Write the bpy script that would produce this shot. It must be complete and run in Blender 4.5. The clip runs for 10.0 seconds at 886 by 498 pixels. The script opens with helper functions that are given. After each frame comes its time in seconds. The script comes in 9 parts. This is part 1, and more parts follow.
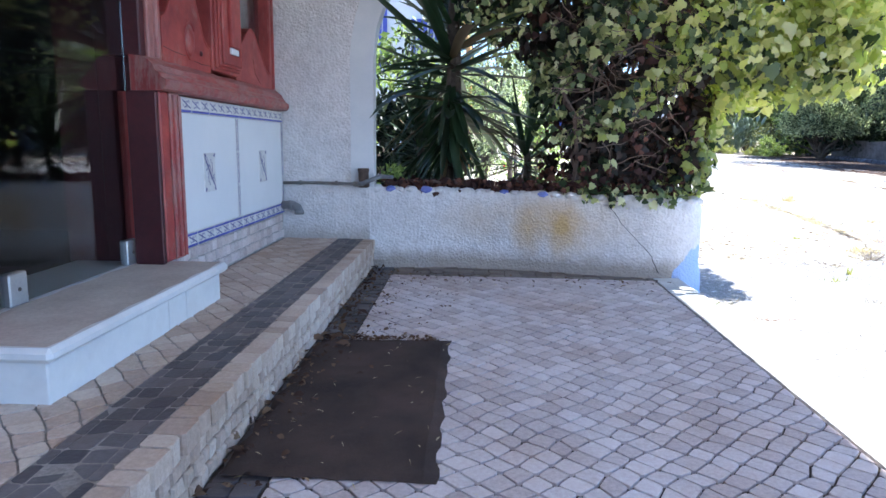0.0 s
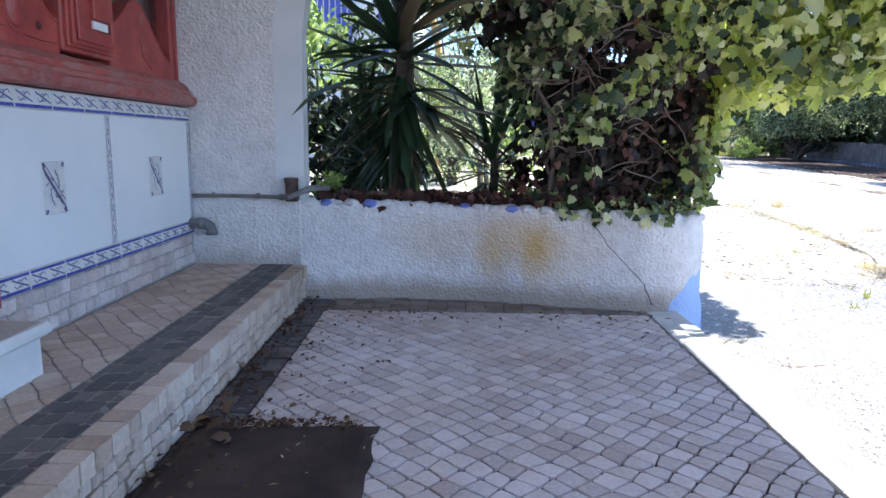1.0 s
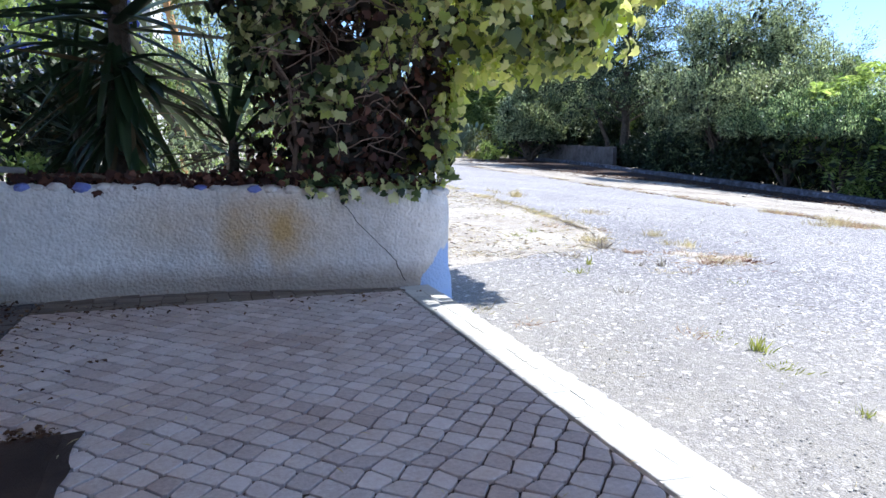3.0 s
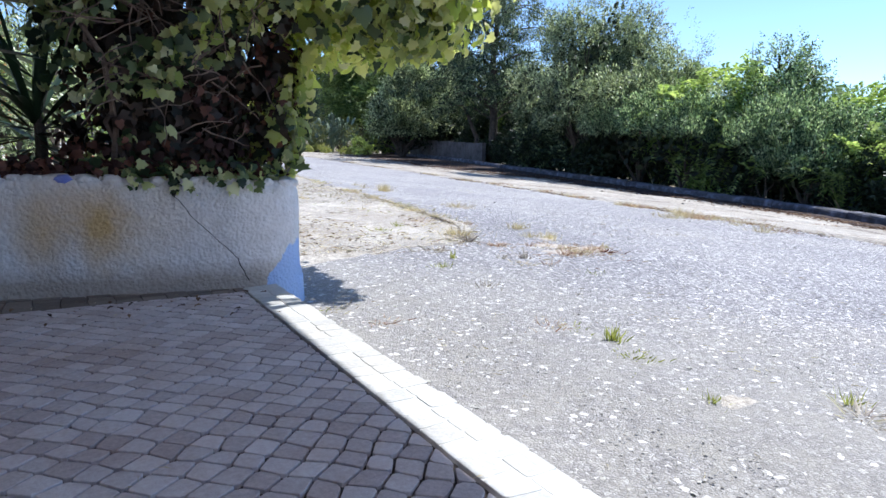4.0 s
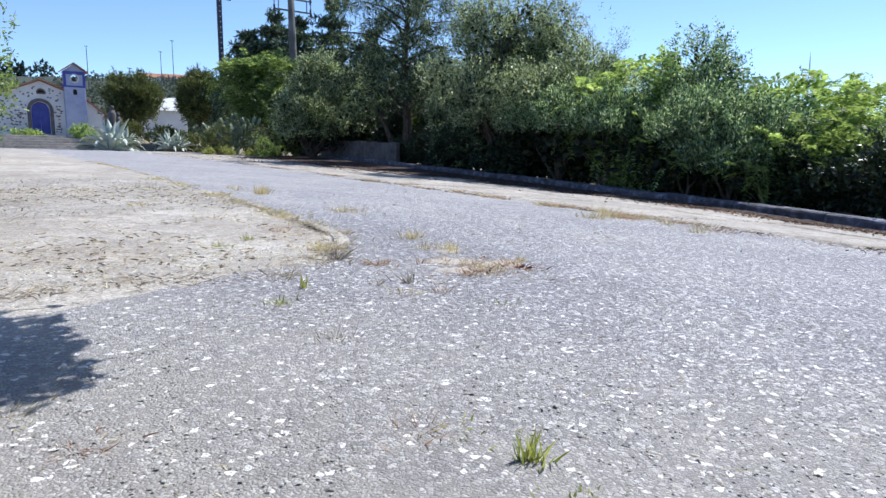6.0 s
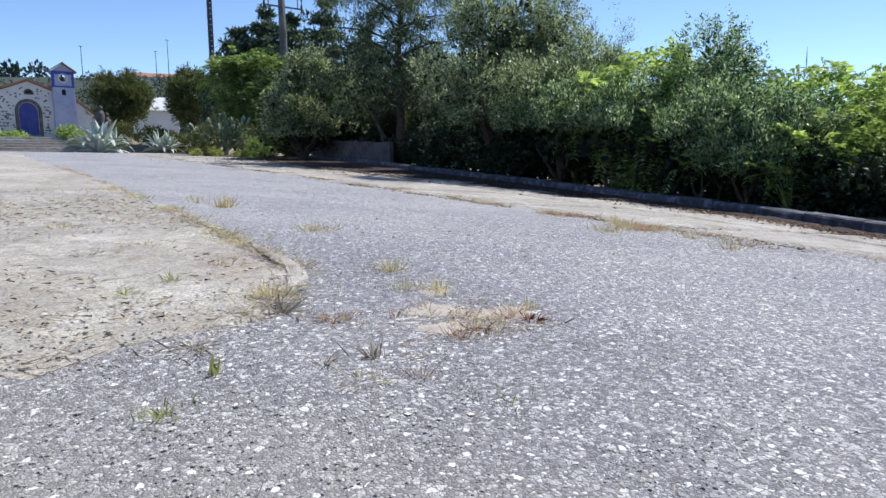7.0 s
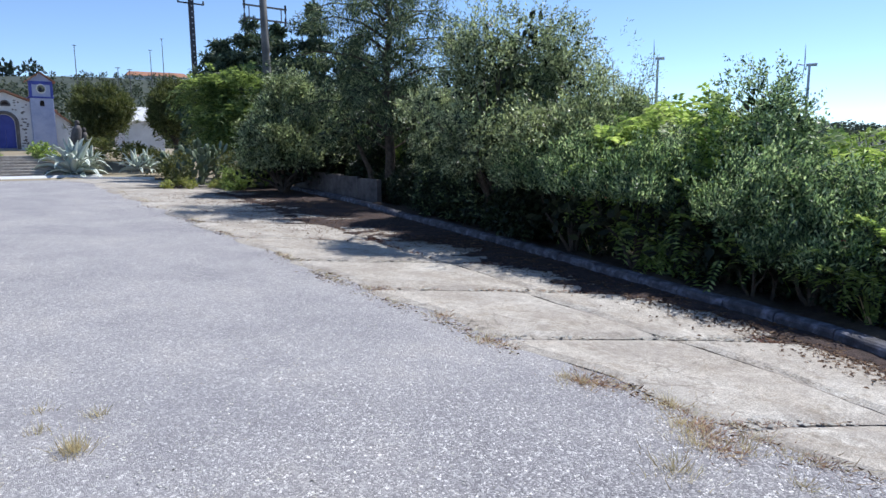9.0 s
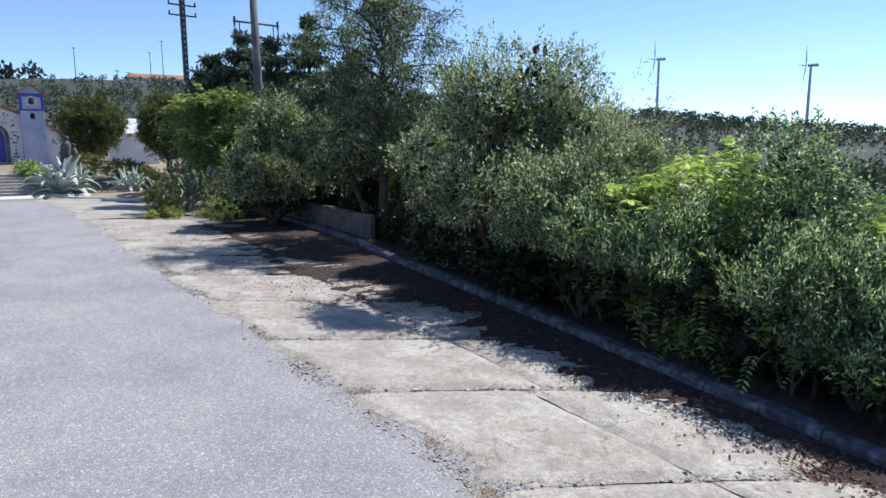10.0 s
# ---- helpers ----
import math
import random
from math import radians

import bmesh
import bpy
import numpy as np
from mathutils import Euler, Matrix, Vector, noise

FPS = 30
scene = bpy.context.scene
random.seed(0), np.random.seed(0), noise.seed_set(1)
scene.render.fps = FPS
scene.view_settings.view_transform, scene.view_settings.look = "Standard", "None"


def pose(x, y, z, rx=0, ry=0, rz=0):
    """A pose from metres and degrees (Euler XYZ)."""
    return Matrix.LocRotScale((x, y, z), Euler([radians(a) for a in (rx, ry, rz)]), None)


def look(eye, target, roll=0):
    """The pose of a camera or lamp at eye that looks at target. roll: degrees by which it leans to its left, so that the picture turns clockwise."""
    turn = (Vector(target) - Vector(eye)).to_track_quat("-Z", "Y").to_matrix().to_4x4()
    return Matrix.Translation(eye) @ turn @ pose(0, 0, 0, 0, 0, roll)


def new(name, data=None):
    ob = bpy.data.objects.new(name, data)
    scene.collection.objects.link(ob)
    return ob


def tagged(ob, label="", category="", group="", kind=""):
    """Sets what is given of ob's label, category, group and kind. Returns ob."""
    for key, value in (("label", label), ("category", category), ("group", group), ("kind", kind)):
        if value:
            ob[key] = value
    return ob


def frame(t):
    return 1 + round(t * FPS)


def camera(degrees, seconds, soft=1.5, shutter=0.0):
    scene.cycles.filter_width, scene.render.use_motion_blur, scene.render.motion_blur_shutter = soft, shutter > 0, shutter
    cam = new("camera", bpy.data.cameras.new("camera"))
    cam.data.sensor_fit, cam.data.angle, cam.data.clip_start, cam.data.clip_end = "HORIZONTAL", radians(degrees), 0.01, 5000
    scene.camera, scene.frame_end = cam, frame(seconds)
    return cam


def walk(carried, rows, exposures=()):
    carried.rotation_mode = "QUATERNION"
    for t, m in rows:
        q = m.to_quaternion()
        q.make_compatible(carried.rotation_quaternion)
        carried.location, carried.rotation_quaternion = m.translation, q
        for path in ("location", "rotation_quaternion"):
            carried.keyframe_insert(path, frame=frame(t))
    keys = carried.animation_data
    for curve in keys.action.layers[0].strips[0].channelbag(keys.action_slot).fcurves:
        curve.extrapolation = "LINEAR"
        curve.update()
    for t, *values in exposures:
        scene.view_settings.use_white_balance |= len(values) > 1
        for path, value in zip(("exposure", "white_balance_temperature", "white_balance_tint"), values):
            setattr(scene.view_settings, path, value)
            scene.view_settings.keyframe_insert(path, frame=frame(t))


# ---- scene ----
# ---- camera ----
cam = camera(68.8, 10.0)
PATH = [
    (0, (0.02, -0.015, 0.842), (-0.056, 1.956, 0.514), 0.8),
    (0.5, (0.067, 0.63, 0.872), (-0.001, 2.602, 0.545), 0.8),
    (1, (0.147, 0.788, 0.857), (0.142, 2.762, 0.532), 0.8),
    (1.5, (0.171, 0.836, 0.84), (0.346, 2.802, 0.519), 0.9),
    (2, (0.168, 0.84, 0.807), (0.527, 2.782, 0.493), 0.8),
    (2.5, (0.18, 0.83, 0.76), (0.719, 2.73, 0.449), 1.0),
    (2.7, (0.209, 0.855, 0.73), (0.808, 2.739, 0.428), 0.7),
    (4, (0.442, 1.041, 0.657), (1.478, 2.725, 0.355), 1.0),
    (4.5, (0.622, 1.198, 0.631), (1.799, 2.787, 0.333), 1.0),
    (5, (0.891, 1.429, 0.591), (2.117, 2.981, 0.293), 0.7),
    (5.5, (1.209, 1.747, 0.543), (2.437, 3.299, 0.249), 0.3),
    (5.7, (1.331, 1.859, 0.538), (2.558, 3.411, 0.247), 0.4),
    (7, (2.257, 2.85, 0.624), (3.488, 4.397, 0.326), -0.1),
    (7.5, (2.667, 3.365, 0.634), (3.899, 4.911, 0.334), -0.1),
    (8, (3.108, 3.886, 0.967), (4.341, 5.431, 0.665), -0.1),
    (8.5, (3.583, 4.399, 1.487), (4.817, 5.943, 1.182), -0.2),
    (9, (4.099, 4.917, 2.049), (5.334, 6.459, 1.742), -0.2),
    (9.5, (4.644, 5.498, 2.559), (5.88, 7.041, 2.257), -0.1),
    (10, (5.132, 6.02, 3.13), (6.365, 7.564, 2.824), -0.3),
]
EXPOSURES = [(t, s + 0.08, 5980 if t < 6 else 6150, 10) for t, s in ((0, 1.8), (0.5, 1.67), (1.5, 1.43), (2.5, 1.08), (4, 0.6), (5.5, 0.45), (7, 0.13), (8, 0.14), (10, 0.18))]
walk(cam, [(t, look(eye, target, roll)) for t, eye, target, roll in PATH], EXPOSURES)

# ---- daylight ----
SUN_AZ, SUN_EL = 81.0, 52.0  # clockwise from +y, above the horizon
world = bpy.data.worlds.new("sky")
scene.world = world
world.use_nodes = True
wn = world.node_tree.nodes
sky = wn.new("ShaderNodeTexSky")
sky.sky_type, sky.sun_disc = "NISHITA", False
sky.sun_elevation, sky.sun_rotation = radians(SUN_EL), radians(SUN_AZ)
sky.dust_density, sky.air_density, sky.ozone_density = 0.0, 0.75, 2.5
sky.altitude = 1200
wn["Background"].inputs[1].default_value = 0.15
world.node_tree.links.new(sky.outputs[0], wn["Background"].inputs[0])
lamp = bpy.data.lights.new("sun", "SUN")
lamp.energy, lamp.angle, lamp.color = 4.6, radians(0.53), (1.0, 0.96, 0.9)
sun = new("sun", lamp)
a_, e_ = radians(SUN_AZ), radians(SUN_EL)
sun.matrix_world = look((0, 0, 0), (-math.sin(a_) * math.cos(e_), -math.cos(a_) * math.cos(e_), -math.sin(e_))).copy()
sun.location = (30, 5, 40)

# ---- materials ----
def rgb(h):
    """A linear colour from a hex sRGB string."""
    v = [int(h[i:i + 2], 16) / 255 for i in (0, 2, 4)]
    return tuple(c / 12.92 if c < 0.04045 else ((c + 0.055) / 1.055) ** 2.4 for c in v) + (1.0,)


def lin(*c):
    return (c[0], c[1], c[2], 1.0) if len(c) == 3 else (c[0], c[0], c[0], 1.0)


class Nodes:
    """A thin wrapper that makes and links shader nodes."""

    def __init__(self, name):
        self.m = bpy.data.materials.new(name)
        self.m.use_nodes = True
        self.t = self.m.node_tree
        self.b = self.t.nodes["Principled BSDF"]
        self.out = self.t.nodes["Material Output"]

    def add(self, kind, **links):
        n = self.t.nodes.new(kind)
        for k, v in links.items():
            self.put(n, int(k[1:]) if k[0] == "i" and k[1:].isdigit() else k, v)
        return n

    def put(self, n, key, v):
        s = n.inputs[key]
        if hasattr(v, "is_output"):
            self.t.links.new(v, s)
        else:
            s.default_value = v

    def coord(self):
        return self.add("ShaderNodeTexCoord").outputs["Object"]

    def noise(self, scale, detail=4.0, rough=0.6, vec=None, dist=0.0):
        n = self.add("ShaderNodeTexNoise", Scale=scale, Detail=detail, Roughness=rough, Distortion=dist)
        self.put(n, "Vector", vec or self.coord())
        return n.outputs["Fac"]

    def voronoi(self, scale, out="Distance", vec=None, feature="F1"):
        n = self.add("ShaderNodeTexVoronoi", Scale=scale)
        n.feature = feature
        self.put(n, "Vector", vec or self.coord())
        return n.outputs[out]

    def ramp(self, fac, stops):
        n = self.add("ShaderNodeValToRGB", Fac=fac)
        e = n.color_ramp.elements
        e[0].position, e[0].color = stops[0]
        e[1].position, e[1].color = stops[-1]
        for p, c in stops[1:-1]:
            e.new(p).color = c
        return n.outputs["Color"]

    def mix(self, fac, a, b, mode="MIX"):
        n = self.t.nodes.new("ShaderNodeMix")
        n.data_type, n.blend_type = "RGBA", mode
        for k, v in ((0, fac), (6, a), (7, b)):
            self.put(n, k, v)
        return n.outputs[2]

    def math(self, op, a, b=0.0, clamp=False):
        n = self.t.nodes.new("ShaderNodeMath")
        n.operation, n.use_clamp = op, clamp
        self.put(n, 0, a)
        self.put(n, 1, b)
        return n.outputs[0]

    def xyz(self, vec=None):
        n = self.t.nodes.new("ShaderNodeSeparateXYZ")
        self.put(n, 0, vec or self.coord())
        return n.outputs

    def bump(self, height, strength=0.4, dist=0.01, base=None):
        n = self.add("ShaderNodeBump", Height=height, Strength=strength, Distance=dist)
        if base is not None:
            self.put(n, "Normal", base)
        return n.outputs["Normal"]

    def done(self, color, rough=0.8, normal=None, **more):
        self.put(self.b, "Base Color", color)
        self.put(self.b, "Roughness", rough)
        if normal is not None:
            self.put(self.b, "Normal", normal)
        for k, v in more.items():
            self.put(self.b, k.replace("_", " "), v)
        return self.m


def surf(name, a, b, scale=6.0, rough=0.8, fine=60.0, fine_amt=0.25, bump=0.35, bdist=0.004, vary=0.0, c=None, **more):
    """A mottled surface: two or three colours at a large scale, grain at a fine one, with relief; vary: change per object."""
    n = Nodes(name)
    big = n.noise(scale, 5.0, 0.62)
    stops = [(0.32, a), (0.68, b)] if c is None else [(0.28, a), (0.5, b), (0.72, c)]
    col = n.ramp(big, stops)
    grain = n.noise(fine, 5.0, 0.7)
    col = n.mix(fine_amt, col, n.ramp(grain, [(0.25, lin(0.25)), (0.75, lin(1.0))]), "OVERLAY")
    if vary:
        r = n.add("ShaderNodeObjectInfo").outputs["Random"]
        col = n.mix(1.0, col, n.ramp(r, [(0.0, lin(1 - vary)), (1.0, lin(1.0))]), "MULTIPLY")
    nor = n.bump(grain, bump, bdist)
    return n.done(col, rough, nor, **more)


def leaf(name, stops, rough=0.5, back=0.35, spec=0.4):
    """Foliage: a colour for each leaf of the mesh, some light coming through."""
    n = Nodes(name)
    r = n.add("ShaderNodeNewGeometry").outputs["Random Per Island"]
    col = n.ramp(r, stops)
    patch = n.noise(1.3, 3.0, 0.6)
    col = n.mix(1.0, col, n.ramp(patch, [(0.3, lin(0.78)), (0.7, lin(1.2, 1.2, 1.1))]), "MULTIPLY")
    n.done(col, rough, None, Specular_IOR_Level=spec)
    tr = n.add("ShaderNodeBsdfTranslucent", Color=n.mix(1.0, col, (1.3, 1.32, 0.92, 1), "MULTIPLY"))
    mx = n.add("ShaderNodeMixShader", i0=back, i1=n.b.outputs[0], i2=tr.outputs[0])
    n.t.links.new(mx.outputs[0], n.out.inputs[0])
    return n.m


def roughcast(name, stain=False):
    """White lime-washed roughcast; the planter's has a rust stain and a blue patch of paint."""
    n = Nodes(name)
    lump = n.noise(50, 3.0, 0.55, None, 0.6)
    cell = n.voronoi(68.0, "Distance", None, "SMOOTH_F1")
    h = n.math("ADD", n.math("MULTIPLY", lump, 1.2), cell)
    big = n.noise(2.2, 5.0, 0.65)
    col = n.ramp(big, [(0.3, lin(0.69, 0.66, 0.66)), (0.62, lin(0.83, 0.79, 0.775))])
    col = n.mix(0.35, col, n.ramp(n.noise(19, 6.0, 0.7), [(0.35, lin(0.62, 0.6, 0.56)), (0.55, lin(1.0))]), "MULTIPLY")
    p = n.xyz()
    # splash dirt with its own ragged edge close to the paving
    dirt = n.math("SUBTRACT", n.math("ADD", 0.085, n.math("MULTIPLY", n.noise(9, 5, 0.7), 0.11)), p[2])
    if stain:
        dirt = n.math("MULTIPLY", dirt, 11.0, True)
        col = n.mix(n.math("MULTIPLY", dirt, 0.75), col, lin(0.30, 0.23, 0.17))
        # rust stain: two soft lobes
        w = n.noise(7, 5, 0.65)
        for cx, cz, sx, sz, k in ((0.42, 0.27, 0.11, 0.17, 0.9), (0.63, 0.29, 0.14, 0.18, 1.15), (0.1, 0.32, 0.26, 0.14, 0.4), (0.8, 0.32, 0.24, 0.2, 0.4), (0.5, 0.4, 0.3, 0.12, 0.5)):
            dx = n.math("DIVIDE", n.math("SUBTRACT", p[0], cx), sx)
            dz = n.math("DIVIDE", n.math("SUBTRACT", p[2], cz), sz)
            d = n.math("SQRT", n.math("ADD", n.math("MULTIPLY", dx, dx), n.math("MULTIPLY", dz, dz)))
            f = n.math("MULTIPLY", n.math("SUBTRACT", n.math("ADD", 0.75, w), d), 0.8 * k, True)
            col = n.mix(n.math("MULTIPLY", f, 0.85), col, lin(0.58, 0.36, 0.12))
        # fresh blue paint low on the round end
        wob = n.math("MULTIPLY", n.noise(6, 4, 0.6), 0.22)
        line = n.math("ADD", n.math("MULTIPLY", n.math("SUBTRACT", p[0], 1.375), 1.5), n.math("SUBTRACT", wob, 0.03))
        edge = n.math("MULTIPLY", n.math("SUBTRACT", line, p[2]), 80.0, True)
        low = n.math("MULTIPLY", n.math("SUBTRACT", n.math("ADD", 0.09, wob), p[2]), 60.0, True)
        f = n.math("MULTIPLY", edge, low)
        col = n.mix(n.math("MULTIPLY", f, 0.9), col, lin(0.36, 0.51, 0.82))
    else:
        dirt = n.math("MULTIPLY", n.math("SUBTRACT", dirt, -0.17), 9.0, True)
        col = n.mix(n.math("MULTIPLY", dirt, 0.55), col, lin(0.36, 0.30, 0.24))
    fine = n.bump(n.noise(260, 3, 0.6), 0.2, 0.002)
    return n.done(col, 0.88, n.bump(h, 0.65, 0.011, fine))


M_CAST = roughcast("roughcast_white")
M_PLANTER = roughcast("roughcast_planter", True)
M_SMOOTH = surf("plaster_smooth", lin(0.68, 0.69, 0.71), lin(0.79, 0.79, 0.79), 3, 0.85, 120, 0.12, 0.25, 0.003)


def stone(name, a, b, c, dirt, vary, rough=0.7):
    n = Nodes(name)
    r = n.add("ShaderNodeObjectInfo").outputs["Random"]
    isl = n.add("ShaderNodeNewGeometry").outputs["Random Per Island"]
    rr = n.math("FRACT", n.math("ADD", n.math("MULTIPLY", r, 7.31), isl))
    vec = n.add("ShaderNodeVectorMath", i0=n.add("ShaderNodeNewGeometry").outputs["Position"])
    vec.operation = "ADD"
    off = n.add("ShaderNodeCombineXYZ", X=n.math("MULTIPLY", rr, 13.0), Y=n.math("MULTIPLY", rr, 7.0), Z=0.0)
    n.put(vec, 1, off.outputs[0])
    col = n.ramp(rr, [(0.0, a), (0.55, b), (1.0, c)])
    g = n.noise(70, 6, 0.72, vec.outputs[0])
    col = n.mix(vary, col, n.ramp(g, [(0.25, lin(0.3)), (0.75, lin(1.0))]), "OVERLAY")
    big = n.noise(1.7, 5, 0.65, n.add("ShaderNodeNewGeometry").outputs["Position"])
    col = n.mix(n.ramp(big, [(0.42, lin(0.0)), (0.68, lin(0.9))]), col, dirt, "MULTIPLY")
    chip = n.noise(24, 4, 0.6, vec.outputs[0])
    return n.done(col, rough, n.bump(g, 0.35, 0.003, n.bump(chip, 0.45, 0.01)))


M_WHITE_STONE = stone("limestone_setts", lin(0.47, 0.405, 0.395), lin(0.60, 0.52, 0.51), lin(0.71, 0.63, 0.62), lin(0.84, 0.74, 0.67), 0.42)
M_EDGE_STONE = stone("white_edge_setts", lin(0.44, 0.44, 0.43), lin(0.53, 0.53, 0.52), lin(0.61, 0.61, 0.60), lin(0.88, 0.83, 0.76), 0.3)
M_BLACK_STONE = stone("basalt_setts", lin(0.07, 0.066, 0.074), lin(0.105, 0.098, 0.105), lin(0.165, 0.15, 0.15), lin(0.85, 0.7, 0.6), 0.3, 0.6)
M_DUSTY_STONE = stone("dusty_setts", lin(0.43, 0.335, 0.275), lin(0.52, 0.415, 0.345), lin(0.61, 0.505, 0.43), lin(0.8, 0.7, 0.6), 0.35, 0.8)
M_JOINT = surf("joint_dirt", lin(0.055, 0.042, 0.036), lin(0.12, 0.095, 0.082), 9, 0.95, 160, 0.4, 0.6, 0.006)
M_DIRTY_STONE = stone("dirt_covered_setts", lin(0.13, 0.105, 0.09), lin(0.18, 0.15, 0.13), lin(0.25, 0.215, 0.19), lin(0.8, 0.7, 0.6), 0.4, 0.85)
M_SAND = surf("sandy_patch", lin(0.19, 0.16, 0.14), lin(0.33, 0.295, 0.265), 14, 0.95, 120, 0.5, 0.6, 0.006)
M_PALESAND = surf("pale_sand", lin(0.33, 0.285, 0.24), lin(0.47, 0.42, 0.365), 9, 0.95, 150, 0.45, 0.5, 0.005)
M_MORTAR = surf("mortar", lin(0.30, 0.28, 0.26), lin(0.42, 0.40, 0.37), 9, 0.95, 160, 0.35, 0.5, 0.005)
M_MARBLE = surf("threshold_marble", lin(0.62, 0.62, 0.62), lin(0.74, 0.74, 0.73), 2.5, 0.38, 30, 0.12, 0.1, 0.002, c=lin(0.66, 0.63, 0.6))
M_DUST = surf("dusty_marble", lin(0.42, 0.36, 0.31), lin(0.54, 0.49, 0.44), 5, 0.75, 90, 0.25, 0.2, 0.002)


def red_wood(name, bare):
    """Red paint on timber, worn to grey wood here and there."""
    n = Nodes(name)
    vec = n.add("ShaderNodeMapping", Scale=(6.0, 1.0, 1.0), Vector=n.coord()).outputs[0]
    grain = n.noise(26, 6, 0.7, vec, 0.4)
    col = n.ramp(n.noise(3.2, 5, 0.65), [(0.3, lin(0.19, 0.027, 0.029)), (0.52, lin(0.33, 0.054, 0.046)), (0.75, lin(0.45, 0.11, 0.08))])
    worn = n.math("MULTIPLY", n.math("SUBTRACT", n.noise(5.5, 8, 0.78, vec), 0.6 - 0.1 * bare), 9.0, True)
    col = n.mix(n.math("MULTIPLY", worn, 0.6), col, lin(0.30, 0.185, 0.165))
    col = n.mix(0.25, col, n.ramp(grain, [(0.3, lin(0.3)), (0.7, lin(1.0))]), "OVERLAY")
    return n.done(col, 0.5, n.bump(grain, 0.3, 0.004))


M_RED = red_wood("red_painted_wood", 0.5)
M_REDWORN = red_wood("worn_red_painted_wood", 1.7)
M_DARKRED = surf("dark_shaded_red", lin(0.05, 0.009, 0.012), lin(0.08, 0.014, 0.017), 5, 0.5, 40, 0.2, 0.2, 0.003)
M_TILE = surf("white_glazed_tile", lin(0.72, 0.74, 0.76), lin(0.80, 0.81, 0.82), 1.5, 0.14, 14, 0.04, 0.06, 0.002)
M_TILEMOTIF = surf("ornament_tile", lin(0.60, 0.60, 0.60), lin(0.74, 0.73, 0.72), 14, 0.25, 60, 0.15, 0.1, 0.002)
M_TILEBLUE = surf("cobalt_glaze", lin(0.06, 0.07, 0.32), lin(0.11, 0.13, 0.45), 12, 0.2, 80, 0.2, 0.1, 0.001)
M_TILEINK = surf("blue_grey_ink", lin(0.10, 0.10, 0.22), lin(0.22, 0.22, 0.38), 40, 0.25, 120, 0.3, 0.1, 0.001)
M_TILEGREY = surf("grey_glaze", lin(0.27, 0.27, 0.33), lin(0.45, 0.45, 0.52), 20, 0.25, 80, 0.2, 0.1, 0.001)
M_GROUT = surf("grout", lin(0.5, 0.5, 0.5), lin(0.62, 0.61, 0.6), 12, 0.9, 120, 0.2, 0.3, 0.002)


def glass_mat():
    n = Nodes("door_glass")
    n.put(n.b, "Base Color", lin(0.75, 0.8, 0.8))
    smear = n.noise(4, 6, 0.7)
    n.put(n.b, "Roughness", n.ramp(smear, [(0.4, lin(0.01)), (0.75, lin(0.09))]))
    n.put(n.b, "Transmission Weight", 1.0)
    n.put(n.b, "IOR", 1.5)
    return n.m


M_GLASS = glass_mat()
M_ROOM = surf("near_black_room", lin(0.03, 0.03, 0.032), lin(0.05, 0.05, 0.05), 3, 0.9)
M_REFLECTION = surf("grey_reflection", lin(0.10, 0.10, 0.115), lin(0.16, 0.16, 0.18), 3, 0.9)
M_STEEL = surf("brushed_steel", lin(0.55, 0.57, 0.6), lin(0.66, 0.68, 0.7), 8, 0.42, 120, 0.2, 0.1, 0.001, Metallic=0.85)
M_PIPE = surf("weathered_pipe", lin(0.10, 0.09, 0.085), lin(0.22, 0.20, 0.18), 14, 0.6, 90, 0.35, 0.3, 0.003)
M_RUST = surf("rusty_iron", lin(0.05, 0.032, 0.026), lin(0.13, 0.085, 0.066), 16, 0.85, 90, 0.4, 0.5, 0.004)
M_PVC = surf("grey_pvc", lin(0.13, 0.125, 0.13), lin(0.24, 0.23, 0.235), 9, 0.5, 90, 0.2, 0.15, 0.002)
M_MAT = surf("coir_mat", lin(0.03, 0.017, 0.013), lin(0.085, 0.052, 0.040), 3.5, 0.97, 230, 0.55, 0.9, 0.006)
M_LITTERSHADE = surf("litter_and_shade", lin(0.018, 0.011, 0.011), lin(0.07, 0.044, 0.04), 7, 0.97, 70, 0.5, 0.8, 0.02)
M_SOIL = surf("soil", lin(0.05, 0.036, 0.026), lin(0.12, 0.085, 0.06), 7, 0.97, 60, 0.4, 0.8, 0.02)
M_DRYLEAF = leaf("dry_leaves", [(0.0, lin(0.05, 0.026, 0.02)), (0.55, lin(0.12, 0.066, 0.045)), (1.0, lin(0.27, 0.18, 0.12))], 0.8, 0.15, 0.2)
M_CRACK = surf("crack_dark", lin(0.02, 0.017, 0.015), lin(0.04, 0.03, 0.028), 20, 1.0)
M_BLUESTONE = surf("blue_painted_stone", lin(0.11, 0.14, 0.46), lin(0.27, 0.31, 0.62), 18, 0.8, 60, 0.3, 0.4, 0.004)


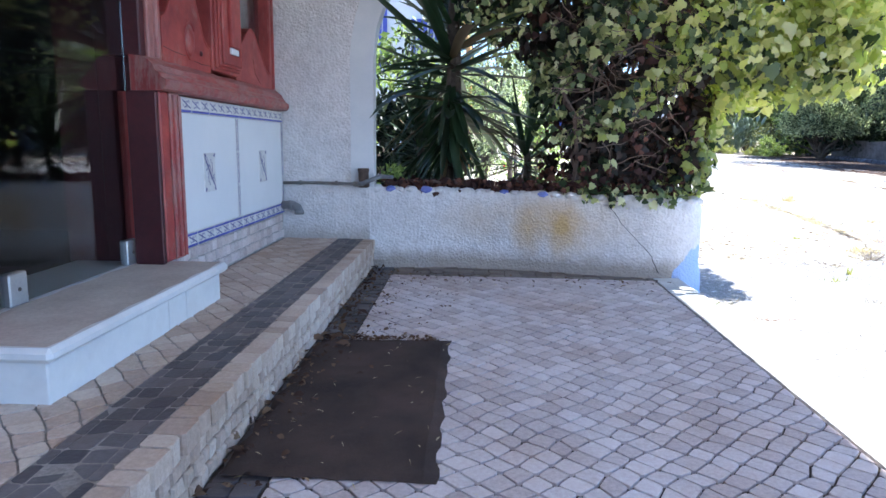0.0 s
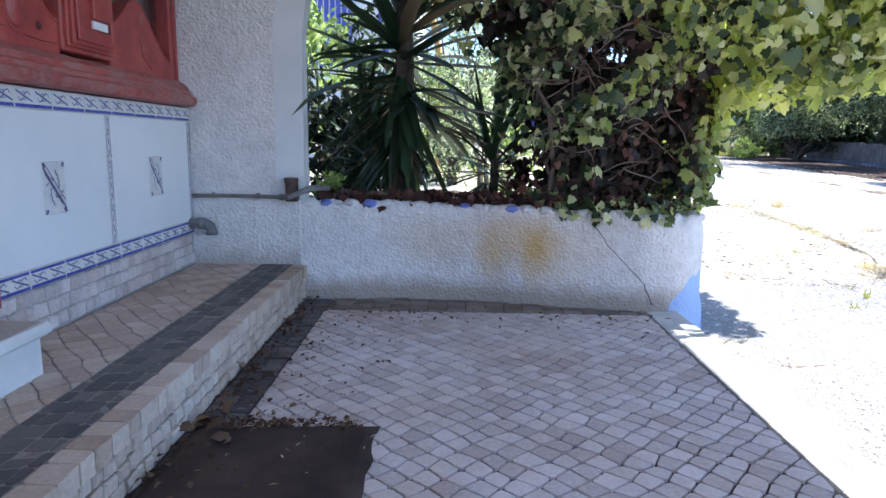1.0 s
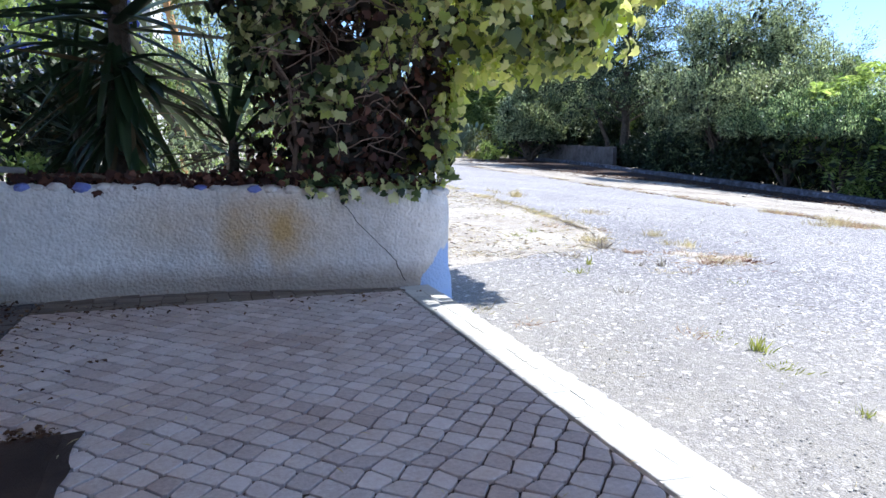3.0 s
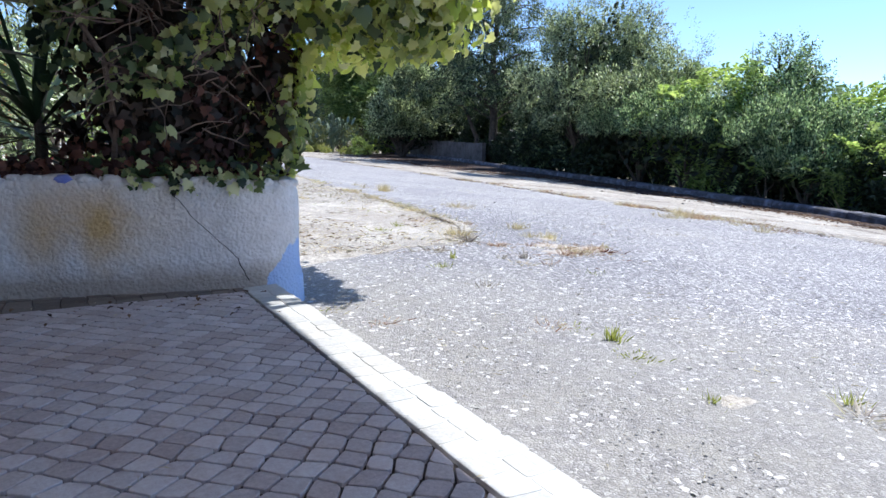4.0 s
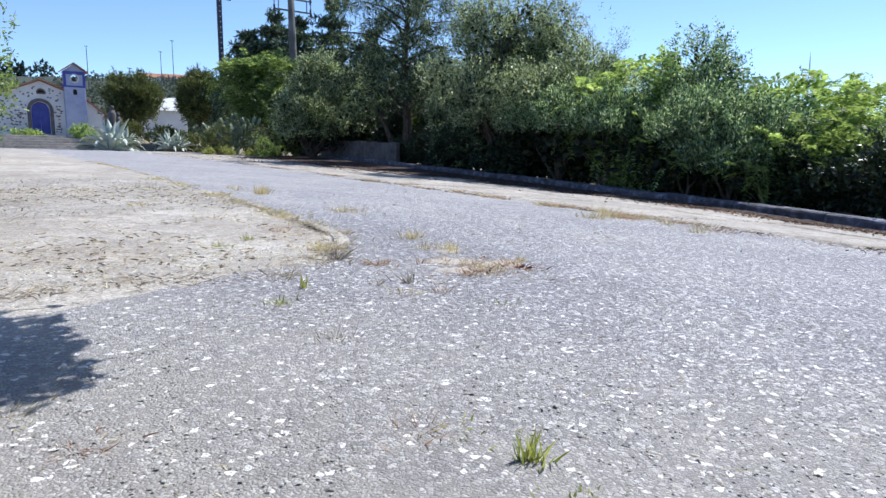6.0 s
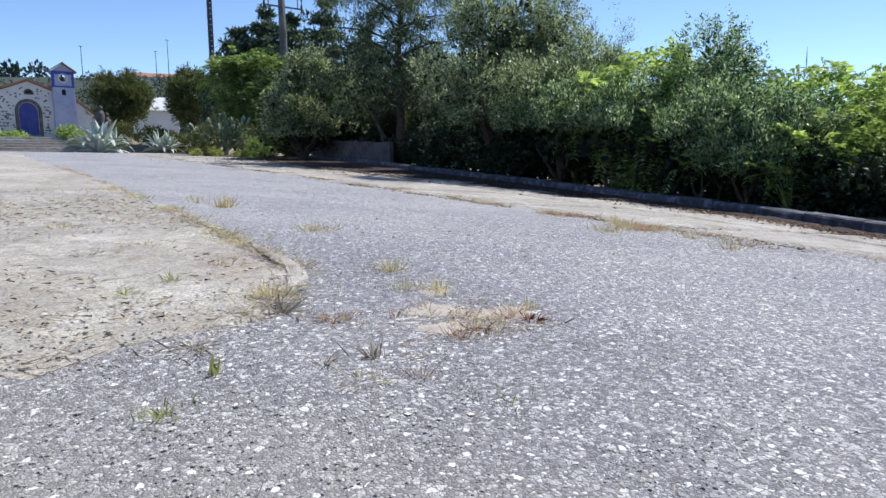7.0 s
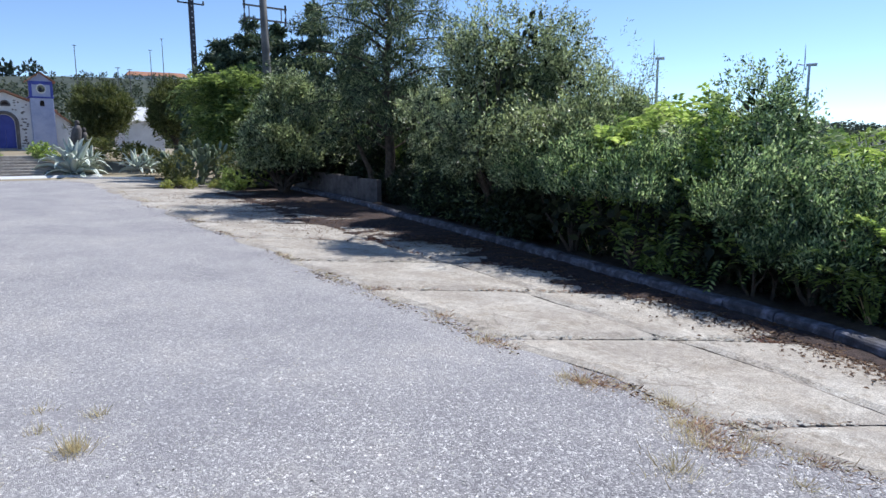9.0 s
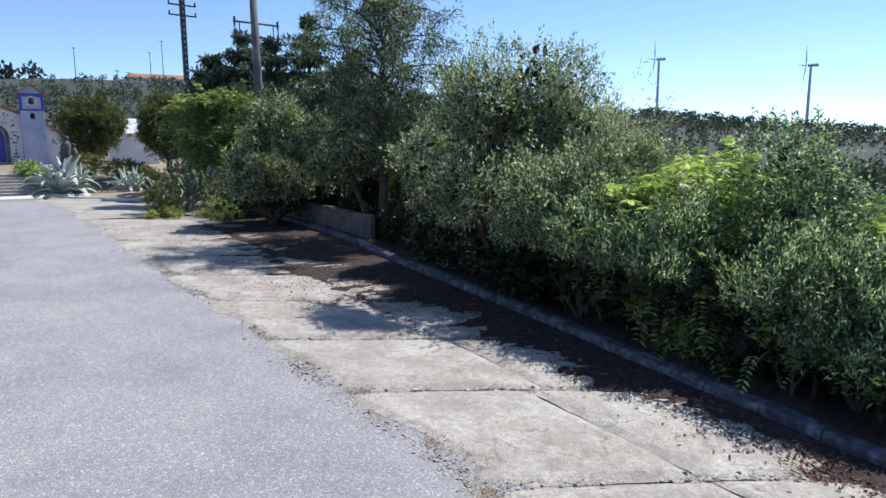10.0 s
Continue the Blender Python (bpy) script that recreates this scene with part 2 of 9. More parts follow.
def asphalt():
    """Worn asphalt: angular chippings of two sizes bedded in dark binder, dust over it near the porch."""
    n = Nodes("worn_asphalt")
    pos = n.coord()
    bend = n.add("ShaderNodeTexNoise", Scale=70.0, Detail=3.0, Vector=pos).outputs["Color"]
    off = n.add("ShaderNodeVectorMath", i0=bend, i1=(0.5, 0.5, 0.5))
    off.operation = "SUBTRACT"
    mul = n.add("ShaderNodeVectorMath", i0=off.outputs[0], i1=(0.012, 0.012, 0.012))
    mul.operation = "MULTIPLY"
    vec = n.add("ShaderNodeVectorMath", i0=pos, i1=mul.outputs[0]).outputs[0]

    def stones(scale):
        c = n.add("ShaderNodeTexVoronoi", Scale=scale, Vector=vec)
        e = n.add("ShaderNodeTexVoronoi", Scale=scale, Vector=vec)
        e.feature = "DISTANCE_TO_EDGE"
        return n.xyz(c.outputs["Color"]), e.outputs["Distance"]

    small, edge_s = stones(78.0)
    large, edge_l = stones(43.0)
    col = n.ramp(small[0], [(0.0, lin(0.15, 0.146, 0.158)), (0.4, lin(0.27, 0.263, 0.272)), (0.78, lin(0.41, 0.40, 0.40)), (0.95, lin(0.72, 0.71, 0.69))])
    col = n.mix(n.math("SUBTRACT", 1.0, n.math("MULTIPLY", edge_s, 7.0, True)), col, lin(0.075, 0.072, 0.08))
    big_col = n.ramp(large[0], [(0.0, lin(0.20, 0.195, 0.21)), (0.45, lin(0.36, 0.352, 0.355)), (0.8, lin(0.52, 0.51, 0.50)), (0.95, lin(0.82, 0.81, 0.78))])
    pick = n.math("MULTIPLY", n.math("GREATER_THAN", large[1], 0.6), n.math("MULTIPLY", n.math("SUBTRACT", edge_l, 0.07), 22.0, True))
    col = n.mix(pick, col, big_col)
    mott = n.noise(21, 7, 0.75)
    col = n.mix(0.22, col, n.ramp(mott, [(0.3, lin(0.25)), (0.7, lin(0.95))]), "OVERLAY")
    # paler, finer surfacing beyond a ragged line
    far = n.math("MULTIPLY", n.math("SUBTRACT", n.math("ADD", n.xyz(pos)[1], n.math("MULTIPLY", n.noise(0.35, 5, 0.7), 5.0)), 9.5), 0.35, True)
    col = n.mix(n.math("MULTIPLY", far, 0.45), col, lin(0.40, 0.392, 0.392))
    big = n.noise(0.55, 6, 0.68)
    col = n.mix(1.0, col, n.ramp(big, [(0.3, lin(0.80, 0.79, 0.83)), (0.55, lin(1.04, 1.02, 1.03)), (0.75, lin(1.2, 1.15, 1.10))]), "MULTIPLY")
    p = n.xyz(pos)
    # sandy dust washed over the chippings beside the porch
    near = n.math("MULTIPLY", n.math("SUBTRACT", n.math("ADD", 4.1, n.math("MULTIPLY", n.noise(1.1, 6, 0.75), 2.6)), n.math("ADD", p[0], n.math("MULTIPLY", p[1], 0.42))), 0.55, True)
    dust = n.math("MULTIPLY", n.math("SUBTRACT", n.noise(0.9, 7, 0.75), 0.5), 4.0, True)
    sand = n.ramp(n.noise(34, 6, 0.75), [(0.3, lin(0.24, 0.226, 0.205)), (0.7, lin(0.40, 0.38, 0.35))])
    grit = n.math("SUBTRACT", 1.0, n.math("MULTIPLY", n.math("MULTIPLY", pick, n.math("GREATER_THAN", large[0], 0.86)), 0.8))
    fac = n.math("MULTIPLY", n.math("MULTIPLY", n.math("ADD", n.math("MULTIPLY", near, 0.9), n.math("MULTIPLY", dust, 0.15), True), grit), n.ramp(n.noise(5.5, 6, 0.75), [(0.35, lin(0.45)), (0.65, lin(1.0))]))
    col = n.mix(fac, col, sand)
    h = n.math("ADD", n.math("MULTIPLY", edge_s, 2.0, True), n.math("MULTIPLY", pick, 0.6))
    return n.done(col, 0.85, n.bump(h, 0.55, 0.009, n.bump(n.noise(9, 4, 0.6), 0.3, 0.02)))


def concrete():
    n = Nodes("old_concrete")
    pos = n.coord()
    col = n.ramp(n.noise(0.8, 7, 0.7), [(0.3, lin(0.29, 0.252, 0.21)), (0.5, lin(0.39, 0.352, 0.305)), (0.68, lin(0.48, 0.448, 0.40))])
    agg = n.add("ShaderNodeTexVoronoi", Scale=95.0, Vector=pos)
    v = n.xyz(agg.outputs["Color"])[0]
    col = n.mix(0.45, col, n.ramp(v, [(0.0, lin(0.25)), (0.5, lin(0.55)), (1.0, lin(0.95))]), "OVERLAY")
    moss = n.math("MULTIPLY", n.math("SUBTRACT", n.noise(2.3, 8, 0.78), 0.52), 7.0, True)
    col = n.mix(n.math("MULTIPLY", moss, 0.7), col, lin(0.22, 0.18, 0.135))
    col = n.mix(0.45, col, n.ramp(n.noise(11, 8, 0.8), [(0.3, lin(0.15)), (0.7, lin(0.95))]), "OVERLAY")
    col = n.mix(0.5, col, n.ramp(n.noise(75, 6, 0.8), [(0.33, lin(0.1)), (0.67, lin(0.95))]), "OVERLAY")
    grit = n.add("ShaderNodeTexVoronoi", Scale=40.0, Vector=pos)
    gv = n.math("MULTIPLY", n.math("GREATER_THAN", n.xyz(grit.outputs["Color"])[1], 0.8), n.math("LESS_THAN", grit.outputs["Distance"], 0.3))
    bare = n.math("MULTIPLY", n.math("SUBTRACT", n.noise(1.1, 6, 0.75), 0.45), 8.0, True)
    col = n.mix(n.math("MULTIPLY", n.math("MULTIPLY", gv, bare), 0.75), col, lin(0.60, 0.56, 0.52))
    col = n.mix(n.math("MULTIPLY", bare, 0.4), col, lin(0.27, 0.235, 0.205))
    crack = n.voronoi(0.75, "Distance", n.add("ShaderNodeVectorMath", i0=pos, i1=n.add("ShaderNodeTexNoise", Scale=2.5, Detail=5.0, Vector=pos).outputs["Color"]).outputs[0], "DISTANCE_TO_EDGE")
    ln = n.math("SUBTRACT", 1.0, n.math("MULTIPLY", crack, 45.0, True))
    col = n.mix(n.math("MULTIPLY", n.math("MULTIPLY", ln, n.math("MULTIPLY", n.math("SUBTRACT", n.noise(0.5, 3, 0.6), 0.5), 9.0, True)), 0.55), col, lin(0.10, 0.08, 0.06))
    h = n.math("ADD", n.noise(42, 6, 0.72), n.math("MULTIPLY", ln, -0.6))
    return n.done(col, 0.92, n.bump(h, 0.5, 0.015))


M_ASPHALT, M_CONCRETE = asphalt(), concrete()
M_PEBBLE = leaf("pale_pebbles", [(0.0, lin(0.36, 0.35, 0.34)), (0.5, lin(0.52, 0.5, 0.47)), (1.0, lin(0.72, 0.70, 0.66))], 0.7, 0.0, 0.3)
M_CHIP = leaf("grey_chippings", [(0.0, lin(0.24, 0.23, 0.225)), (0.5, lin(0.36, 0.345, 0.335)), (1.0, lin(0.50, 0.48, 0.46))], 0.7, 0.0, 0.3)
# worn bluish limewash, darkened further to carry the hedge's shade
M_KERB = surf("limewashed_shaded_kerb", lin(0.04, 0.037, 0.042), lin(0.10, 0.10, 0.125), 5, 0.9, 50, 0.5, 0.6, 0.01, c=lin(0.27, 0.28, 0.36), vary=0.35)
# block grey lowered so the wall carries the shade under the trees
M_OLDWALL = surf("old_block_wall", lin(0.07, 0.062, 0.06), lin(0.17, 0.15, 0.15), 3, 0.92, 40, 0.35, 0.5, 0.01)
M_DRYGRASS = leaf("dry_grass", [(0.0, lin(0.36, 0.28, 0.19)), (0.5, lin(0.58, 0.48, 0.34)), (1.0, lin(0.76, 0.69, 0.53))], 0.8, 0.3, 0.2)
M_GREENGRASS = leaf("green_weed", [(0.0, lin(0.19, 0.23, 0.06)), (0.5, lin(0.33, 0.35, 0.11)), (1.0, lin(0.48, 0.47, 0.2))], 0.6, 0.35, 0.3)
M_REDWEED = leaf("withered_red_weed", [(0.0, lin(0.28, 0.15, 0.135)), (0.5, lin(0.48, 0.33, 0.28)), (1.0, lin(0.68, 0.56, 0.46))], 0.8, 0.3, 0.2)
M_REDDARK = leaf("dark_red_leaves", [(0.0, lin(0.10, 0.035, 0.03)), (0.6, lin(0.22, 0.09, 0.075)), (1.0, lin(0.42, 0.27, 0.21))], 0.7, 0.2, 0.3)
M_FLAXWEED = leaf("withered_grey_leaves", [(0.0, lin(0.26, 0.21, 0.22)), (1.0, lin(0.64, 0.59, 0.56))], 0.8, 0.25, 0.2)
M_IVY = leaf("ivy_leaves", [(0.0, lin(0.014, 0.027, 0.015)), (0.34, lin(0.055, 0.09, 0.042)), (0.58, lin(0.25, 0.31, 0.14)), (0.8, lin(0.6, 0.62, 0.31)), (1.0, lin(0.80, 0.78, 0.52))], 0.4, 0.42, 0.5)
M_IVYPALE = leaf("sunlit_ivy_leaves", [(0.0, lin(0.34, 0.42, 0.12)), (0.5, lin(0.58, 0.62, 0.22)), (1.0, lin(0.80, 0.77, 0.44))], 0.45, 0.6, 0.4)
# purple-brown inner ivy, taken near black for the shade in its hollows
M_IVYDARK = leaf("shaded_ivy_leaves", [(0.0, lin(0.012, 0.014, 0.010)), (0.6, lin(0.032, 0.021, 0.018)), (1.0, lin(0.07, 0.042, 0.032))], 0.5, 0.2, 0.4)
M_IVYDEAD = leaf("withered_ivy", [(0.0, lin(0.035, 0.015, 0.014)), (0.6, lin(0.085, 0.037, 0.032)), (1.0, lin(0.2, 0.085, 0.06))], 0.7, 0.2, 0.3)
M_STEM = surf("ivy_stem", lin(0.10, 0.065, 0.052), lin(0.23, 0.165, 0.13), 14, 0.9, 80, 0.3, 0.4, 0.004)
M_YUCCA = leaf("yucca_leaves", [(0.0, lin(0.014, 0.030, 0.017)), (0.6, lin(0.028, 0.055, 0.026)), (1.0, lin(0.075, 0.11, 0.045))], 0.4, 0.18, 0.5)
M_YUCCADRY = leaf("dry_yucca_leaves", [(0.0, lin(0.06, 0.04, 0.025)), (1.0, lin(0.2, 0.15, 0.09))], 0.7, 0.15, 0.3)
M_BARK = surf("bark", lin(0.045, 0.034, 0.028), lin(0.12, 0.095, 0.075), 9, 0.95, 40, 0.4, 0.9, 0.02)
M_OLIVE = leaf("silvery_green_leaves", [(0, lin(0.028, 0.044, 0.024)), (0.45, lin(0.175, 0.22, 0.125)), (0.8, lin(0.5, 0.57, 0.38)), (1, lin(0.68, 0.73, 0.5))], 0.4, 0.4, 0.5)
M_OLEANDER = leaf("oleander_leaves", [(0, lin(0.013, 0.028, 0.02)), (0.4, lin(0.09, 0.15, 0.085)), (0.75, lin(0.31, 0.43, 0.25)), (1, lin(0.64, 0.74, 0.5))], 0.42, 0.45, 0.45)
# dark leaf green, lowered to near black to carry the hedge's shade
M_DARKSHADELEAF = leaf("dark_shaded_leaves", [(0.0, lin(0.009, 0.017, 0.010)), (0.6, lin(0.026, 0.043, 0.021)), (1.0, lin(0.08, 0.11, 0.055))], 0.42, 0.14, 0.4)
# near-black leaves that put the shade inside bushes into colour
M_INNER = leaf("inner_shade_leaves", [(0.0, lin(0.008, 0.013, 0.008)), (0.6, lin(0.02, 0.03, 0.016)), (1.0, lin(0.05, 0.058, 0.032))], 0.6, 0.05, 0.2)
M_BRIGHT = leaf("bright_green_leaflets", [(0.0, lin(0.14, 0.2, 0.06)), (0.5, lin(0.30, 0.41, 0.135)), (1.0, lin(0.59, 0.68, 0.29))], 0.45, 0.52, 0.4)
M_MIDGREEN = leaf("fresh_green_leaves", [(0.0, lin(0.06, 0.1, 0.03)), (0.55, lin(0.2, 0.275, 0.0875)), (1.0, lin(0.413, 0.5, 0.175))], 0.5, 0.42, 0.35)
M_PINE = leaf("pine_needles", [(0.0, lin(0.04, 0.055, 0.025)), (0.6, lin(0.12, 0.14, 0.055)), (1.0, lin(0.28, 0.30, 0.13))], 0.55, 0.3, 0.3)
M_LOCUST = leaf("locust_leaflets", [(0.0, lin(0.06, 0.1, 0.035)), (0.55, lin(0.17, 0.235, 0.085)), (1.0, lin(0.37, 0.45, 0.18))], 0.5, 0.42, 0.35)
M_CONIFER = leaf("blue_green_conifer", [(0.0, lin(0.025, 0.045, 0.035)), (0.6, lin(0.0845, 0.13, 0.091)), (1.0, lin(0.208, 0.26, 0.169))], 0.6, 0.15, 0.3)
M_CASUARINA = leaf("feathery_green", [(0, lin(0.018, 0.032, 0.022)), (0.5, lin(0.072, 0.105, 0.068)), (0.82, lin(0.2, 0.265, 0.165)), (1, lin(0.52, 0.58, 0.36))], 0.5, 0.42, 0.4)
M_PINK = leaf("pink_flowers", [(0.0, lin(0.55, 0.04, 0.10)), (1.0, lin(0.75, 0.12, 0.2))], 0.6, 0.3, 0.3)
M_AGAVE = leaf("agave_blue_green", [(0.0, lin(0.30, 0.37, 0.35)), (0.5, lin(0.50, 0.57, 0.54)), (1.0, lin(0.70, 0.74, 0.68))], 0.45, 0.05, 0.4)
M_CACTUS = surf("prickly_pear_green", lin(0.08, 0.12, 0.07), lin(0.16, 0.20, 0.13), 6, 0.5, 50, 0.3, 0.2, 0.003)
M_SCRUB = leaf("scrub_green", [(0.0, lin(0.07, 0.09, 0.03)), (0.5, lin(0.15, 0.17, 0.06)), (1.0, lin(0.28, 0.27, 0.11))], 0.6, 0.25, 0.3)
M_CHAPEL = surf("chapel_limewash", lin(0.60, 0.60, 0.62), lin(0.74, 0.74, 0.75), 0.8, 0.9, 8, 0.15, 0.3, 0.01)
M_RUBBLE = surf("rubble_stone", lin(0.12, 0.11, 0.12), lin(0.26, 0.24, 0.24), 3, 0.9, 20, 0.3, 0.4, 0.01, vary=0.35)
M_LILAC = surf("pale_blue_wash", lin(0.30, 0.34, 0.52), lin(0.42, 0.46, 0.62), 0.9, 0.9, 8, 0.15, 0.2, 0.01)
M_BLUEPAINT = surf("cobalt_blue_paint", lin(0.045, 0.06, 0.30), lin(0.07, 0.095, 0.40), 2, 0.6, 20, 0.15, 0.2, 0.004)
M_ROOFTILE = surf("clay_roof_tile", lin(0.28, 0.12, 0.075), lin(0.46, 0.24, 0.15), 2, 0.9, 14, 0.3, 0.4, 0.01, vary=0.2)
M_POLE = surf("concrete_pole", lin(0.10, 0.095, 0.09), lin(0.19, 0.18, 0.17), 1.2, 0.9, 12, 0.2, 0.2, 0.01)
M_DARKPOLE = surf("dark_steel_pole", lin(0.035, 0.035, 0.045), lin(0.07, 0.07, 0.085), 1.2, 0.7, 12, 0.2, 0.2, 0.01)
M_TURBINE = surf("turbine_white", lin(0.42, 0.45, 0.5), lin(0.48, 0.51, 0.56), 0.05, 0.6)
M_STATUE = surf("weathered_statue", lin(0.07, 0.062, 0.065), lin(0.15, 0.14, 0.14), 3, 0.9, 20, 0.3, 0.4, 0.01)
M_ORANGE = surf("ochre_timber", lin(0.36, 0.17, 0.06), lin(0.5, 0.27, 0.1), 3, 0.7)


def hill_ground():
    n = Nodes("dry_ground")
    pos = n.coord()
    col = n.ramp(n.noise(0.35, 7, 0.7), [(0.3, lin(0.19, 0.15, 0.10)), (0.5, lin(0.30, 0.25, 0.17)), (0.7, lin(0.36, 0.32, 0.24))])
    far = n.ramp(n.noise(0.05, 9, 0.78), [(0.34, lin(0.02, 0.032, 0.024)), (0.5, lin(0.042, 0.056, 0.04)), (0.62, lin(0.07, 0.08, 0.058)), (0.74, lin(0.13, 0.122, 0.095))])
    ln = n.add("ShaderNodeVectorMath", i0=pos)
    ln.operation = "LENGTH"
    f = n.math("MULTIPLY", n.math("SUBTRACT", ln.outputs["Value"], 75.0), 0.02, True)
    return n.done(n.mix(f, col, far), 0.95, n.bump(n.noise(6, 6, 0.7), 0.5, 0.05))


M_GROUND = hill_ground()

# ---- building tools ----
def thing(name, at=(0, 0, 0), label="", category="", group="", kind=""):
    ob = new(name)
    ob.empty_display_size = 0.1
    ob.location = at
    return tagged(ob, label, category, group, kind)


class G:
    """Collects vertices and faces of one mesh, in world metres."""

    def __init__(self):
        self.v, self.f = [], []

    def add(self, verts, faces):
        o = len(self.v)
        self.v += [tuple(map(float, p)) for p in verts]
        self.f += [[i + o for i in q] for q in faces]
        return self

    def box(self, a, b, c=0.004):
        """A box between two corners with chamfered edges."""
        a, b = np.minimum(a, b), np.maximum(a, b)
        c = min(c, 0.45 * float((b - a).min()))
        ctr, h = (a + b) / 2, (b - a) / 2
        vs, idx = [], {}
        for sx in (-1, 1):
            for sy in (-1, 1):
                for sz in (-1, 1):
                    for ax in range(3):
                        q = h - c
                        q = q.copy()
                        q[ax] = h[ax]
                        idx[sx, sy, sz, ax] = len(vs)
                        vs.append(ctr + q * (sx, sy, sz))
        fs = []
        S = (-1, 1)
        for ax in range(3):
            u, w = (ax + 1) % 3, (ax + 2) % 3
            for s in S:
                ring = []
                for su, sw in ((-1, -1), (1, -1), (1, 1), (-1, 1)):
                    k = [0, 0, 0]
                    k[ax], k[u], k[w] = s, su, sw
                    ring.append(idx[(*k, ax)])
                fs.append(ring if s > 0 else ring[::-1])
            for su in S:
                for sw in S:
                    k0, k1 = [0, 0, 0], [0, 0, 0]
                    k0[ax], k0[u], k0[w] = -1, su, sw
                    k1[ax], k1[u], k1[w] = 1, su, sw
                    q = [idx[(*k0, u)], idx[(*k1, u)], idx[(*k1, w)], idx[(*k0, w)]]
                    fs.append(q if su * sw > 0 else q[::-1])
        for sx in S:
            for sy in S:
                for sz in S:
                    q = [idx[sx, sy, sz, i] for i in range(3)]
                    fs.append(q if sx * sy * sz > 0 else q[::-1])
        return self.add(vs, fs)

    def tube(self, pts, radii, n=8, flat=1.0):
        """A round tube through points; radii: one, or one for each point."""
        pts = [Vector(p) for p in pts]
        if not hasattr(radii, "__len__"):
            radii = [radii] * len(pts)
        vs, fs = [], []
        up = Vector((0.3, 0.2, 1.0))
        for i, p in enumerate(pts):
            d = (pts[min(i + 1, len(pts) - 1)] - pts[max(i - 1, 0)]).normalized()
            s = d.cross(up)
            s = s.normalized() if s.length > 0.05 else d.cross(Vector((1, 0, 0))).normalized()
            w = s.cross(d)
            for k in range(n):
                a = 2 * math.pi * k / n
                vs.append(p + (s * math.cos(a) + w * math.sin(a) * flat) * radii[i])
        for i in range(len(pts) - 1):
            for k in range(n):
                fs.append([i * n + k, i * n + (k + 1) % n, (i + 1) * n + (k + 1) % n, (i + 1) * n + k])
        fs.append(list(range(n))[::-1])
        fs.append([(len(pts) - 1) * n + k for k in range(n)])
        return self.add(vs, fs)

    def slab(self, poly, lo, hi, c=0.0):
        """A prism over a polygon given anticlockwise as (x, y), from lo to hi, the top edge chamfered by c."""
        n = len(poly)
        cx, cy = sum(p[0] for p in poly) / n, sum(p[1] for p in poly) / n
        rings = [[(x, y, lo) for x, y in poly], [(x, y, hi - c) for x, y in poly]]
        if c:
            ins = []
            for x, y in poly:
                d = math.hypot(x - cx, y - cy) or 1
                k = min(0.5, 1.3 * c / d)
                ins.append((x + (cx - x) * k, y + (cy - y) * k, hi))
            rings.append(ins)
        fs = [[r * n + k, r * n + (k + 1) % n, (r + 1) * n + (k + 1) % n, (r + 1) * n + k] for r in range(len(rings) - 1) for k in range(n)]
        fs += [[(len(rings) - 1) * n + k for k in range(n)], list(range(n))[::-1]]
        return self.add([p for r in rings for p in r], fs)

    def ball(self, c, r, n=8, m=6, wob=0.0, rnd=None):
        vs, fs = [(c[0], c[1], c[2] - r[2])], []
        for j in range(1, m):
            b = math.pi * (j / m - 0.5)
            for i in range(n):
                a = 2 * math.pi * i / n
                k = 1 + (wob * (rnd.random() - 0.5) if rnd else 0)
                vs.append((c[0] + r[0] * k * math.cos(b) * math.cos(a), c[1] + r[1] * k * math.cos(b) * math.sin(a), c[2] + r[2] * k * math.sin(b)))
        vs.append((c[0], c[1], c[2] + r[2]))
        t = len(vs) - 1
        for i in range(n):
            fs.append([0, 1 + (i + 1) % n, 1 + i])
            fs.append([t, 1 + (m - 2) * n + i, 1 + (m - 2) * n + (i + 1) % n])
            for j in range(m - 2):
                fs.append([1 + j * n + i, 1 + j * n + (i + 1) % n, 1 + (j + 1) * n + (i + 1) % n, 1 + (j + 1) * n + i])
        return self.add(vs, fs)

    def grid(self, P):
        """A sheet from an array of points, rows by columns."""
        r, c = len(P), len(P[0])
        return self.add([p for row in P for p in row], [[i * c + j, i * c + j + 1, (i + 1) * c + j + 1, (i + 1) * c + j] for i in range(r - 1) for j in range(c - 1)])

    def mesh(self, name, material, smooth=False):
        me = bpy.data.meshes.new(name)
        me.from_pydata(self.v, [], self.f)
        me.materials.append(material)
        if smooth:
            me.polygons.foreach_set("use_smooth", [True] * len(me.polygons))
        me.update()
        return me


def rooted(ob, parent):
    if parent is not None:
        ob.parent = parent
        ob.matrix_parent_inverse = Matrix.Translation(origin(parent)).inverted()
    return ob


def origin(ob):
    """Where a parent's own axes stand: at an Empty's place, else at the world's origin."""
    return ob.location.copy() if ob.type == "EMPTY" else Vector((0, 0, 0))


def part(name, g, material, parent=None, label="", smooth=False):
    """Links the mesh g as one object under a thing or a part."""
    me = g if isinstance(g, bpy.types.Mesh) else g.mesh(name, material, smooth)
    ob = rooted(new(name, me), parent)
    return tagged(ob, label)


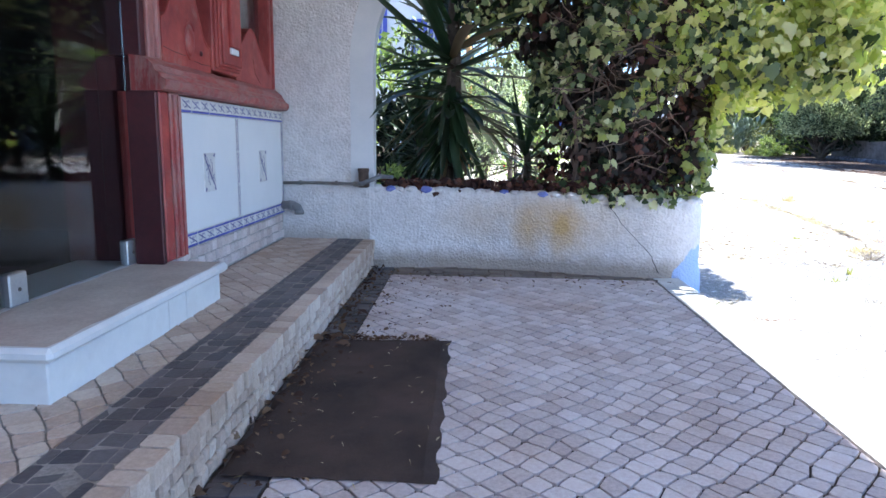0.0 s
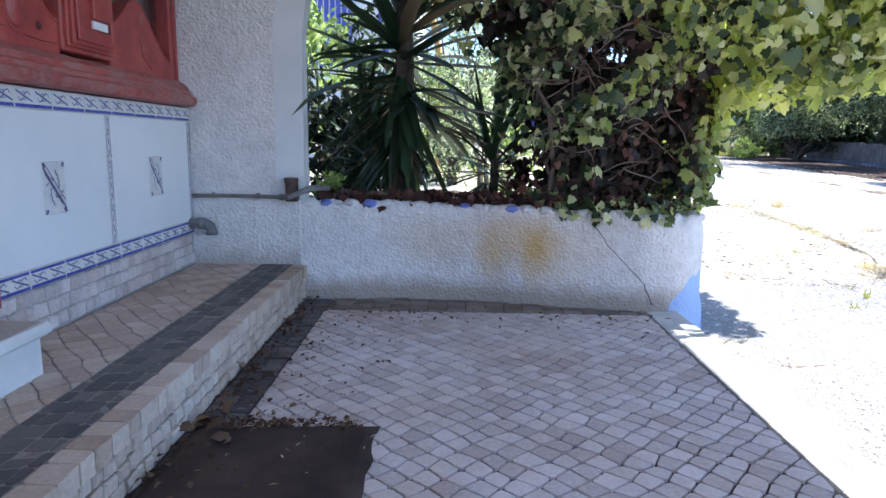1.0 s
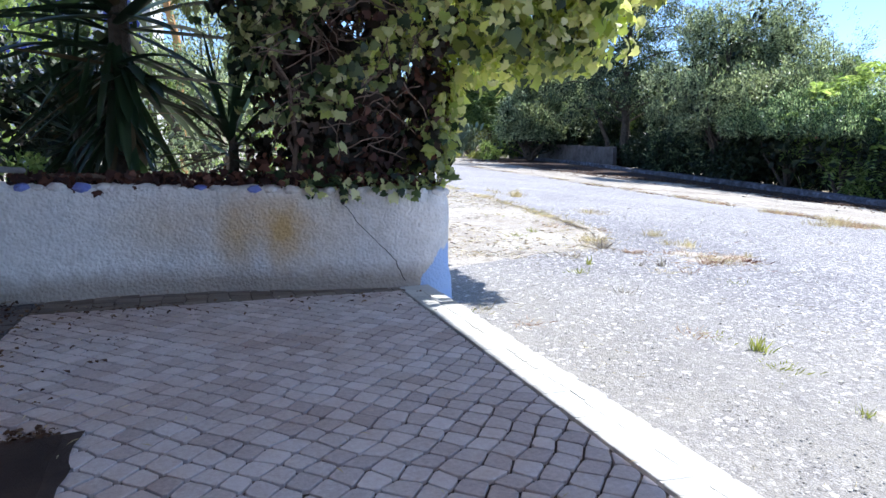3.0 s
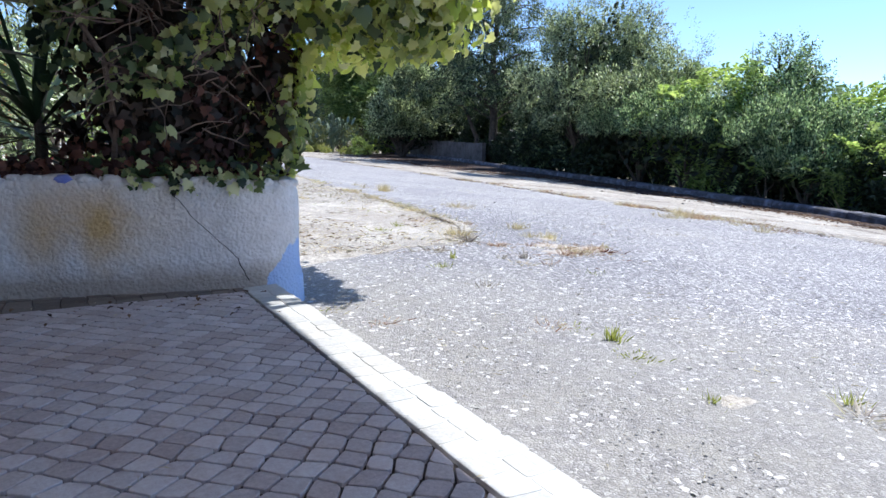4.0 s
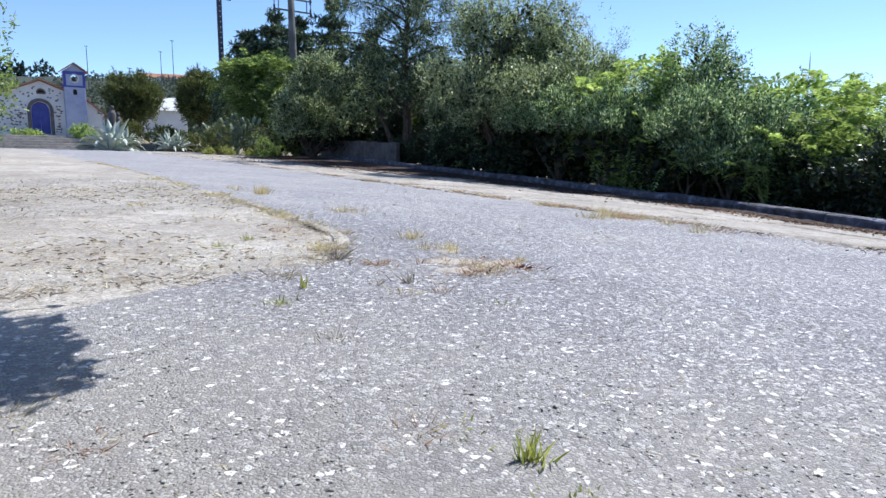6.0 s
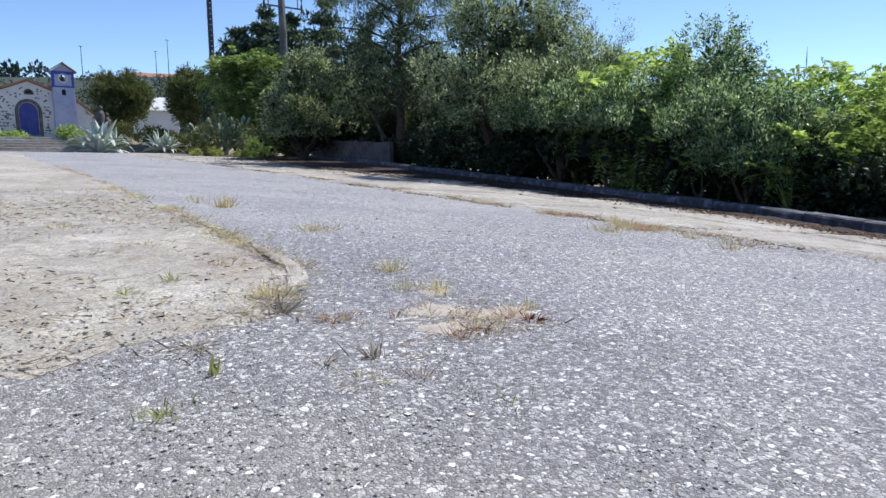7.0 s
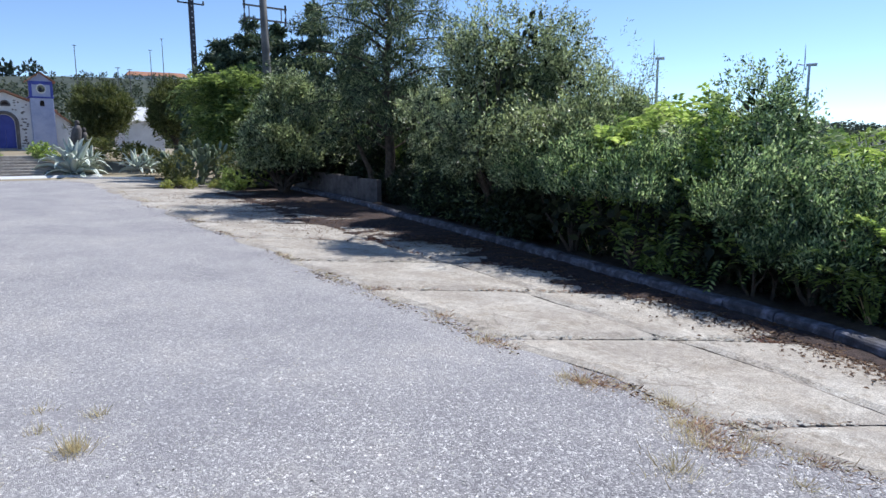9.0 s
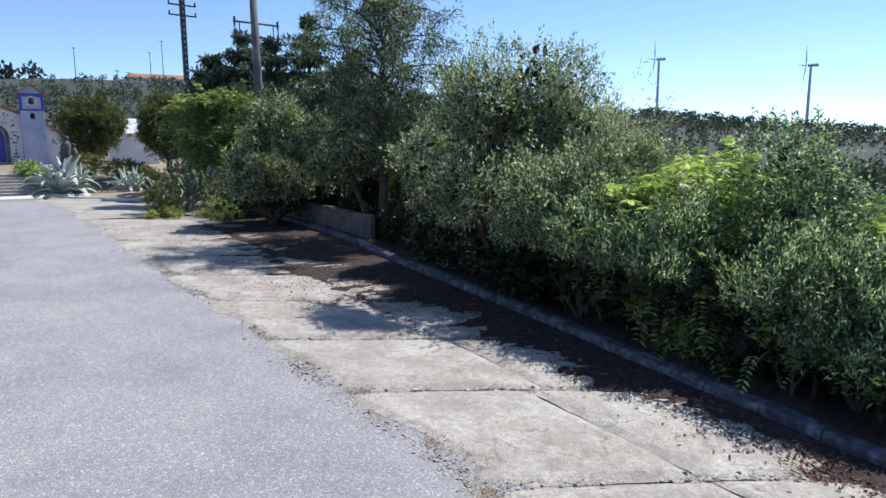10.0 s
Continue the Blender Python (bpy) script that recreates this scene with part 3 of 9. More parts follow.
def tri_mesh(name, V, T, material):
    """A mesh from numpy arrays: vertices (n, 3), triangles (m, 3)."""
    me = bpy.data.meshes.new(name)
    me.vertices.add(len(V))
    me.vertices.foreach_set("co", np.ascontiguousarray(V, dtype=np.float32).ravel())
    me.loops.add(3 * len(T))
    me.loops.foreach_set("vertex_index", np.ascontiguousarray(T, dtype=np.int32).ravel())
    me.polygons.add(len(T))
    me.polygons.foreach_set("loop_start", np.arange(0, 3 * len(T), 3, dtype=np.int32))
    me.materials.append(material)
    me.update(calc_edges=True)
    return me


def unit(a):
    return a / np.maximum(np.linalg.norm(a, axis=-1, keepdims=True), 1e-9)


# leaf outlines: points (across, along, lift) for a leaf one long and one wide, and triangles
LANCE = (np.array([(0, 0, 0), (-0.5, 0.42, 0.12), (0.5, 0.42, 0.12), (0, 1, 0)]), np.array([(0, 2, 1), (1, 2, 3)]))
IVY_LEAF = (np.array([(0, 0.3, 0.05), (0, 0, 0), (0.3, -0.1, -0.05), (0.55, 0.18, -0.12), (0.38, 0.40, 0), (0.40, 0.62, -0.08), (0.23, 0.66, 0), (0, 1.0, -0.14),
                      (-0.23, 0.66, 0), (-0.40, 0.62, -0.08), (-0.38, 0.40, 0), (-0.55, 0.18, -0.12), (-0.3, -0.1, -0.05)]),
            np.array([(0, i, i + 1) for i in range(1, 12)] + [(0, 12, 1)]))
BLADE = (np.array([(-0.5, 0, 0), (0.5, 0, 0), (-0.38, 0.5, 0.1), (0.38, 0.5, 0.1), (0, 1, -0.02)]), np.array([(0, 1, 3), (0, 3, 2), (2, 3, 4)]))
CURL = (np.array([(0, 0, 0), (-0.5, 0.3, 0.22), (0.5, 0.3, 0.3), (-0.4, 0.75, 0.35), (0.45, 0.7, 0.2), (0, 1, 0.1)]), np.array([(0, 2, 1), (1, 2, 4), (1, 4, 3), (3, 4, 5)]))


def leaves(name, pos, along, length, width, material, parent, shape=LANCE, normal=None, label=""):
    """Many leaves as one mesh: each from pos along its way, with its own length and width."""
    n = len(pos)
    d = unit(along)
    if normal is None:
        normal = rng.normal(size=(n, 3)) + np.array((0, 0, 0.9))
    s = unit(np.cross(d, normal))
    w = np.cross(s, d)
    L, W = np.broadcast_to(length, n)[:, None, None], np.broadcast_to(width, n)[:, None, None]
    T, F = shape
    V = pos[:, None, :] + s[:, None, :] * T[None, :, 0:1] * W + d[:, None, :] * T[None, :, 1:2] * L + w[:, None, :] * T[None, :, 2:3] * (0.5 * (L + W))
    tri = F[None] + (np.arange(n) * len(T))[:, None, None]
    me = tri_mesh(name, V.reshape(-1, 3), tri.reshape(-1, 3), material)
    return tagged(rooted(new(name, me), parent), label)


rng = np.random.default_rng(7)


def wave(p, f, seed):
    """A cheap smooth noise between about -1 and 1."""
    k = np.random.default_rng(seed).normal(size=(4, 3)) * f
    ph = np.random.default_rng(seed + 9).uniform(0, 6.28, 4)
    return np.sin(p @ k.T + ph).sum(-1) / 2.4


def crown(blobs, twigs, per, twig, hollow=0.6, up=0.35, spread=0.8, gap=-0.35, rough=0.16, seed=1, floor=None, shoot=0.4):
    """Places and ways of leaves: twigs over the skins of some ellipsoids (x, y, z, rx, ry, rz), with dents and gaps."""
    B = np.array(blobs, float)
    w = (B[:, 3] * B[:, 4] + B[:, 3] * B[:, 5] + B[:, 4] * B[:, 5])
    pick = rng.choice(len(B), twigs, p=w / w.sum())
    u = unit(rng.normal(size=(twigs, 3)))
    C, R = B[pick, :3], B[pick, 3:]
    rad = 1 - (1 - hollow) * rng.random((twigs, 1)) ** 1.6
    rad = rad * (1 + shoot * rng.random((twigs, 1)) * (rng.random((twigs, 1)) < 0.16))
    p = C + u * R * rad * (1 + rough * (wave(C + u * R, 1.6 / R.mean(), seed) + 0.8 * wave(C + u * R, 4.5 / R.mean(), seed + 1))[:, None])
    keep = wave(p, 2.6 / max(0.6, R.mean()), seed + 3) > gap
    # no twig deep inside another ellipsoid
    for b in B:
        q = ((p - b[:3]) / b[3:])
        keep &= (q * q).sum(-1) > 0.16
    if floor is not None:
        keep &= p[:, 2] > floor
    p, u = p[keep], u[keep]
    o = unit(u + np.array((0, 0, up)) + 0.45 * rng.normal(size=u.shape))
    s = (np.arange(per) + 0.5) / per
    P = p[:, None] + o[:, None] * ((s - 0.4) * twig)[None, :, None] + 0.1 * twig * rng.normal(size=(len(p), per, 3))
    D = unit(o[:, None] + spread * rng.normal(size=P.shape))
    return P.reshape(-1, 3), D.reshape(-1, 3)


def lumps(c, r, n, seed, size=0.5, lo=-0.85):
    """An uneven crown: n smaller ellipsoids strewn in a larger one at c with half-sizes r."""
    rd = random.Random(seed)
    out = [(c[0], c[1], c[2] - 0.1 * r[2], 0.6 * r[0], 0.6 * r[1], 0.6 * r[2])]
    for k in range(n):
        a, b = 2.39996 * k + rd.uniform(-0.4, 0.4), math.asin(rd.uniform(lo, 0.95))
        q = rd.uniform(0.5, 0.78)
        s = size * rd.uniform(0.6, 1.15)
        out.append((c[0] + q * r[0] * math.cos(b) * math.cos(a), c[1] + q * r[1] * math.cos(b) * math.sin(a), c[2] + q * r[2] * math.sin(b), s * r[0], s * r[1], s * r[2]))
    return out


def fronds(P, D, length, pairs, leaf_len):
    """Leaflets in pairs along arching fronds: places, ways and faces."""
    n = len(P)
    d = unit(D)
    s = unit(np.cross(d, np.array((0, 0, 1.0)) + 0.25 * rng.normal(size=(n, 3))))
    nor = np.cross(s, d)
    t = (np.arange(pairs) + 0.6) / pairs
    arch = -0.45 * t ** 2
    base = P[:, None] + d[:, None] * (t * length)[None, :, None] + np.array((0, 0, 1.0)) * (arch * length)[None, :, None]
    pos = np.concatenate([base, base], 1).reshape(-1, 3)
    sl = np.concatenate([np.repeat(s[:, None], pairs, 1), -np.repeat(s[:, None], pairs, 1)], 1).reshape(-1, 3)
    dd = np.repeat(d, 2 * pairs, 0)
    way = unit(sl + 0.35 * dd - np.array((0, 0, 0.25)) + 0.12 * rng.normal(size=pos.shape))
    return pos, way, np.repeat(nor, 2 * pairs, 0) + 0.2 * rng.normal(size=pos.shape)


def limbs(g, base, blobs, r0, seed, n=6):
    """A forked trunk: bent limbs from the base to the blobs."""
    rd = random.Random(seed)
    for b in blobs:
        a, c = Vector(base), Vector(b[:3])
        mid = a.lerp(c, 0.45) + Vector((rd.uniform(-0.1, 0.1), rd.uniform(-0.1, 0.1), 0.12)) * (c - a).length
        q = a.lerp(mid, 0.5) + Vector((rd.uniform(-0.05, 0.05), rd.uniform(-0.05, 0.05), 0.05)) * (c - a).length
        g.tube([a, q, mid, mid.lerp(c, 0.6), c + Vector((0, 0, 0.3 * b[5]))], [r0, r0 * 0.8, r0 * 0.6, r0 * 0.4, r0 * 0.12], n)
    return g


# ---- the lie of the land ----
GX = np.array([-4.0, 1.5, 4.5, 9.3, 14.0, 18.0])
GY = np.array([-10, 0, 5, 10, 15, 25, 38, 53, 57, 80.0])
GZ = np.array([
    [-0.30, -0.30, -0.60, -0.85, -1.05, -1.1],
    [-0.22, -0.23, -0.42, -0.62, -0.85, -0.9],
    [-0.08, -0.09, -0.17, -0.42, -0.65, -0.7],
    [0.12, 0.12, 0.10, -0.22, -0.46, -0.5],
    [0.30, 0.30, 0.24, -0.06, -0.25, -0.28],
    [0.48, 0.48, 0.44, 0.25, 0.12, 0.10],
    [0.72, 0.72, 0.70, 0.60, 0.50, 0.45],
    [0.22, 0.22, 0.20, 0.15, 0.15, 0.15],
    [1.15, 1.15, 1.15, 1.15, 1.25, 1.25],
    [2.30, 2.30, 2.30, 2.30, 2.30, 2.30]])


def gz(x, y):
    """Height of the road and yard at x, y (numbers or arrays)."""
    x, y = np.broadcast_arrays(np.asarray(x, float), np.asarray(y, float))
    tot = 0
    for dx in (-1.4, 0, 1.4):
        for dy in (-1.0, 0, 1.0):
            a, b = np.clip(x + dx, GX[0], GX[-1]), np.clip(y + dy, GY[0], GY[-1])
            i, j = np.clip(np.searchsorted(GX, a) - 1, 0, len(GX) - 2), np.clip(np.searchsorted(GY, b) - 1, 0, len(GY) - 2)
            u, v = (a - GX[i]) / (GX[i + 1] - GX[i]), (b - GY[j]) / (GY[j + 1] - GY[j])
            tot = tot + (GZ[j, i] * (1 - u) + GZ[j, i + 1] * u) * (1 - v) + (GZ[j + 1, i] * (1 - u) + GZ[j + 1, i + 1] * u) * v
    return tot / 9


def gz1(x, y):
    return float(gz(x, y))


RIDGE_AZ = [-180, -60, -20, 0, 12, 17, 35, 58.6, 66, 72, 100, 180]
RIDGE_EL = [2.0, 3.0, 4.4, 4.8, 5.3, 5.3, 4.2, 2.55, 1.85, 1.25, 1.0, 2.0]


def land(x, y):
    """Height of the open ground, out to the hills round the place."""
    r = np.hypot(x - 5, y - 5)
    az = np.degrees(np.arctan2(x - 5, y - 5))
    near = gz(x, y) - 0.06
    top = 620 * np.tan(np.radians(np.interp(az, RIDGE_AZ, RIDGE_EL)))
    valley = np.interp(az, [-180, 0, 20, 40, 75, 180], [-1, 2.5, 0.5, -5, -9, -3])
    q = np.stack([x, y, 0 * x], -1)
    a = np.clip((r - 62) / 60, 0, 1)
    z = near * (1 - a) + (valley + 1.2 * wave(q, 0.03, 5)) * a
    drop = np.clip((x - 19) / 25, 0, 1) * np.clip((70 - y) / 40, 0, 1)
    z = np.where(r < 122, z - 4.5 * drop * (1 - a), z)
    b = np.clip((r - 150) / 470, 0, 1)
    b = b * b * (3 - 2 * b)
    return np.where(r > 122, z + (top + 1.2 * wave(q, 0.02, 8) - valley) * b, z)

# ---- ground, road, apron, kerb ----
def build_ground():
    rad = [0, 2, 4, 6, 8, 11, 14, 18, 22, 26, 30, 34, 38, 42, 46, 50, 54, 58, 62, 70, 80, 90, 105, 122, 150, 190, 240, 300, 360, 420, 480, 540, 590, 620, 660, 800, 1300, 2600]
    n = 120
    V, F = [], []
    for r in rad:
        a = np.linspace(0, 2 * np.pi, n, endpoint=False)
        x, y = 5 + r * np.sin(a), 5 + r * np.cos(a)
        z = land(x, y)
        if r > 640:
            z = land(5 + 640 * np.sin(a), 5 + 640 * np.cos(a)) - (r - 640) * 0.02
        V += list(np.stack([x, y, z], -1))
    for i in range(len(rad) - 1):
        for k in range(n):
            F.append([i * n + k, i * n + (k + 1) % n, (i + 1) * n + (k + 1) % n, (i + 1) * n + k][::-1])
    g = G().add(V, F)
    ob = part("ground", g, M_GROUND, None, "dry earth and scrub rising to far hills", True)
    tagged(ob, "", "ground", "", "structure")


build_ground()


def build_road():
    ys = np.concatenate([np.arange(-9, 0, 0.5), np.arange(0, 12, 0.2), np.arange(12, 30, 0.5), np.arange(30, 53.1, 1.0)])
    us = np.linspace(0, 1, 46)
    X = np.array([[1.2 + (9.55 + 0.02 * max(0, y - 15) - 1.2) * u for u in us] for y in ys])
    Y = np.repeat(ys[:, None], len(us), 1)
    Z = gz(X, Y) + 0.006 * wave(np.stack([X, Y, 0 * X], -1), 2.2, 3)
    g = G().grid(np.stack([X, Y, Z], -1))
    tagged(part("road", g, M_ASPHALT, None, "worn grey asphalt with pale exposed chippings", True), "", "road", "", "structure")
    # sheet past the first crest, as wide as the square before the steps
    xs = np.linspace(-14, 1.25, 16)
    ys = np.arange(34, 53.1, 1.0)
    X, Y = np.meshgrid(xs, ys)
    g = G().grid(np.stack([X, Y, gz(X, Y)], -1))
    tagged(part("road", g, M_ASPHALT, None, "worn grey asphalt square before the chapel steps", True), "", "road", "", "structure")


build_road()

SLAB_Y = [5.2, 5.34, 5.42, 5.5, 5.74, 5.99, 6.49, 7.43, 8.66, 10, 12.9, 18.9, 26, 34]
SLAB_X = [1.35, 2.55, 3.05, 3.3, 3.52, 3.84, 4.0, 4.03, 4.1, 4.12, 4.25, 4.51, 4.8, 5.1]


def build_left_slab():
    """The old concrete yard beside the road, with a broken edge."""
    ys = np.concatenate([np.arange(5.2, 8, 0.06), np.arange(8, 14, 0.15), np.arange(14, 34, 0.5)])
    us = 1 - (1 - np.linspace(0, 1, 60)) ** 1.8
    rows = []
    for k, y in enumerate(ys):
        xb = float(np.interp(y, SLAB_Y, SLAB_X)) + 0.07 * math.sin(y * 7.1) + 0.05 * math.sin(y * 17.7 + 1) + 0.035 * rng.normal()
        x = -9 + (xb + 9) * us
        yy = np.full_like(x, y)
        yy = yy + (0.16 * np.sin(2.3 * x + 0.6) + 0.09 * np.sin(5.3 * x) + 0.04 * np.sin(13 * x)) * max(0.0, 1 - (y - 5.2) / 1.2) - 0.06 * max(0.0, 1 - (y - 5.2) / 1.2)
        p = np.stack([x, yy, 0 * x], -1)
        z = gz(x, yy) + 0.012 + 0.008 * wave(p, 1.6, 4) + 0.003 * wave(p, 9, 6)
        z = z + 0.006 - 0.026 * max(0.0, 1 - (y - 5.2) / 0.36) - 0.026 * np.clip(1 - (xb - x) / 0.09, 0, 1)
        rows.append(np.stack([x, yy, z], -1))
    tagged(part("pavement", G().grid(rows), M_CONCRETE, None, "broken old concrete yard with dirt and dry grass", False), "", "pavement", "", "structure")


build_left_slab()
KERB = [(10.6, 1.0), (11.3, 3.4), (12.3, 6.2), (13.15, 8.1), (13.5, 9.8), (13.75, 11.5), (14.15, 13.7), (14.5, 16.0), (14.85, 18.5), (15.2, 21.0), (15.7, 23.6), (16.2, 27.8), (16.6, 33)]


def kerb_x(y):
    return float(np.interp(y, [p[1] for p in KERB], [p[0] for p in KERB]))


def build_apron():
    """Concrete slabs between the asphalt and the kerb, each with open joints."""
    apron = thing("pavement", (11, 12, 0), "cracked concrete slabs with weeds in the joints", "pavement", "", "structure")
    seams = [-1.5, 1.7, 4.6, 7.5, 10.4, 13.4, 16.15, 19.25, 22.2, 25.2, 28.2, 31.2, 34.5]
    rd = random.Random(4)
    for i in range(len(seams) - 1):
        cuts = [0.0, rd.uniform(0.46, 0.56), 1.0]
        for j in range(2):
            rows = []
            m = 14
            for a in range(m + 1):
                row = []
                for b in range(m + 1):
                    u = cuts[j] + (cuts[j + 1] - cuts[j]) * b / m
                    v = a / m
                    y0 = seams[i] + (seams[i + 1] - seams[i]) * v
                    x0 = 9.3 + 0.02 * max(0, y0 - 15) + 0.1 * math.sin(y0 * 2.3) * (1 - u)
                    y = y0
                    for _ in range(3):
                        x = x0 + (kerb_x(y) + 0.02 - x0) * u
                        y = y0 - 0.57 * (x - x0)
                    e = 0.02
                    edge_v, edge_u = a in (0, m), b in (0, m)
                    if edge_v:
                        y += (e if a == 0 else -e) + rd.uniform(-0.012, 0.012)
                    if edge_u:
                        x += (e if b == 0 else -e) * (0.3 if (j, b) in ((0, 0), (1, m)) else 0.8) + rd.uniform(-0.02, 0.02)
                    z = gz1(x, y) + 0.03 + 0.008 * math.sin(3 * x + 2 * y) + 0.006 * rd.random()
                    if edge_u or edge_v:
                        z -= 0.045 if (edge_u and edge_v) else 0.035
                    row.append((x, y, z))
                rows.append(row)
            part("slab", G().grid(rows), M_CONCRETE, apron)
    # earth under the joints
    ys = np.arange(-4, 36, 0.5)
    us = np.linspace(0, 1, 9)
    X = np.array([[9.2 + (kerb_x(y) + 0.4 - 9.2) * u for u in us] for y in ys])
    Y = np.repeat(ys[:, None], len(us), 1)
    part("joint_bed", G().grid(np.stack([X, Y, gz(X, Y) - 0.008], -1)), M_SAND, apron)


build_apron()


def build_far_apron():
    """The concrete strip that runs on past the hedge to the steps."""
    ys = np.arange(34.0, 52.4, 0.6)
    rows = []
    for y in ys:
        x0 = 9.35 + 0.02 * (y - 15) + 0.12 * math.sin(2.1 * y)
        x1 = float(np.interp(y, [34, 38, 44, 52.4], [18.0, 13.4, 13.2, 13.0])) + 0.25 * math.sin(1.7 * y)
        rows.append([(x0 + (x1 - x0) * u, y, gz1(x0 + (x1 - x0) * u, y) + (0.03 if 0 < u < 1 else -0.01)) for u in (0, 0.04, 0.25, 0.5, 0.75, 0.96, 1)])
    tagged(part("pavement", G().grid(rows), M_CONCRETE, None, "worn concrete strip running on to the steps", True), "", "pavement", "", "structure")


build_far_apron()


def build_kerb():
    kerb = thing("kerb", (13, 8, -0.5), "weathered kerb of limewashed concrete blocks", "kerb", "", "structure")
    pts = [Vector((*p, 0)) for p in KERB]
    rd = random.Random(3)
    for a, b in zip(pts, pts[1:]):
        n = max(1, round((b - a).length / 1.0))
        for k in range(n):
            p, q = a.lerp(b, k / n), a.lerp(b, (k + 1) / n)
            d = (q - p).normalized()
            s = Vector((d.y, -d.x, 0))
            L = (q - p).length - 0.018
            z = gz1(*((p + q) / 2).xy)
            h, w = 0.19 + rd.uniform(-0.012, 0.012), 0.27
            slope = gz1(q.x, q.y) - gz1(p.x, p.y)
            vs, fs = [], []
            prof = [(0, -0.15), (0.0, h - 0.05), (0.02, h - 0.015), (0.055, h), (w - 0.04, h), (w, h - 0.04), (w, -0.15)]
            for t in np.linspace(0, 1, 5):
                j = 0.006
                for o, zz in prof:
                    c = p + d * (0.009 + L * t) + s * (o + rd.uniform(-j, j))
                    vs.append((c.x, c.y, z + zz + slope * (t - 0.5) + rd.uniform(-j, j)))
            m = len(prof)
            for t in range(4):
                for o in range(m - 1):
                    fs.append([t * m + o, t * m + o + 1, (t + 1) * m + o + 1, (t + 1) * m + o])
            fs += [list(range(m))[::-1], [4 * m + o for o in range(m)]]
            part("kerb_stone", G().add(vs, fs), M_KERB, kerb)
    # planting bed behind the kerb
    ys = np.arange(0, 34, 0.6)
    us = [0.26, 0.6, 1.2, 2.0, 3.0, 4.5, 6.0]
    rows = []
    for y in ys:
        rows.append([(kerb_x(y) + u, y - 0.2 * u, gz1(kerb_x(y), y) + 0.1 + 0.07 * math.sin(3.1 * y + 5 * u) - 0.03 * u * u) for u in us])
    tagged(part("planting_bed", G().grid(rows), M_SOIL, None, "dark earth bed with leaf litter under the hedge", True), "", "soil", "", "structure")


build_kerb()


def build_low_wall():
    wall = thing("low_wall", (16.5, 27, 0.2), "low grey concrete garden wall under the trees", "wall")
    a, b = Vector((16.45, 24.0, 0)), Vector((16.75, 31.0, 0))
    d = (b - a).normalized()
    s = Vector((d.y, -d.x, 0))
    n = 5
    for i in range(n):
        p, q = a.lerp(b, i / n) + d * 0.01, a.lerp(b, (i + 1) / n) - d * 0.01
        z = gz1(p.x, p.y)
        poly = [(p.x, p.y), (p.x + s.x * 0.18, p.y + s.y * 0.18), (q.x + s.x * 0.18, q.y + s.y * 0.18), (q.x, q.y)]
        part("wall_panel", G().slab(poly, z - 0.3, z + 0.92, 0.02), M_OLDWALL, wall)
    # a short block wall at the hedge's near end
    blk = thing("low_wall", (19.6, 6.3, -0.6), "short grey block wall beside the hedge", "wall")
    z = gz1(18, 6.3)
    for k in range(3):
        part("block", G().box((18.9 + 0.62 * k, 6.2, z - 0.4), (19.5 + 0.62 * k, 6.45, z + 0.42), 0.02), M_OLDWALL, blk)


build_low_wall()

# ---- porch: paving, raised step, house wall ----
FIELD = [(-0.463, 0.5), (1.108, 0.5), (1.192, 4.0), (-0.463, 4.02)]


def clip(poly, region):
    """The part of a convex polygon inside another, both anticlockwise."""
    for i in range(len(region)):
        a, b = region[i], region[(i + 1) % len(region)]
        side = [(b[0] - a[0]) * (p[1] - a[1]) - (b[1] - a[1]) * (p[0] - a[0]) for p in poly]
        out = []
        for k in range(len(poly)):
            p, q, s, t = poly[k], poly[(k + 1) % len(poly)], side[k], side[(k + 1) % len(poly)]
            if s >= 0:
                out.append(p)
            if s * t < 0:
                w = s / (s - t)
                out.append((p[0] + (q[0] - p[0]) * w, p[1] + (q[1] - p[1]) * w))
        poly = out
        if len(poly) < 3:
            return []
    return poly


def area(p):
    return 0.5 * sum(p[i][0] * p[(i + 1) % len(p)][1] - p[(i + 1) % len(p)][0] * p[i][1] for i in range(len(p)))


def shrink(p, e):
    cx, cy = sum(q[0] for q in p) / len(p), sum(q[1] for q in p) / len(p)
    return [(x + (cx - x) * min(0.4, e / (math.hypot(cx - x, cy - y) or 1)), y + (cy - y) * min(0.4, e / (math.hypot(cx - x, cy - y) or 1))) for x, y in p]


def sett(poly, z, depth, rd, tilt=0.004):
    """One cut stone: a prism with a worn, slightly tilted top."""
    g = G().slab(poly, z - depth, z, 0.0014)
    ax, ay = rd.uniform(-tilt, tilt) * 12, rd.uniform(-tilt, tilt) * 12
    cx, cy = sum(p[0] for p in poly) / len(poly), sum(p[1] for p in poly) / len(poly)
    lift = rd.uniform(-tilt, tilt * 0.6)
    n = len(poly)
    g.v = [(x, y, zz if i < n else zz + lift + ax * (x - cx) + ay * (y - cy)) for i, (x, y, zz) in enumerate(g.v)]
    return g


def worn(p, rd):
    """A polygon with its corners knocked off."""
    out = []
    for i in range(len(p)):
        a, b, c = p[i - 1], p[i], p[(i + 1) % len(p)]
        for q in (a, c):
            d = math.hypot(q[0] - b[0], q[1] - b[1]) or 1
            k = min(0.3, rd.uniform(0.002, 0.011) / d)
            out.append((b[0] + (q[0] - b[0]) * k, b[1] + (q[1] - b[1]) * k))
    return out


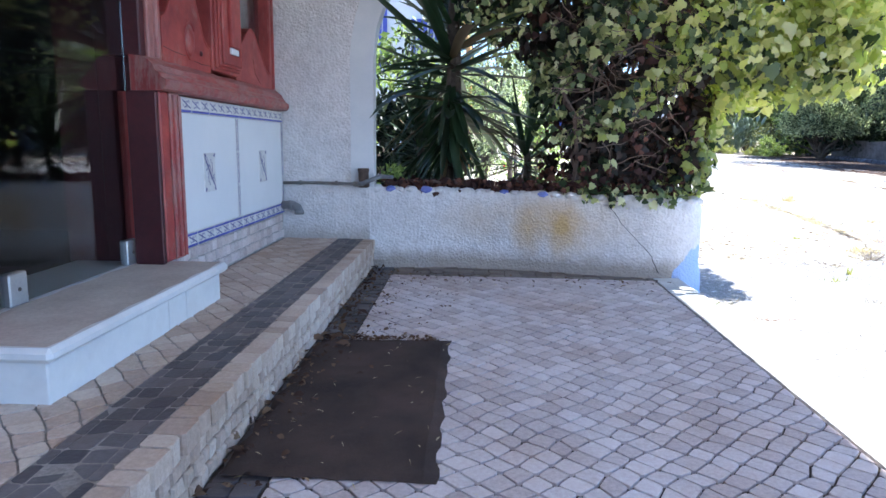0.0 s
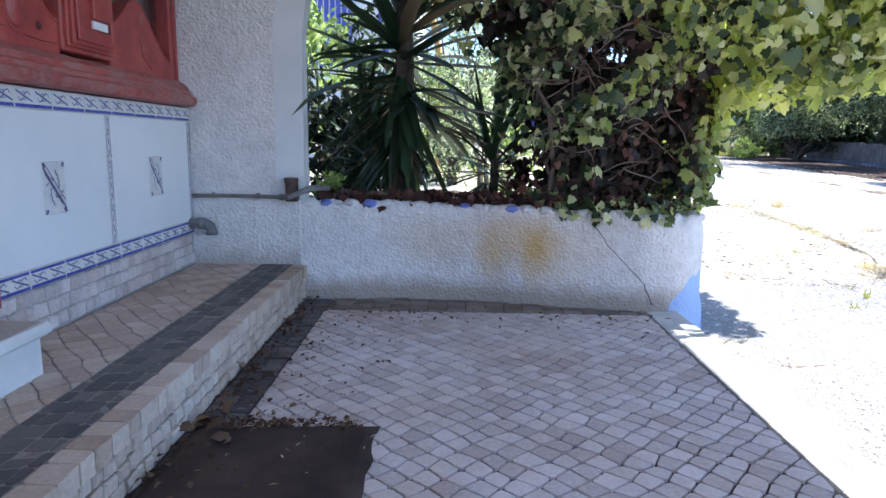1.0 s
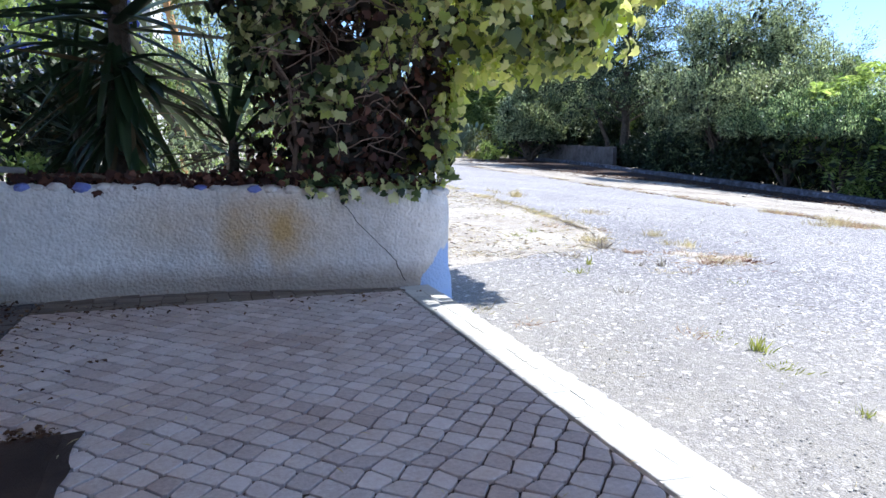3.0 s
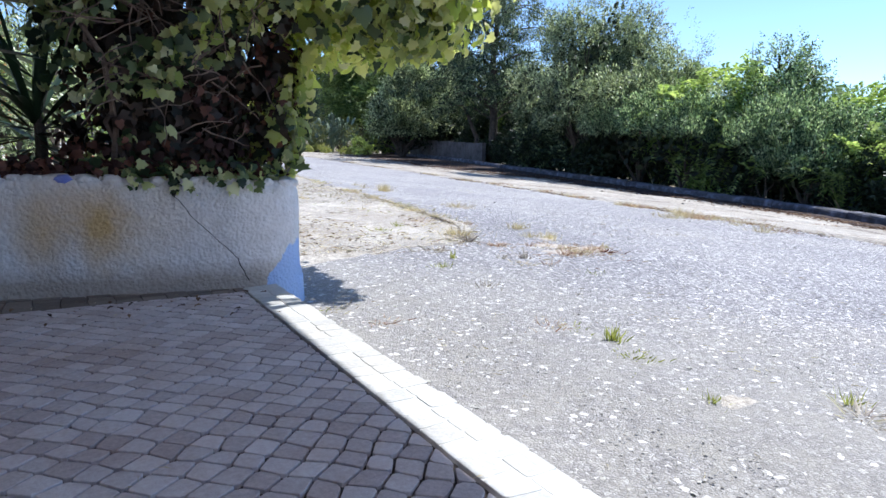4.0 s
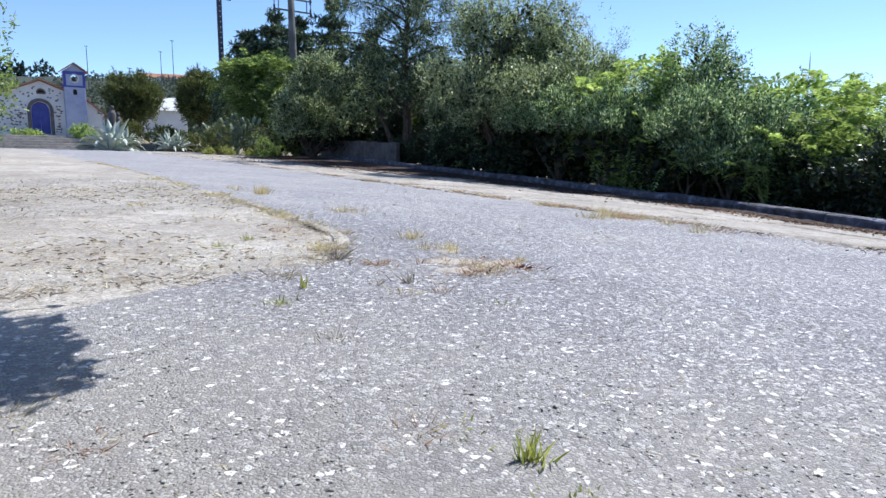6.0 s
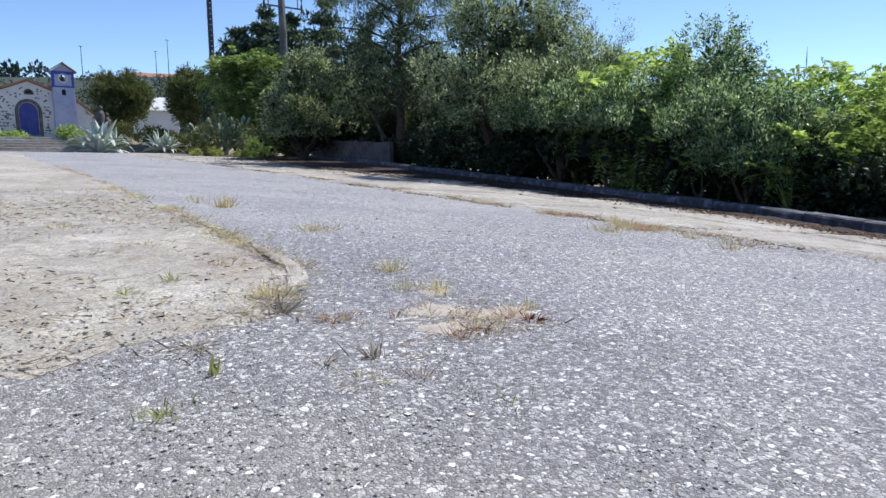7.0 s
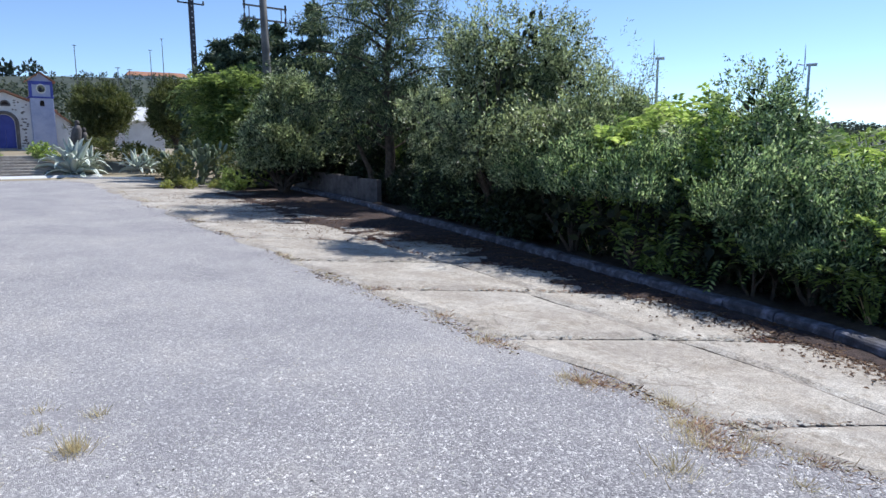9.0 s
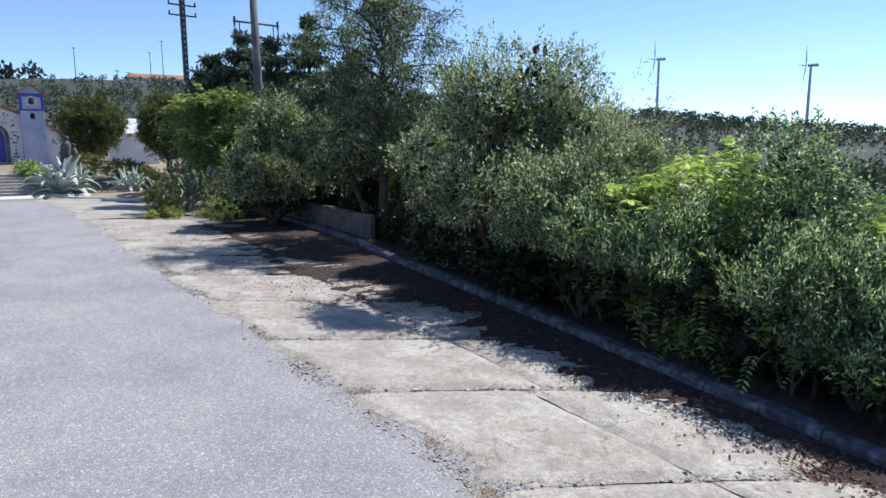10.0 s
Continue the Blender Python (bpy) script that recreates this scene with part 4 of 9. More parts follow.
def wavy(i, j, rd_seed, amt):
    r = random.Random(i * 7919 + j * 104729 + rd_seed)
    return r.uniform(-amt, amt), r.uniform(-amt, amt)


def setts_grid(region, pitch_u, pitch_v, angle, z, joint, jit, seed):
    """Polygons of a jittered grid of stones clipped to a region."""
    ca, sa = math.cos(angle), math.sin(angle)
    cx, cy = sum(p[0] for p in region) / len(region), sum(p[1] for p in region) / len(region)
    big = max(math.hypot(p[0] - cx, p[1] - cy) for p in region)
    nu, nv = int(big / pitch_u) + 2, int(big / pitch_v) + 2
    out = []

    def corner(i, j):
        a, b = wavy(i, j, seed, jit)
        u, v = i * pitch_u + a, j * pitch_v + b + 0.006 * math.sin(i * 0.9)
        return cx + u * ca - v * sa, cy + u * sa + v * ca

    for i in range(-nu, nu):
        for j in range(-nv, nv):
            q = clip([corner(i, j), corner(i + 1, j), corner(i + 1, j + 1), corner(i, j + 1)], region)
            if len(q) >= 3 and area(q) > 0.05 * pitch_u * pitch_v:
                out.append(shrink(q, joint))
    return out


def build_paving():
    floor = thing("pavement", (0.3, 2.5, 0), "porch paving of small limestone setts with dark border", "pavement", "", "structure")
    g = G().slab([(-0.62, -4), (1.15, -4), (1.25, 0.5), (1.335, 3.9), (1.36, 4.35), (-0.62, 4.35)], -0.35, -0.011)
    part("bed", g, M_JOINT, floor)
    rd = random.Random(11)
    rest = G()
    for q in setts_grid(FIELD, 0.067, 0.067, radians(45), 0, 0.0046, 0.0085, 5):
        cy = sum(p[1] for p in q) / len(q)
        s = sett(worn(q, rd), 0.0, 0.05, rd, 0.0013)
        if 2.0 < cy < 2.95 and sum(p[0] for p in q) / len(q) > -0.06:
            part("sett", s, M_WHITE_STONE, floor)
        else:
            rest.add(s.v, s.f)
    tagged(part("setts", rest, M_WHITE_STONE, floor), "", "", "", "stuff")
    for q in setts_grid([(-0.615, 0.3), (-0.468, 0.3), (-0.468, 4.28), (-0.615, 4.28)], 0.073, 0.075, 0, 0, 0.003, 0.006, 8):
        part("dark_sett", sett(worn(q, rd), -0.002, 0.05, rd), M_BLACK_STONE, floor)
    for q in setts_grid([(-0.46, 4.03), (1.2, 3.98), (1.24, 4.12), (0.3, 4.33), (-0.46, 4.33)], 0.1, 0.075, 0, 0, 0.003, 0.007, 9):
        part("dark_sett", sett(q, -0.003, 0.05, rd), M_DIRTY_STONE, floor)
    g = G().slab([(1.116, 0.4), (1.272, 0.4), (1.366, 4.05), (1.203, 4.05)], -0.3, 0.0002)
    part("edge_bed", g, M_EDGE_STONE, floor)
    for k in range(2):
        y = 0.4 + 0.03 * k
        while y < 4.05:
            h = rd.uniform(0.062, 0.1)
            a, b = 0.0855 * k + rd.uniform(-0.006, 0.006) * k, 0.0855 * (k + 1) + rd.uniform(-0.006, 0.006)
            e = [1.113 + 0.024 * (t - 0.4) for t in (y, y + h)]
            s = rd.uniform(-0.012, 0.012)
            q = [(e[0] + a + 0.001, y + 0.001), (e[0] + b - 0.001, y + 0.001 + s), (e[1] + b - 0.001, y + h - 0.001 + s), (e[1] + a + 0.001, y + h - 0.001)]
            part("edge_sett", sett(worn(worn(q, rd), rd), 0.002, 0.32, rd, 0.0011), M_EDGE_STONE, floor)
            y += h


build_paving()


def wall_stones(name, parent, y0, y1, x, z0, z1, courses, width, material, seed, face=0.012):
    """Small stones set in courses on a face that looks along +x."""
    rd = random.Random(seed)
    h = (z1 - z0) / courses
    for c in range(courses):
        y = y0
        while y < y1 - 0.02:
            w = width * rd.uniform(0.7, 1.3)
            w = min(w, y1 - y)
            e = 0.0035
            j = lambda k=0.004: rd.uniform(-k, k)
            d = x + face + j(0.004)
            za, zb = z0 + c * h + e, z0 + (c + 1) * h - e
            o = [(x - 0.03, y + e, za), (x - 0.03, y + w - e, za), (x - 0.03, y + w - e, zb), (x - 0.03, y + e, zb)]
            m = [(d - 0.006, p[1] + j(), p[2] + j()) for p in o]
            t = [(d + j(0.002), p[1] + (0.005 if i in (0, 3) else -0.005), p[2] + (0.005 if i < 2 else -0.005)) for i, p in enumerate(m)]
            g = G().add(o + m + t, [[a, (a + 1) % 4, 4 + (a + 1) % 4, 4 + a] for a in range(4)] + [[4 + a, 4 + (a + 1) % 4, 8 + (a + 1) % 4, 8 + a] for a in range(4)] + [[8, 9, 10, 11]])
            part(name, g, material, parent)
            y += w


def build_step():
    step = thing("step", (-0.9, 2.2, 0), "raised porch step of limestone and basalt setts", "step", "", "structure")
    part("core", G().box((-1.6, -4, -0.3), (-0.628, 4.3, 0.1826), 0.004), M_SAND, step)
    rd = random.Random(21)
    top = 0.187
    for q in setts_grid([(-1.212, 0.6), (-0.855, 0.6), (-0.855, 4.27), (-1.212, 4.27)], 0.07, 0.07, radians(40), 0, 0.0032, 0.009, 31):
        part("sett", sett(worn(q, rd), top, 0.03, rd, 0.0015), M_DUSTY_STONE, step)
    for q in setts_grid([(-0.852, 0.6), (-0.682, 0.6), (-0.682, 4.27), (-0.852, 4.27)], 0.0565, 0.07, 0, 0, 0.0022, 0.007, 32):
        part("dark_sett", sett(worn(q, rd), top, 0.03, rd, 0.0015), M_BLACK_STONE, step)
    part("mortar", G().box((-0.8535, 0.5, 0.17), (-0.6805, 4.28, 0.1856), 0.001), M_SAND, step)
    y = 0.5
    while y < 4.26:
        w = min(rd.uniform(0.06, 0.1), 4.275 - y)
        q = [(-0.679, y + 0.003), (-0.604 + rd.uniform(-0.005, 0.005), y + 0.003), (-0.604 + rd.uniform(-0.005, 0.005), y + w - 0.003), (-0.679, y + w - 0.003)]
        part("edge_sett", sett(worn(q, rd), top + 0.001, 0.052, rd, 0.002), M_DUSTY_STONE, step)
        y += w
    wall_stones("riser_stone", step, 0.5, 4.28, -0.622, 0.0, 0.135, 3, 0.052, M_DUSTY_STONE, 5)


build_step()


def build_house():
    """The front wall along the porch, its pillar with the arch, the porch roof and the closed sides."""
    w = thing("wall_west", (-1.3, 1, 0), "white rendered house front", "wall", "", "structure")
    part("plaster", G().box((-1.62, 2.70, 0.16), (-1.262, 4.3, 1.02), 0.003), M_SMOOTH, w)
    part("plaster", G().box((-1.62, -4, 0.16), (-1.25, 1.50, 2.4), 0.003), M_CAST, w)
    part("plaster", G().box((-1.62, 1.50, 2.352), (-1.25, 4.28, 2.4), 0.003), M_CAST, w)
    part("plaster", G().box((-4.6, -4.0, -0.3), (-4.3, 4.6, 2.4), 0.003), M_CAST, w)
    part("plaster", G().box((-4.3, 4.31, -0.3), (-1.905, 4.6, 2.4), 0.003), M_CAST, w)
    part("plaster", G().box((-4.3, -4.0, -0.3), (-1.625, -3.7, 2.4), 0.003), M_CAST, w)
    # room behind the glass, its darkness put into near-black walls
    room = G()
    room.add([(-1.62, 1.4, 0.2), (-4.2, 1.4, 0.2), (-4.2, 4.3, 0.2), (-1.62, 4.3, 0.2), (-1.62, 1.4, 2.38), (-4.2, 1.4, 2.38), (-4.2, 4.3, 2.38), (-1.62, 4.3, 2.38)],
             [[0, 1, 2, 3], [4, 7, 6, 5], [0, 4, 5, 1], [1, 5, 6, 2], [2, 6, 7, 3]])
    tagged(part("room", room, M_ROOM, None, "room behind the glass, walls coloured near black to look unlit"), "", "room", "", "structure")
    # arch wall across the porch end
    arch = thing("wall_north", (0, 4.4, 0), "white roughcast wall with a round arch", "wall", "", "structure")
    y0, y1, zs, r, cx = 4.28, 4.38, 1.38, 0.78, 0.168
    pts = [(-1.9, 0.1), (-0.612, 0.1), (-0.612, zs)] + [(cx - r * math.cos(a), zs + r * math.sin(a)) for a in np.linspace(0.08, math.pi - 0.08, 18)] + [(0.95, zs), (1.2, zs), (1.2, 2.4), (-1.9, 2.4)]
    g = G()
    n = len(pts)
    g.add([(x, y0, z) for x, z in pts] + [(x, y1, z) for x, z in pts], [list(range(n)), list(range(n, 2 * n))[::-1]] + [[i, n + i, n + (i + 1) % n, (i + 1) % n][::-1] for i in range(n)])
    part("plaster", g, M_CAST, arch)
    # unseen stand-in for the arch's pillar, coloured dark so ivy gaps look shaded
    part("post", G().box((0.98, 4.42, 0.4), (1.14, 4.54, 1.3), 0.02), M_STEM, arch, "unseen post added in the ivy, dark so the gaps stay dark")
    # smooth corner strip of the pillar and round the arch
    g = G()
    strip = [(-0.616, 0.54), (-0.616, zs)] + [(cx - r * math.cos(a), zs + r * math.sin(a)) for a in np.linspace(0.1, 1.5, 10)]
    inner = [(-0.764, 0.54), (-0.764, zs)] + [(cx - (r + 0.148) * math.cos(a), zs + (r + 0.148) * math.sin(a)) for a in np.linspace(0.1, 1.5, 10)]
    m = len(strip)
    vs = [(x, y0 - 0.002, z) for x, z in inner] + [(x + 0.003, y0 - 0.004, z) for x, z in strip] + [(x + 0.006, y1 + 0.004, z) for x, z in strip]
    g.add(vs, [[k * m + i, (k + 1) * m + i, (k + 1) * m + i + 1, k * m + i + 1] for k in range(2) for i in range(m - 1)])
    part("corner_band", g, M_SMOOTH, arch, "smooth plaster corner band")
    # unseen porch roof slab, its outline set to cast the stone edging's shade line
    g = G().slab([(-4.7, -4.1), (-1.2, -4.1), (-1.2, -1.2), (2.87, -1.2), (3.069, 4.011), (2.263, 4.07), (1.713, 4.53), (-4.7, 4.7)], 2.402, 2.56, 0.01)
    tagged(part("ceiling", g, M_SMOOTH, None, "white porch ceiling slab, unseen, shaped to cast the shade line"), "", "ceiling", "", "structure")


build_house()

# ---- things on the porch ----
def build_threshold():
    t = thing("door_step", (-1.1, 2.0, 0.187), "pale marble threshold step, dusty on top, before the glass door", "step")
    part("body", G().box((-1.6, 1.455, 0.18), (-1.0, 2.10, 0.299), 0.003), M_MARBLE, t)
    part("body", G().box((-1.6, 2.103, 0.18), (-1.001, 2.24, 0.299), 0.003), M_MARBLE, t)
    part("body", G().box((-1.6, 2.243, 0.18), (-1.0, 2.56, 0.299), 0.003), M_MARBLE, t)
    part("tread", G().box((-1.6, 1.425, 0.301), (-0.968, 2.58, 0.339), 0.012), M_MARBLE, t, "marble tread with rounded nosing")
    g = G()
    rows = []
    for a in np.linspace(0, 1, 24):
        rows.append([(-1.315 + 0.325 * b + 0.006 * math.sin(31 * a), 1.445 + 1.12 * a, 0.3398) for b in np.linspace(0, 1, 8)])
    part("dust", g.grid(rows), M_DUST, t, "brown dust film")


build_threshold()


def build_glass_door():
    d = thing("glass_door", (-1.33, 2.05, 0.33), "frameless glass door in a dark red timber surround", "door")
    part("pane", G().box((-1.336, 1.64, 0.345), (-1.326, 2.5295, 2.28), 0.001), M_GLASS, d)
    d.children[0].visible_shadow = False
    for y in (1.775, 2.435):
        f = part("patch_fitting", G().box((-1.350, y, 0.342), (-1.312, y + 0.08, 0.44), 0.004), M_STEEL, d, "brushed steel patch fitting")
        part("screw", G().tube([(-1.313, y + 0.04, 0.39), (-1.309, y + 0.04, 0.39)], 0.006, 8), M_PIPE, f)
    # front jamb in darker red: the post's shaded side put into colour
    part("jamb", G().box((-1.304, 2.478, 0.34), (-1.187, 2.503, 1.019), 0.004), M_DARKRED, d)
    part("jamb", G().box((-1.45, 2.53, 0.34), (-1.306, 2.577, 1.152), 0.004), M_DARKRED, d)
    part("jamb", G().box((-1.45, 2.53, 1.154), (-1.262, 2.577, 2.35), 0.004), M_DARKRED, d)
    part("jamb", G().box((-1.45, 1.43, 0.34), (-1.245, 1.63, 2.35), 0.006), M_RED, d)
    part("head", G().box((-1.45, 1.63, 2.285), (-1.28, 2.53, 2.35), 0.006), M_DARKRED, d)
    # dark lining that closes the gap behind the window bay
    part("lining", G().box((-1.62, 2.54, 0.2), (-1.452, 2.645, 2.35), 0.003), M_DARKRED, d)
    # added grey sheet behind the glass, standing in for the paving's reflection
    c = thing("curtain", (-1.9, 2.0, 0.2), "grey sheet behind the glass door, standing in for the paving's reflection", "curtain")
    rows = []
    for z in np.linspace(0.22, 1.02, 5):
        rows.append([(-2.0 + 0.03 * math.sin(26 * y), y, z) for y in np.linspace(1.5, 2.35, 40)])
    part("cloth", G().grid(rows), M_REFLECTION, c, "", True)


build_glass_door()


def build_window():
    """The carved red timber window over its moulded sill."""
    w = thing("window_1", (-1.25, 3.4, 1.1), "carved red painted timber window with worn moulded sill", "window", "", "structure")
    # moulded sill: profile swept along y
    prof = [(-1.30, 1.020), (-1.185, 1.022), (-1.168, 1.030), (-1.161, 1.046), (-1.163, 1.066), (-1.180, 1.078), (-1.186, 1.092), (-1.199, 1.100), (-1.208, 1.124), (-1.232, 1.142), (-1.25, 1.154), (-1.3, 1.156)]
    g = G()
    m = len(prof)
    ys = np.linspace(2.515, 4.252, 40)
    rd = random.Random(8)
    vs = []
    for k, y in enumerate(ys):
        for x, z in prof:
            vs.append((x + rd.uniform(-0.0025, 0.0025), y, z + rd.uniform(-0.002, 0.002)))
    fs = [[k * m + i, (k + 1) * m + i, (k + 1) * m + i + 1, k * m + i + 1] for k in range(len(ys) - 1) for i in range(m - 1)]
    fs += [list(range(m)), [(len(ys) - 1) * m + i for i in range(m)][::-1]]
    part("window_sill", g.add(vs, fs), M_REDWORN, w, "weathered red moulded timber sill worn to grey wood")

    # posts with beads
    def post(y0, y1, x, z0, z1, beads, m=M_RED):
        p = part("post", G().box((-1.36, y0, z0), (x, y1, z1), 0.006), m, w)
        for k in range(beads):
            a = y0 + (y1 - y0) * (k + 0.6) / (beads + 0.2)
            part("bead", G().tube([(x + 0.003, a, z0 + 0.01), (x + 0.003, a, z1 - 0.01)], 0.012, 8), m, p)
    post(2.506, 2.578, -1.184, 0.345, 1.019, 0)
    post(2.58, 2.662, -1.176, 0.345, 1.019, 2, M_REDWORN)
    post(2.58, 2.69, -1.25, 1.15, 2.35, 1, M_REDWORN)
    post(4.19, 4.278, -1.26, 1.15, 2.35, 1)
    # stepped central mullion
    for y0, y1, z0, x0, x1 in ((3.195, 3.545, 1.168, -1.36, -1.236), (3.212, 3.528, 1.184, -1.238, -1.222), (3.226, 3.512, 1.196, -1.224, -1.21), (3.243, 3.300, 1.21, -1.212, -1.199), (3.484, 3.500, 1.21, -1.212, -1.199), (3.243, 3.500, 1.21, -1.213, -1.2005)):
        z1 = 2.35 if y1 - y0 < 0.07 or x1 < -1.205 else 1.262
        part("mullion", G().box((x0, y0, z0), (x1, y1, z1), 0.004), M_RED, w)
    part("stile", G().box((-1.214, 3.345, 1.30), (-1.192, 3.468, 2.35), 0.004), M_RED, w)
    part("latch_plate", G().box((-1.212, 3.352, 1.266), (-1.198, 3.452, 1.296), 0.002), M_TILE, w, "white latch plate")
    part("keyhole", G().box((-1.212, 3.454, 1.266), (-1.204, 3.48, 1.297), 0.001), M_DARKRED, w)

    # carved panels with humped tops
    def carved(y0, y1, prof):
        L = y1 - y0
        fine = np.linspace(0, 1, 25)
        pts = [(y0 + L * u, 1.16 + h) for u, h in zip(fine, np.interp(fine, [a for a, b in prof], [b for a, b in prof]))]
        poly = [(y0, 1.15)] + pts + [(y1, 1.15)]
        n = len(poly)
        g = G().add([(-1.25, a, b) for a, b in poly] + [(-1.32, a, b) for a, b in poly], [list(range(n))[::-1], list(range(n, 2 * n))] + [[i, n + i, n + (i + 1) % n, (i + 1) % n][::-1] for i in range(n)])
        p = part("carved_panel", g, M_RED, w, "carved red panel with a humped top")
        part("edge_bead", G().tube([(-1.252, a, b - 0.007) for a, b in pts], 0.006, 6), M_RED, p)
        return p
    p = carved(2.692, 3.196, [(0, 0.17), (0.1, 0.2), (0.2, 0.28), (0.35, 0.42), (0.5, 0.46), (0.6, 0.40), (0.72, 0.27), (0.85, 0.15), (0.94, 0.12), (1, 0.115)])
    q = carved(3.546, 4.189, [(0, 0.14), (0.15, 0.2), (0.3, 0.28), (0.4, 0.31), (0.5, 0.29), (0.65, 0.2), (0.8, 0.12), (0.9, 0.08), (1, 0.07)])
    part("medallion", G().ball((-1.250, 2.965, 1.275), (0.014, 0.046, 0.07), 16, 8), M_REDWORN, p, "oval carved medallion", True)
    part("rim", G().tube([(-1.249, 2.965 + 0.056 * math.cos(a), 1.275 + 0.084 * math.sin(a)) for a in np.linspace(0.6, 4.6, 16)], 0.004, 5), M_RED, p)
    part("knob", G().ball((-1.249, 3.082, 1.232), (0.008, 0.014, 0.013), 10, 6), M_DARKRED, p, "", True)
    for o, a in ((p, [(2.70, 1.214), (2.80, 1.205), (2.915, 1.202)]), (p, [(3.0, 1.19), (3.09, 1.184), (3.19, 1.187)]), (q, [(3.83, 1.30), (3.86, 1.22), (3.95, 1.17)])):
        part("crack", G().tube([(-1.2495, y, z) for y, z in a], 0.0015, 4), M_DARKRED, o)
    for y0, y1 in ((2.69, 3.22), (3.53, 4.19)):
        o = part("pane", G().box((-1.332, y0, 1.16), (-1.326, y1, 2.35), 0.001), M_GLASS, w)
        o.visible_shadow = False


build_window()


def build_tiles():
    """Glazed tile dado with blue-lined borders over a course of small stones."""
    t = thing("tile_panel", (-1.25, 3.5, 0.19), "white glazed tile dado with blue-lined borders and two ornament tiles", "tiles", "", "structure")
    part("grout_bed", G().box((-1.27, 2.664, 0.355), (-1.225, 4.275, 1.018), 0.001), M_GROUT, t)
    X = -1.215
    rd = random.Random(2)

    def tile(y0, y1, z0, z1, name="tile", m=None, x=X):
        return part(name, G().box((x - 0.014, y0 + 0.0012, z0 + 0.0012), (x + rd.uniform(-0.0006, 0.0006), y1 - 0.0012, z1 - 0.0012), 0.002), m or M_TILE, t)

    def strip(o, y0, y1, z0, z1, m, name="line"):
        part(name, G().box((X - 0.004, y0, z0), (X + 0.0016, y1, z1), 0.0006), m, o)

    def border(y0, y1, z0, z1, blue):
        n = round((y1 - y0) / 0.2)
        L = (y1 - y0) / n
        for k in range(n):
            a = y0 + k * L
            o = tile(a, a + L, z0, z1, "border_tile", M_TILEMOTIF)
            for lo, hi in blue:
                strip(o, a + 0.004, a + L - 0.004, lo, hi, M_TILEBLUE)
            zc, h = (z0 + z1) / 2 + (0.005 if len(blue) == 1 else 0), (z1 - z0) * 0.24
            g = G()
            dy, dz = L * 0.46, (z1 - z0) * 0.25

            def bar(p, q, w):
                e = Vector((q[0] - p[0], q[1] - p[1])).normalized() * w
                g.add([(X + 0.0012, p[0] - e.y, p[1] + e.x), (X + 0.0012, p[0] + e.y, p[1] - e.x), (X + 0.0012, q[0] + e.y, q[1] - e.x), (X + 0.0012, q[0] - e.y, q[1] + e.x)], [[0, 1, 2, 3]])

            for h0 in (0.0, 0.5):
                c = a + L * (h0 + 0.25)
                bar((c - dy * 0.45, zc + dz), (c + dy * 0.45, zc - dz), 0.0032)
                for s0 in (-1, 1):
                    bar((c - s0 * dy * 0.05, zc + s0 * dz * 0.1), (c + s0 * dy * 0.22, zc + s0 * dz * 0.95), 0.0022)
                    bar((c + s0 * dy * 0.22, zc + s0 * dz * 0.95), (c + s0 * dy * 0.34, zc + s0 * dz * 0.2), 0.0018)
                    bar((c - s0 * dy * 0.12, zc + s0 * dz * 0.62), (c + s0 * dy * 0.06, zc + s0 * dz * 0.72), 0.0016)
            part("ornament", g, M_TILEINK, o)

    border(2.666, 4.27, 0.358, 0.424, ((0.360, 0.371), (0.411, 0.421)))
    border(2.666, 4.27, 0.948, 1.016, ((0.951, 0.962),))
    for y0 in (3.404, 4.228):
        for k in range(3):
            z0 = 0.424 + k * 0.1747
            o = tile(y0, y0 + 0.042, z0, z0 + 0.1747, "border_tile", M_TILEMOTIF)
            strip(o, y0 + 0.003, y0 + 0.008, z0 + 0.003, z0 + 0.171, M_TILEGREY)
            strip(o, y0 + 0.034, y0 + 0.039, z0 + 0.003, z0 + 0.171, M_TILEGREY)
            g = G()
            for u, f in ((0.14, 1), (0.38, -1), (0.62, 1), (0.86, -1)):
                c = z0 + 0.1747 * u
                for a0, b0, a1, b1, w in ((0.012, -0.018, 0.030, 0.018, 0.0022), (0.012, 0.014, 0.030, -0.014, 0.0014)):
                    e = Vector((a1 - a0, f * (b1 - b0))).normalized() * w
                    p0, q0, p1, q1 = y0 + a0, c + f * b0, y0 + a1, c + f * b1
                    g.add([(X + 0.0012, p0 - e.y, q0 + e.x), (X + 0.0012, p0 + e.y, q0 - e.x), (X + 0.0012, p1 + e.y, q1 - e.x), (X + 0.0012, p1 - e.y, q1 + e.x)], [[0, 1, 2, 3]])
            part("ornament", g, M_TILEINK, o)
    for y0, y1 in ((2.666, 3.404), (3.446, 4.228)):
        tile(y0, y1, 0.424, 0.948, "field_tile")
    for yc in (3.036, 3.834):
        o = tile(yc - 0.068, yc + 0.068, 0.59, 0.775, "ornament_tile", M_TILEMOTIF, X + 0.0035)
        g = G()
        x = X + 0.0050
        strokes = [(-0.06, 0.755, 0.058, 0.61, 0.0036), (-0.052, 0.735, 0.04, 0.622, 0.0022), (-0.04, 0.755, 0.055, 0.637, 0.0022)]
        for sy, sz in ((-1, -1), (-1, 1), (1, -1), (1, 1)):
            strokes += [(sy * 0.062, 0.6825 + sz * 0.086, sy * 0.045, 0.6825 + sz * 0.074, 0.005), (sy * 0.062, 0.6825 + sz * 0.07, sy * 0.05, 0.6825 + sz * 0.086, 0.0025)]
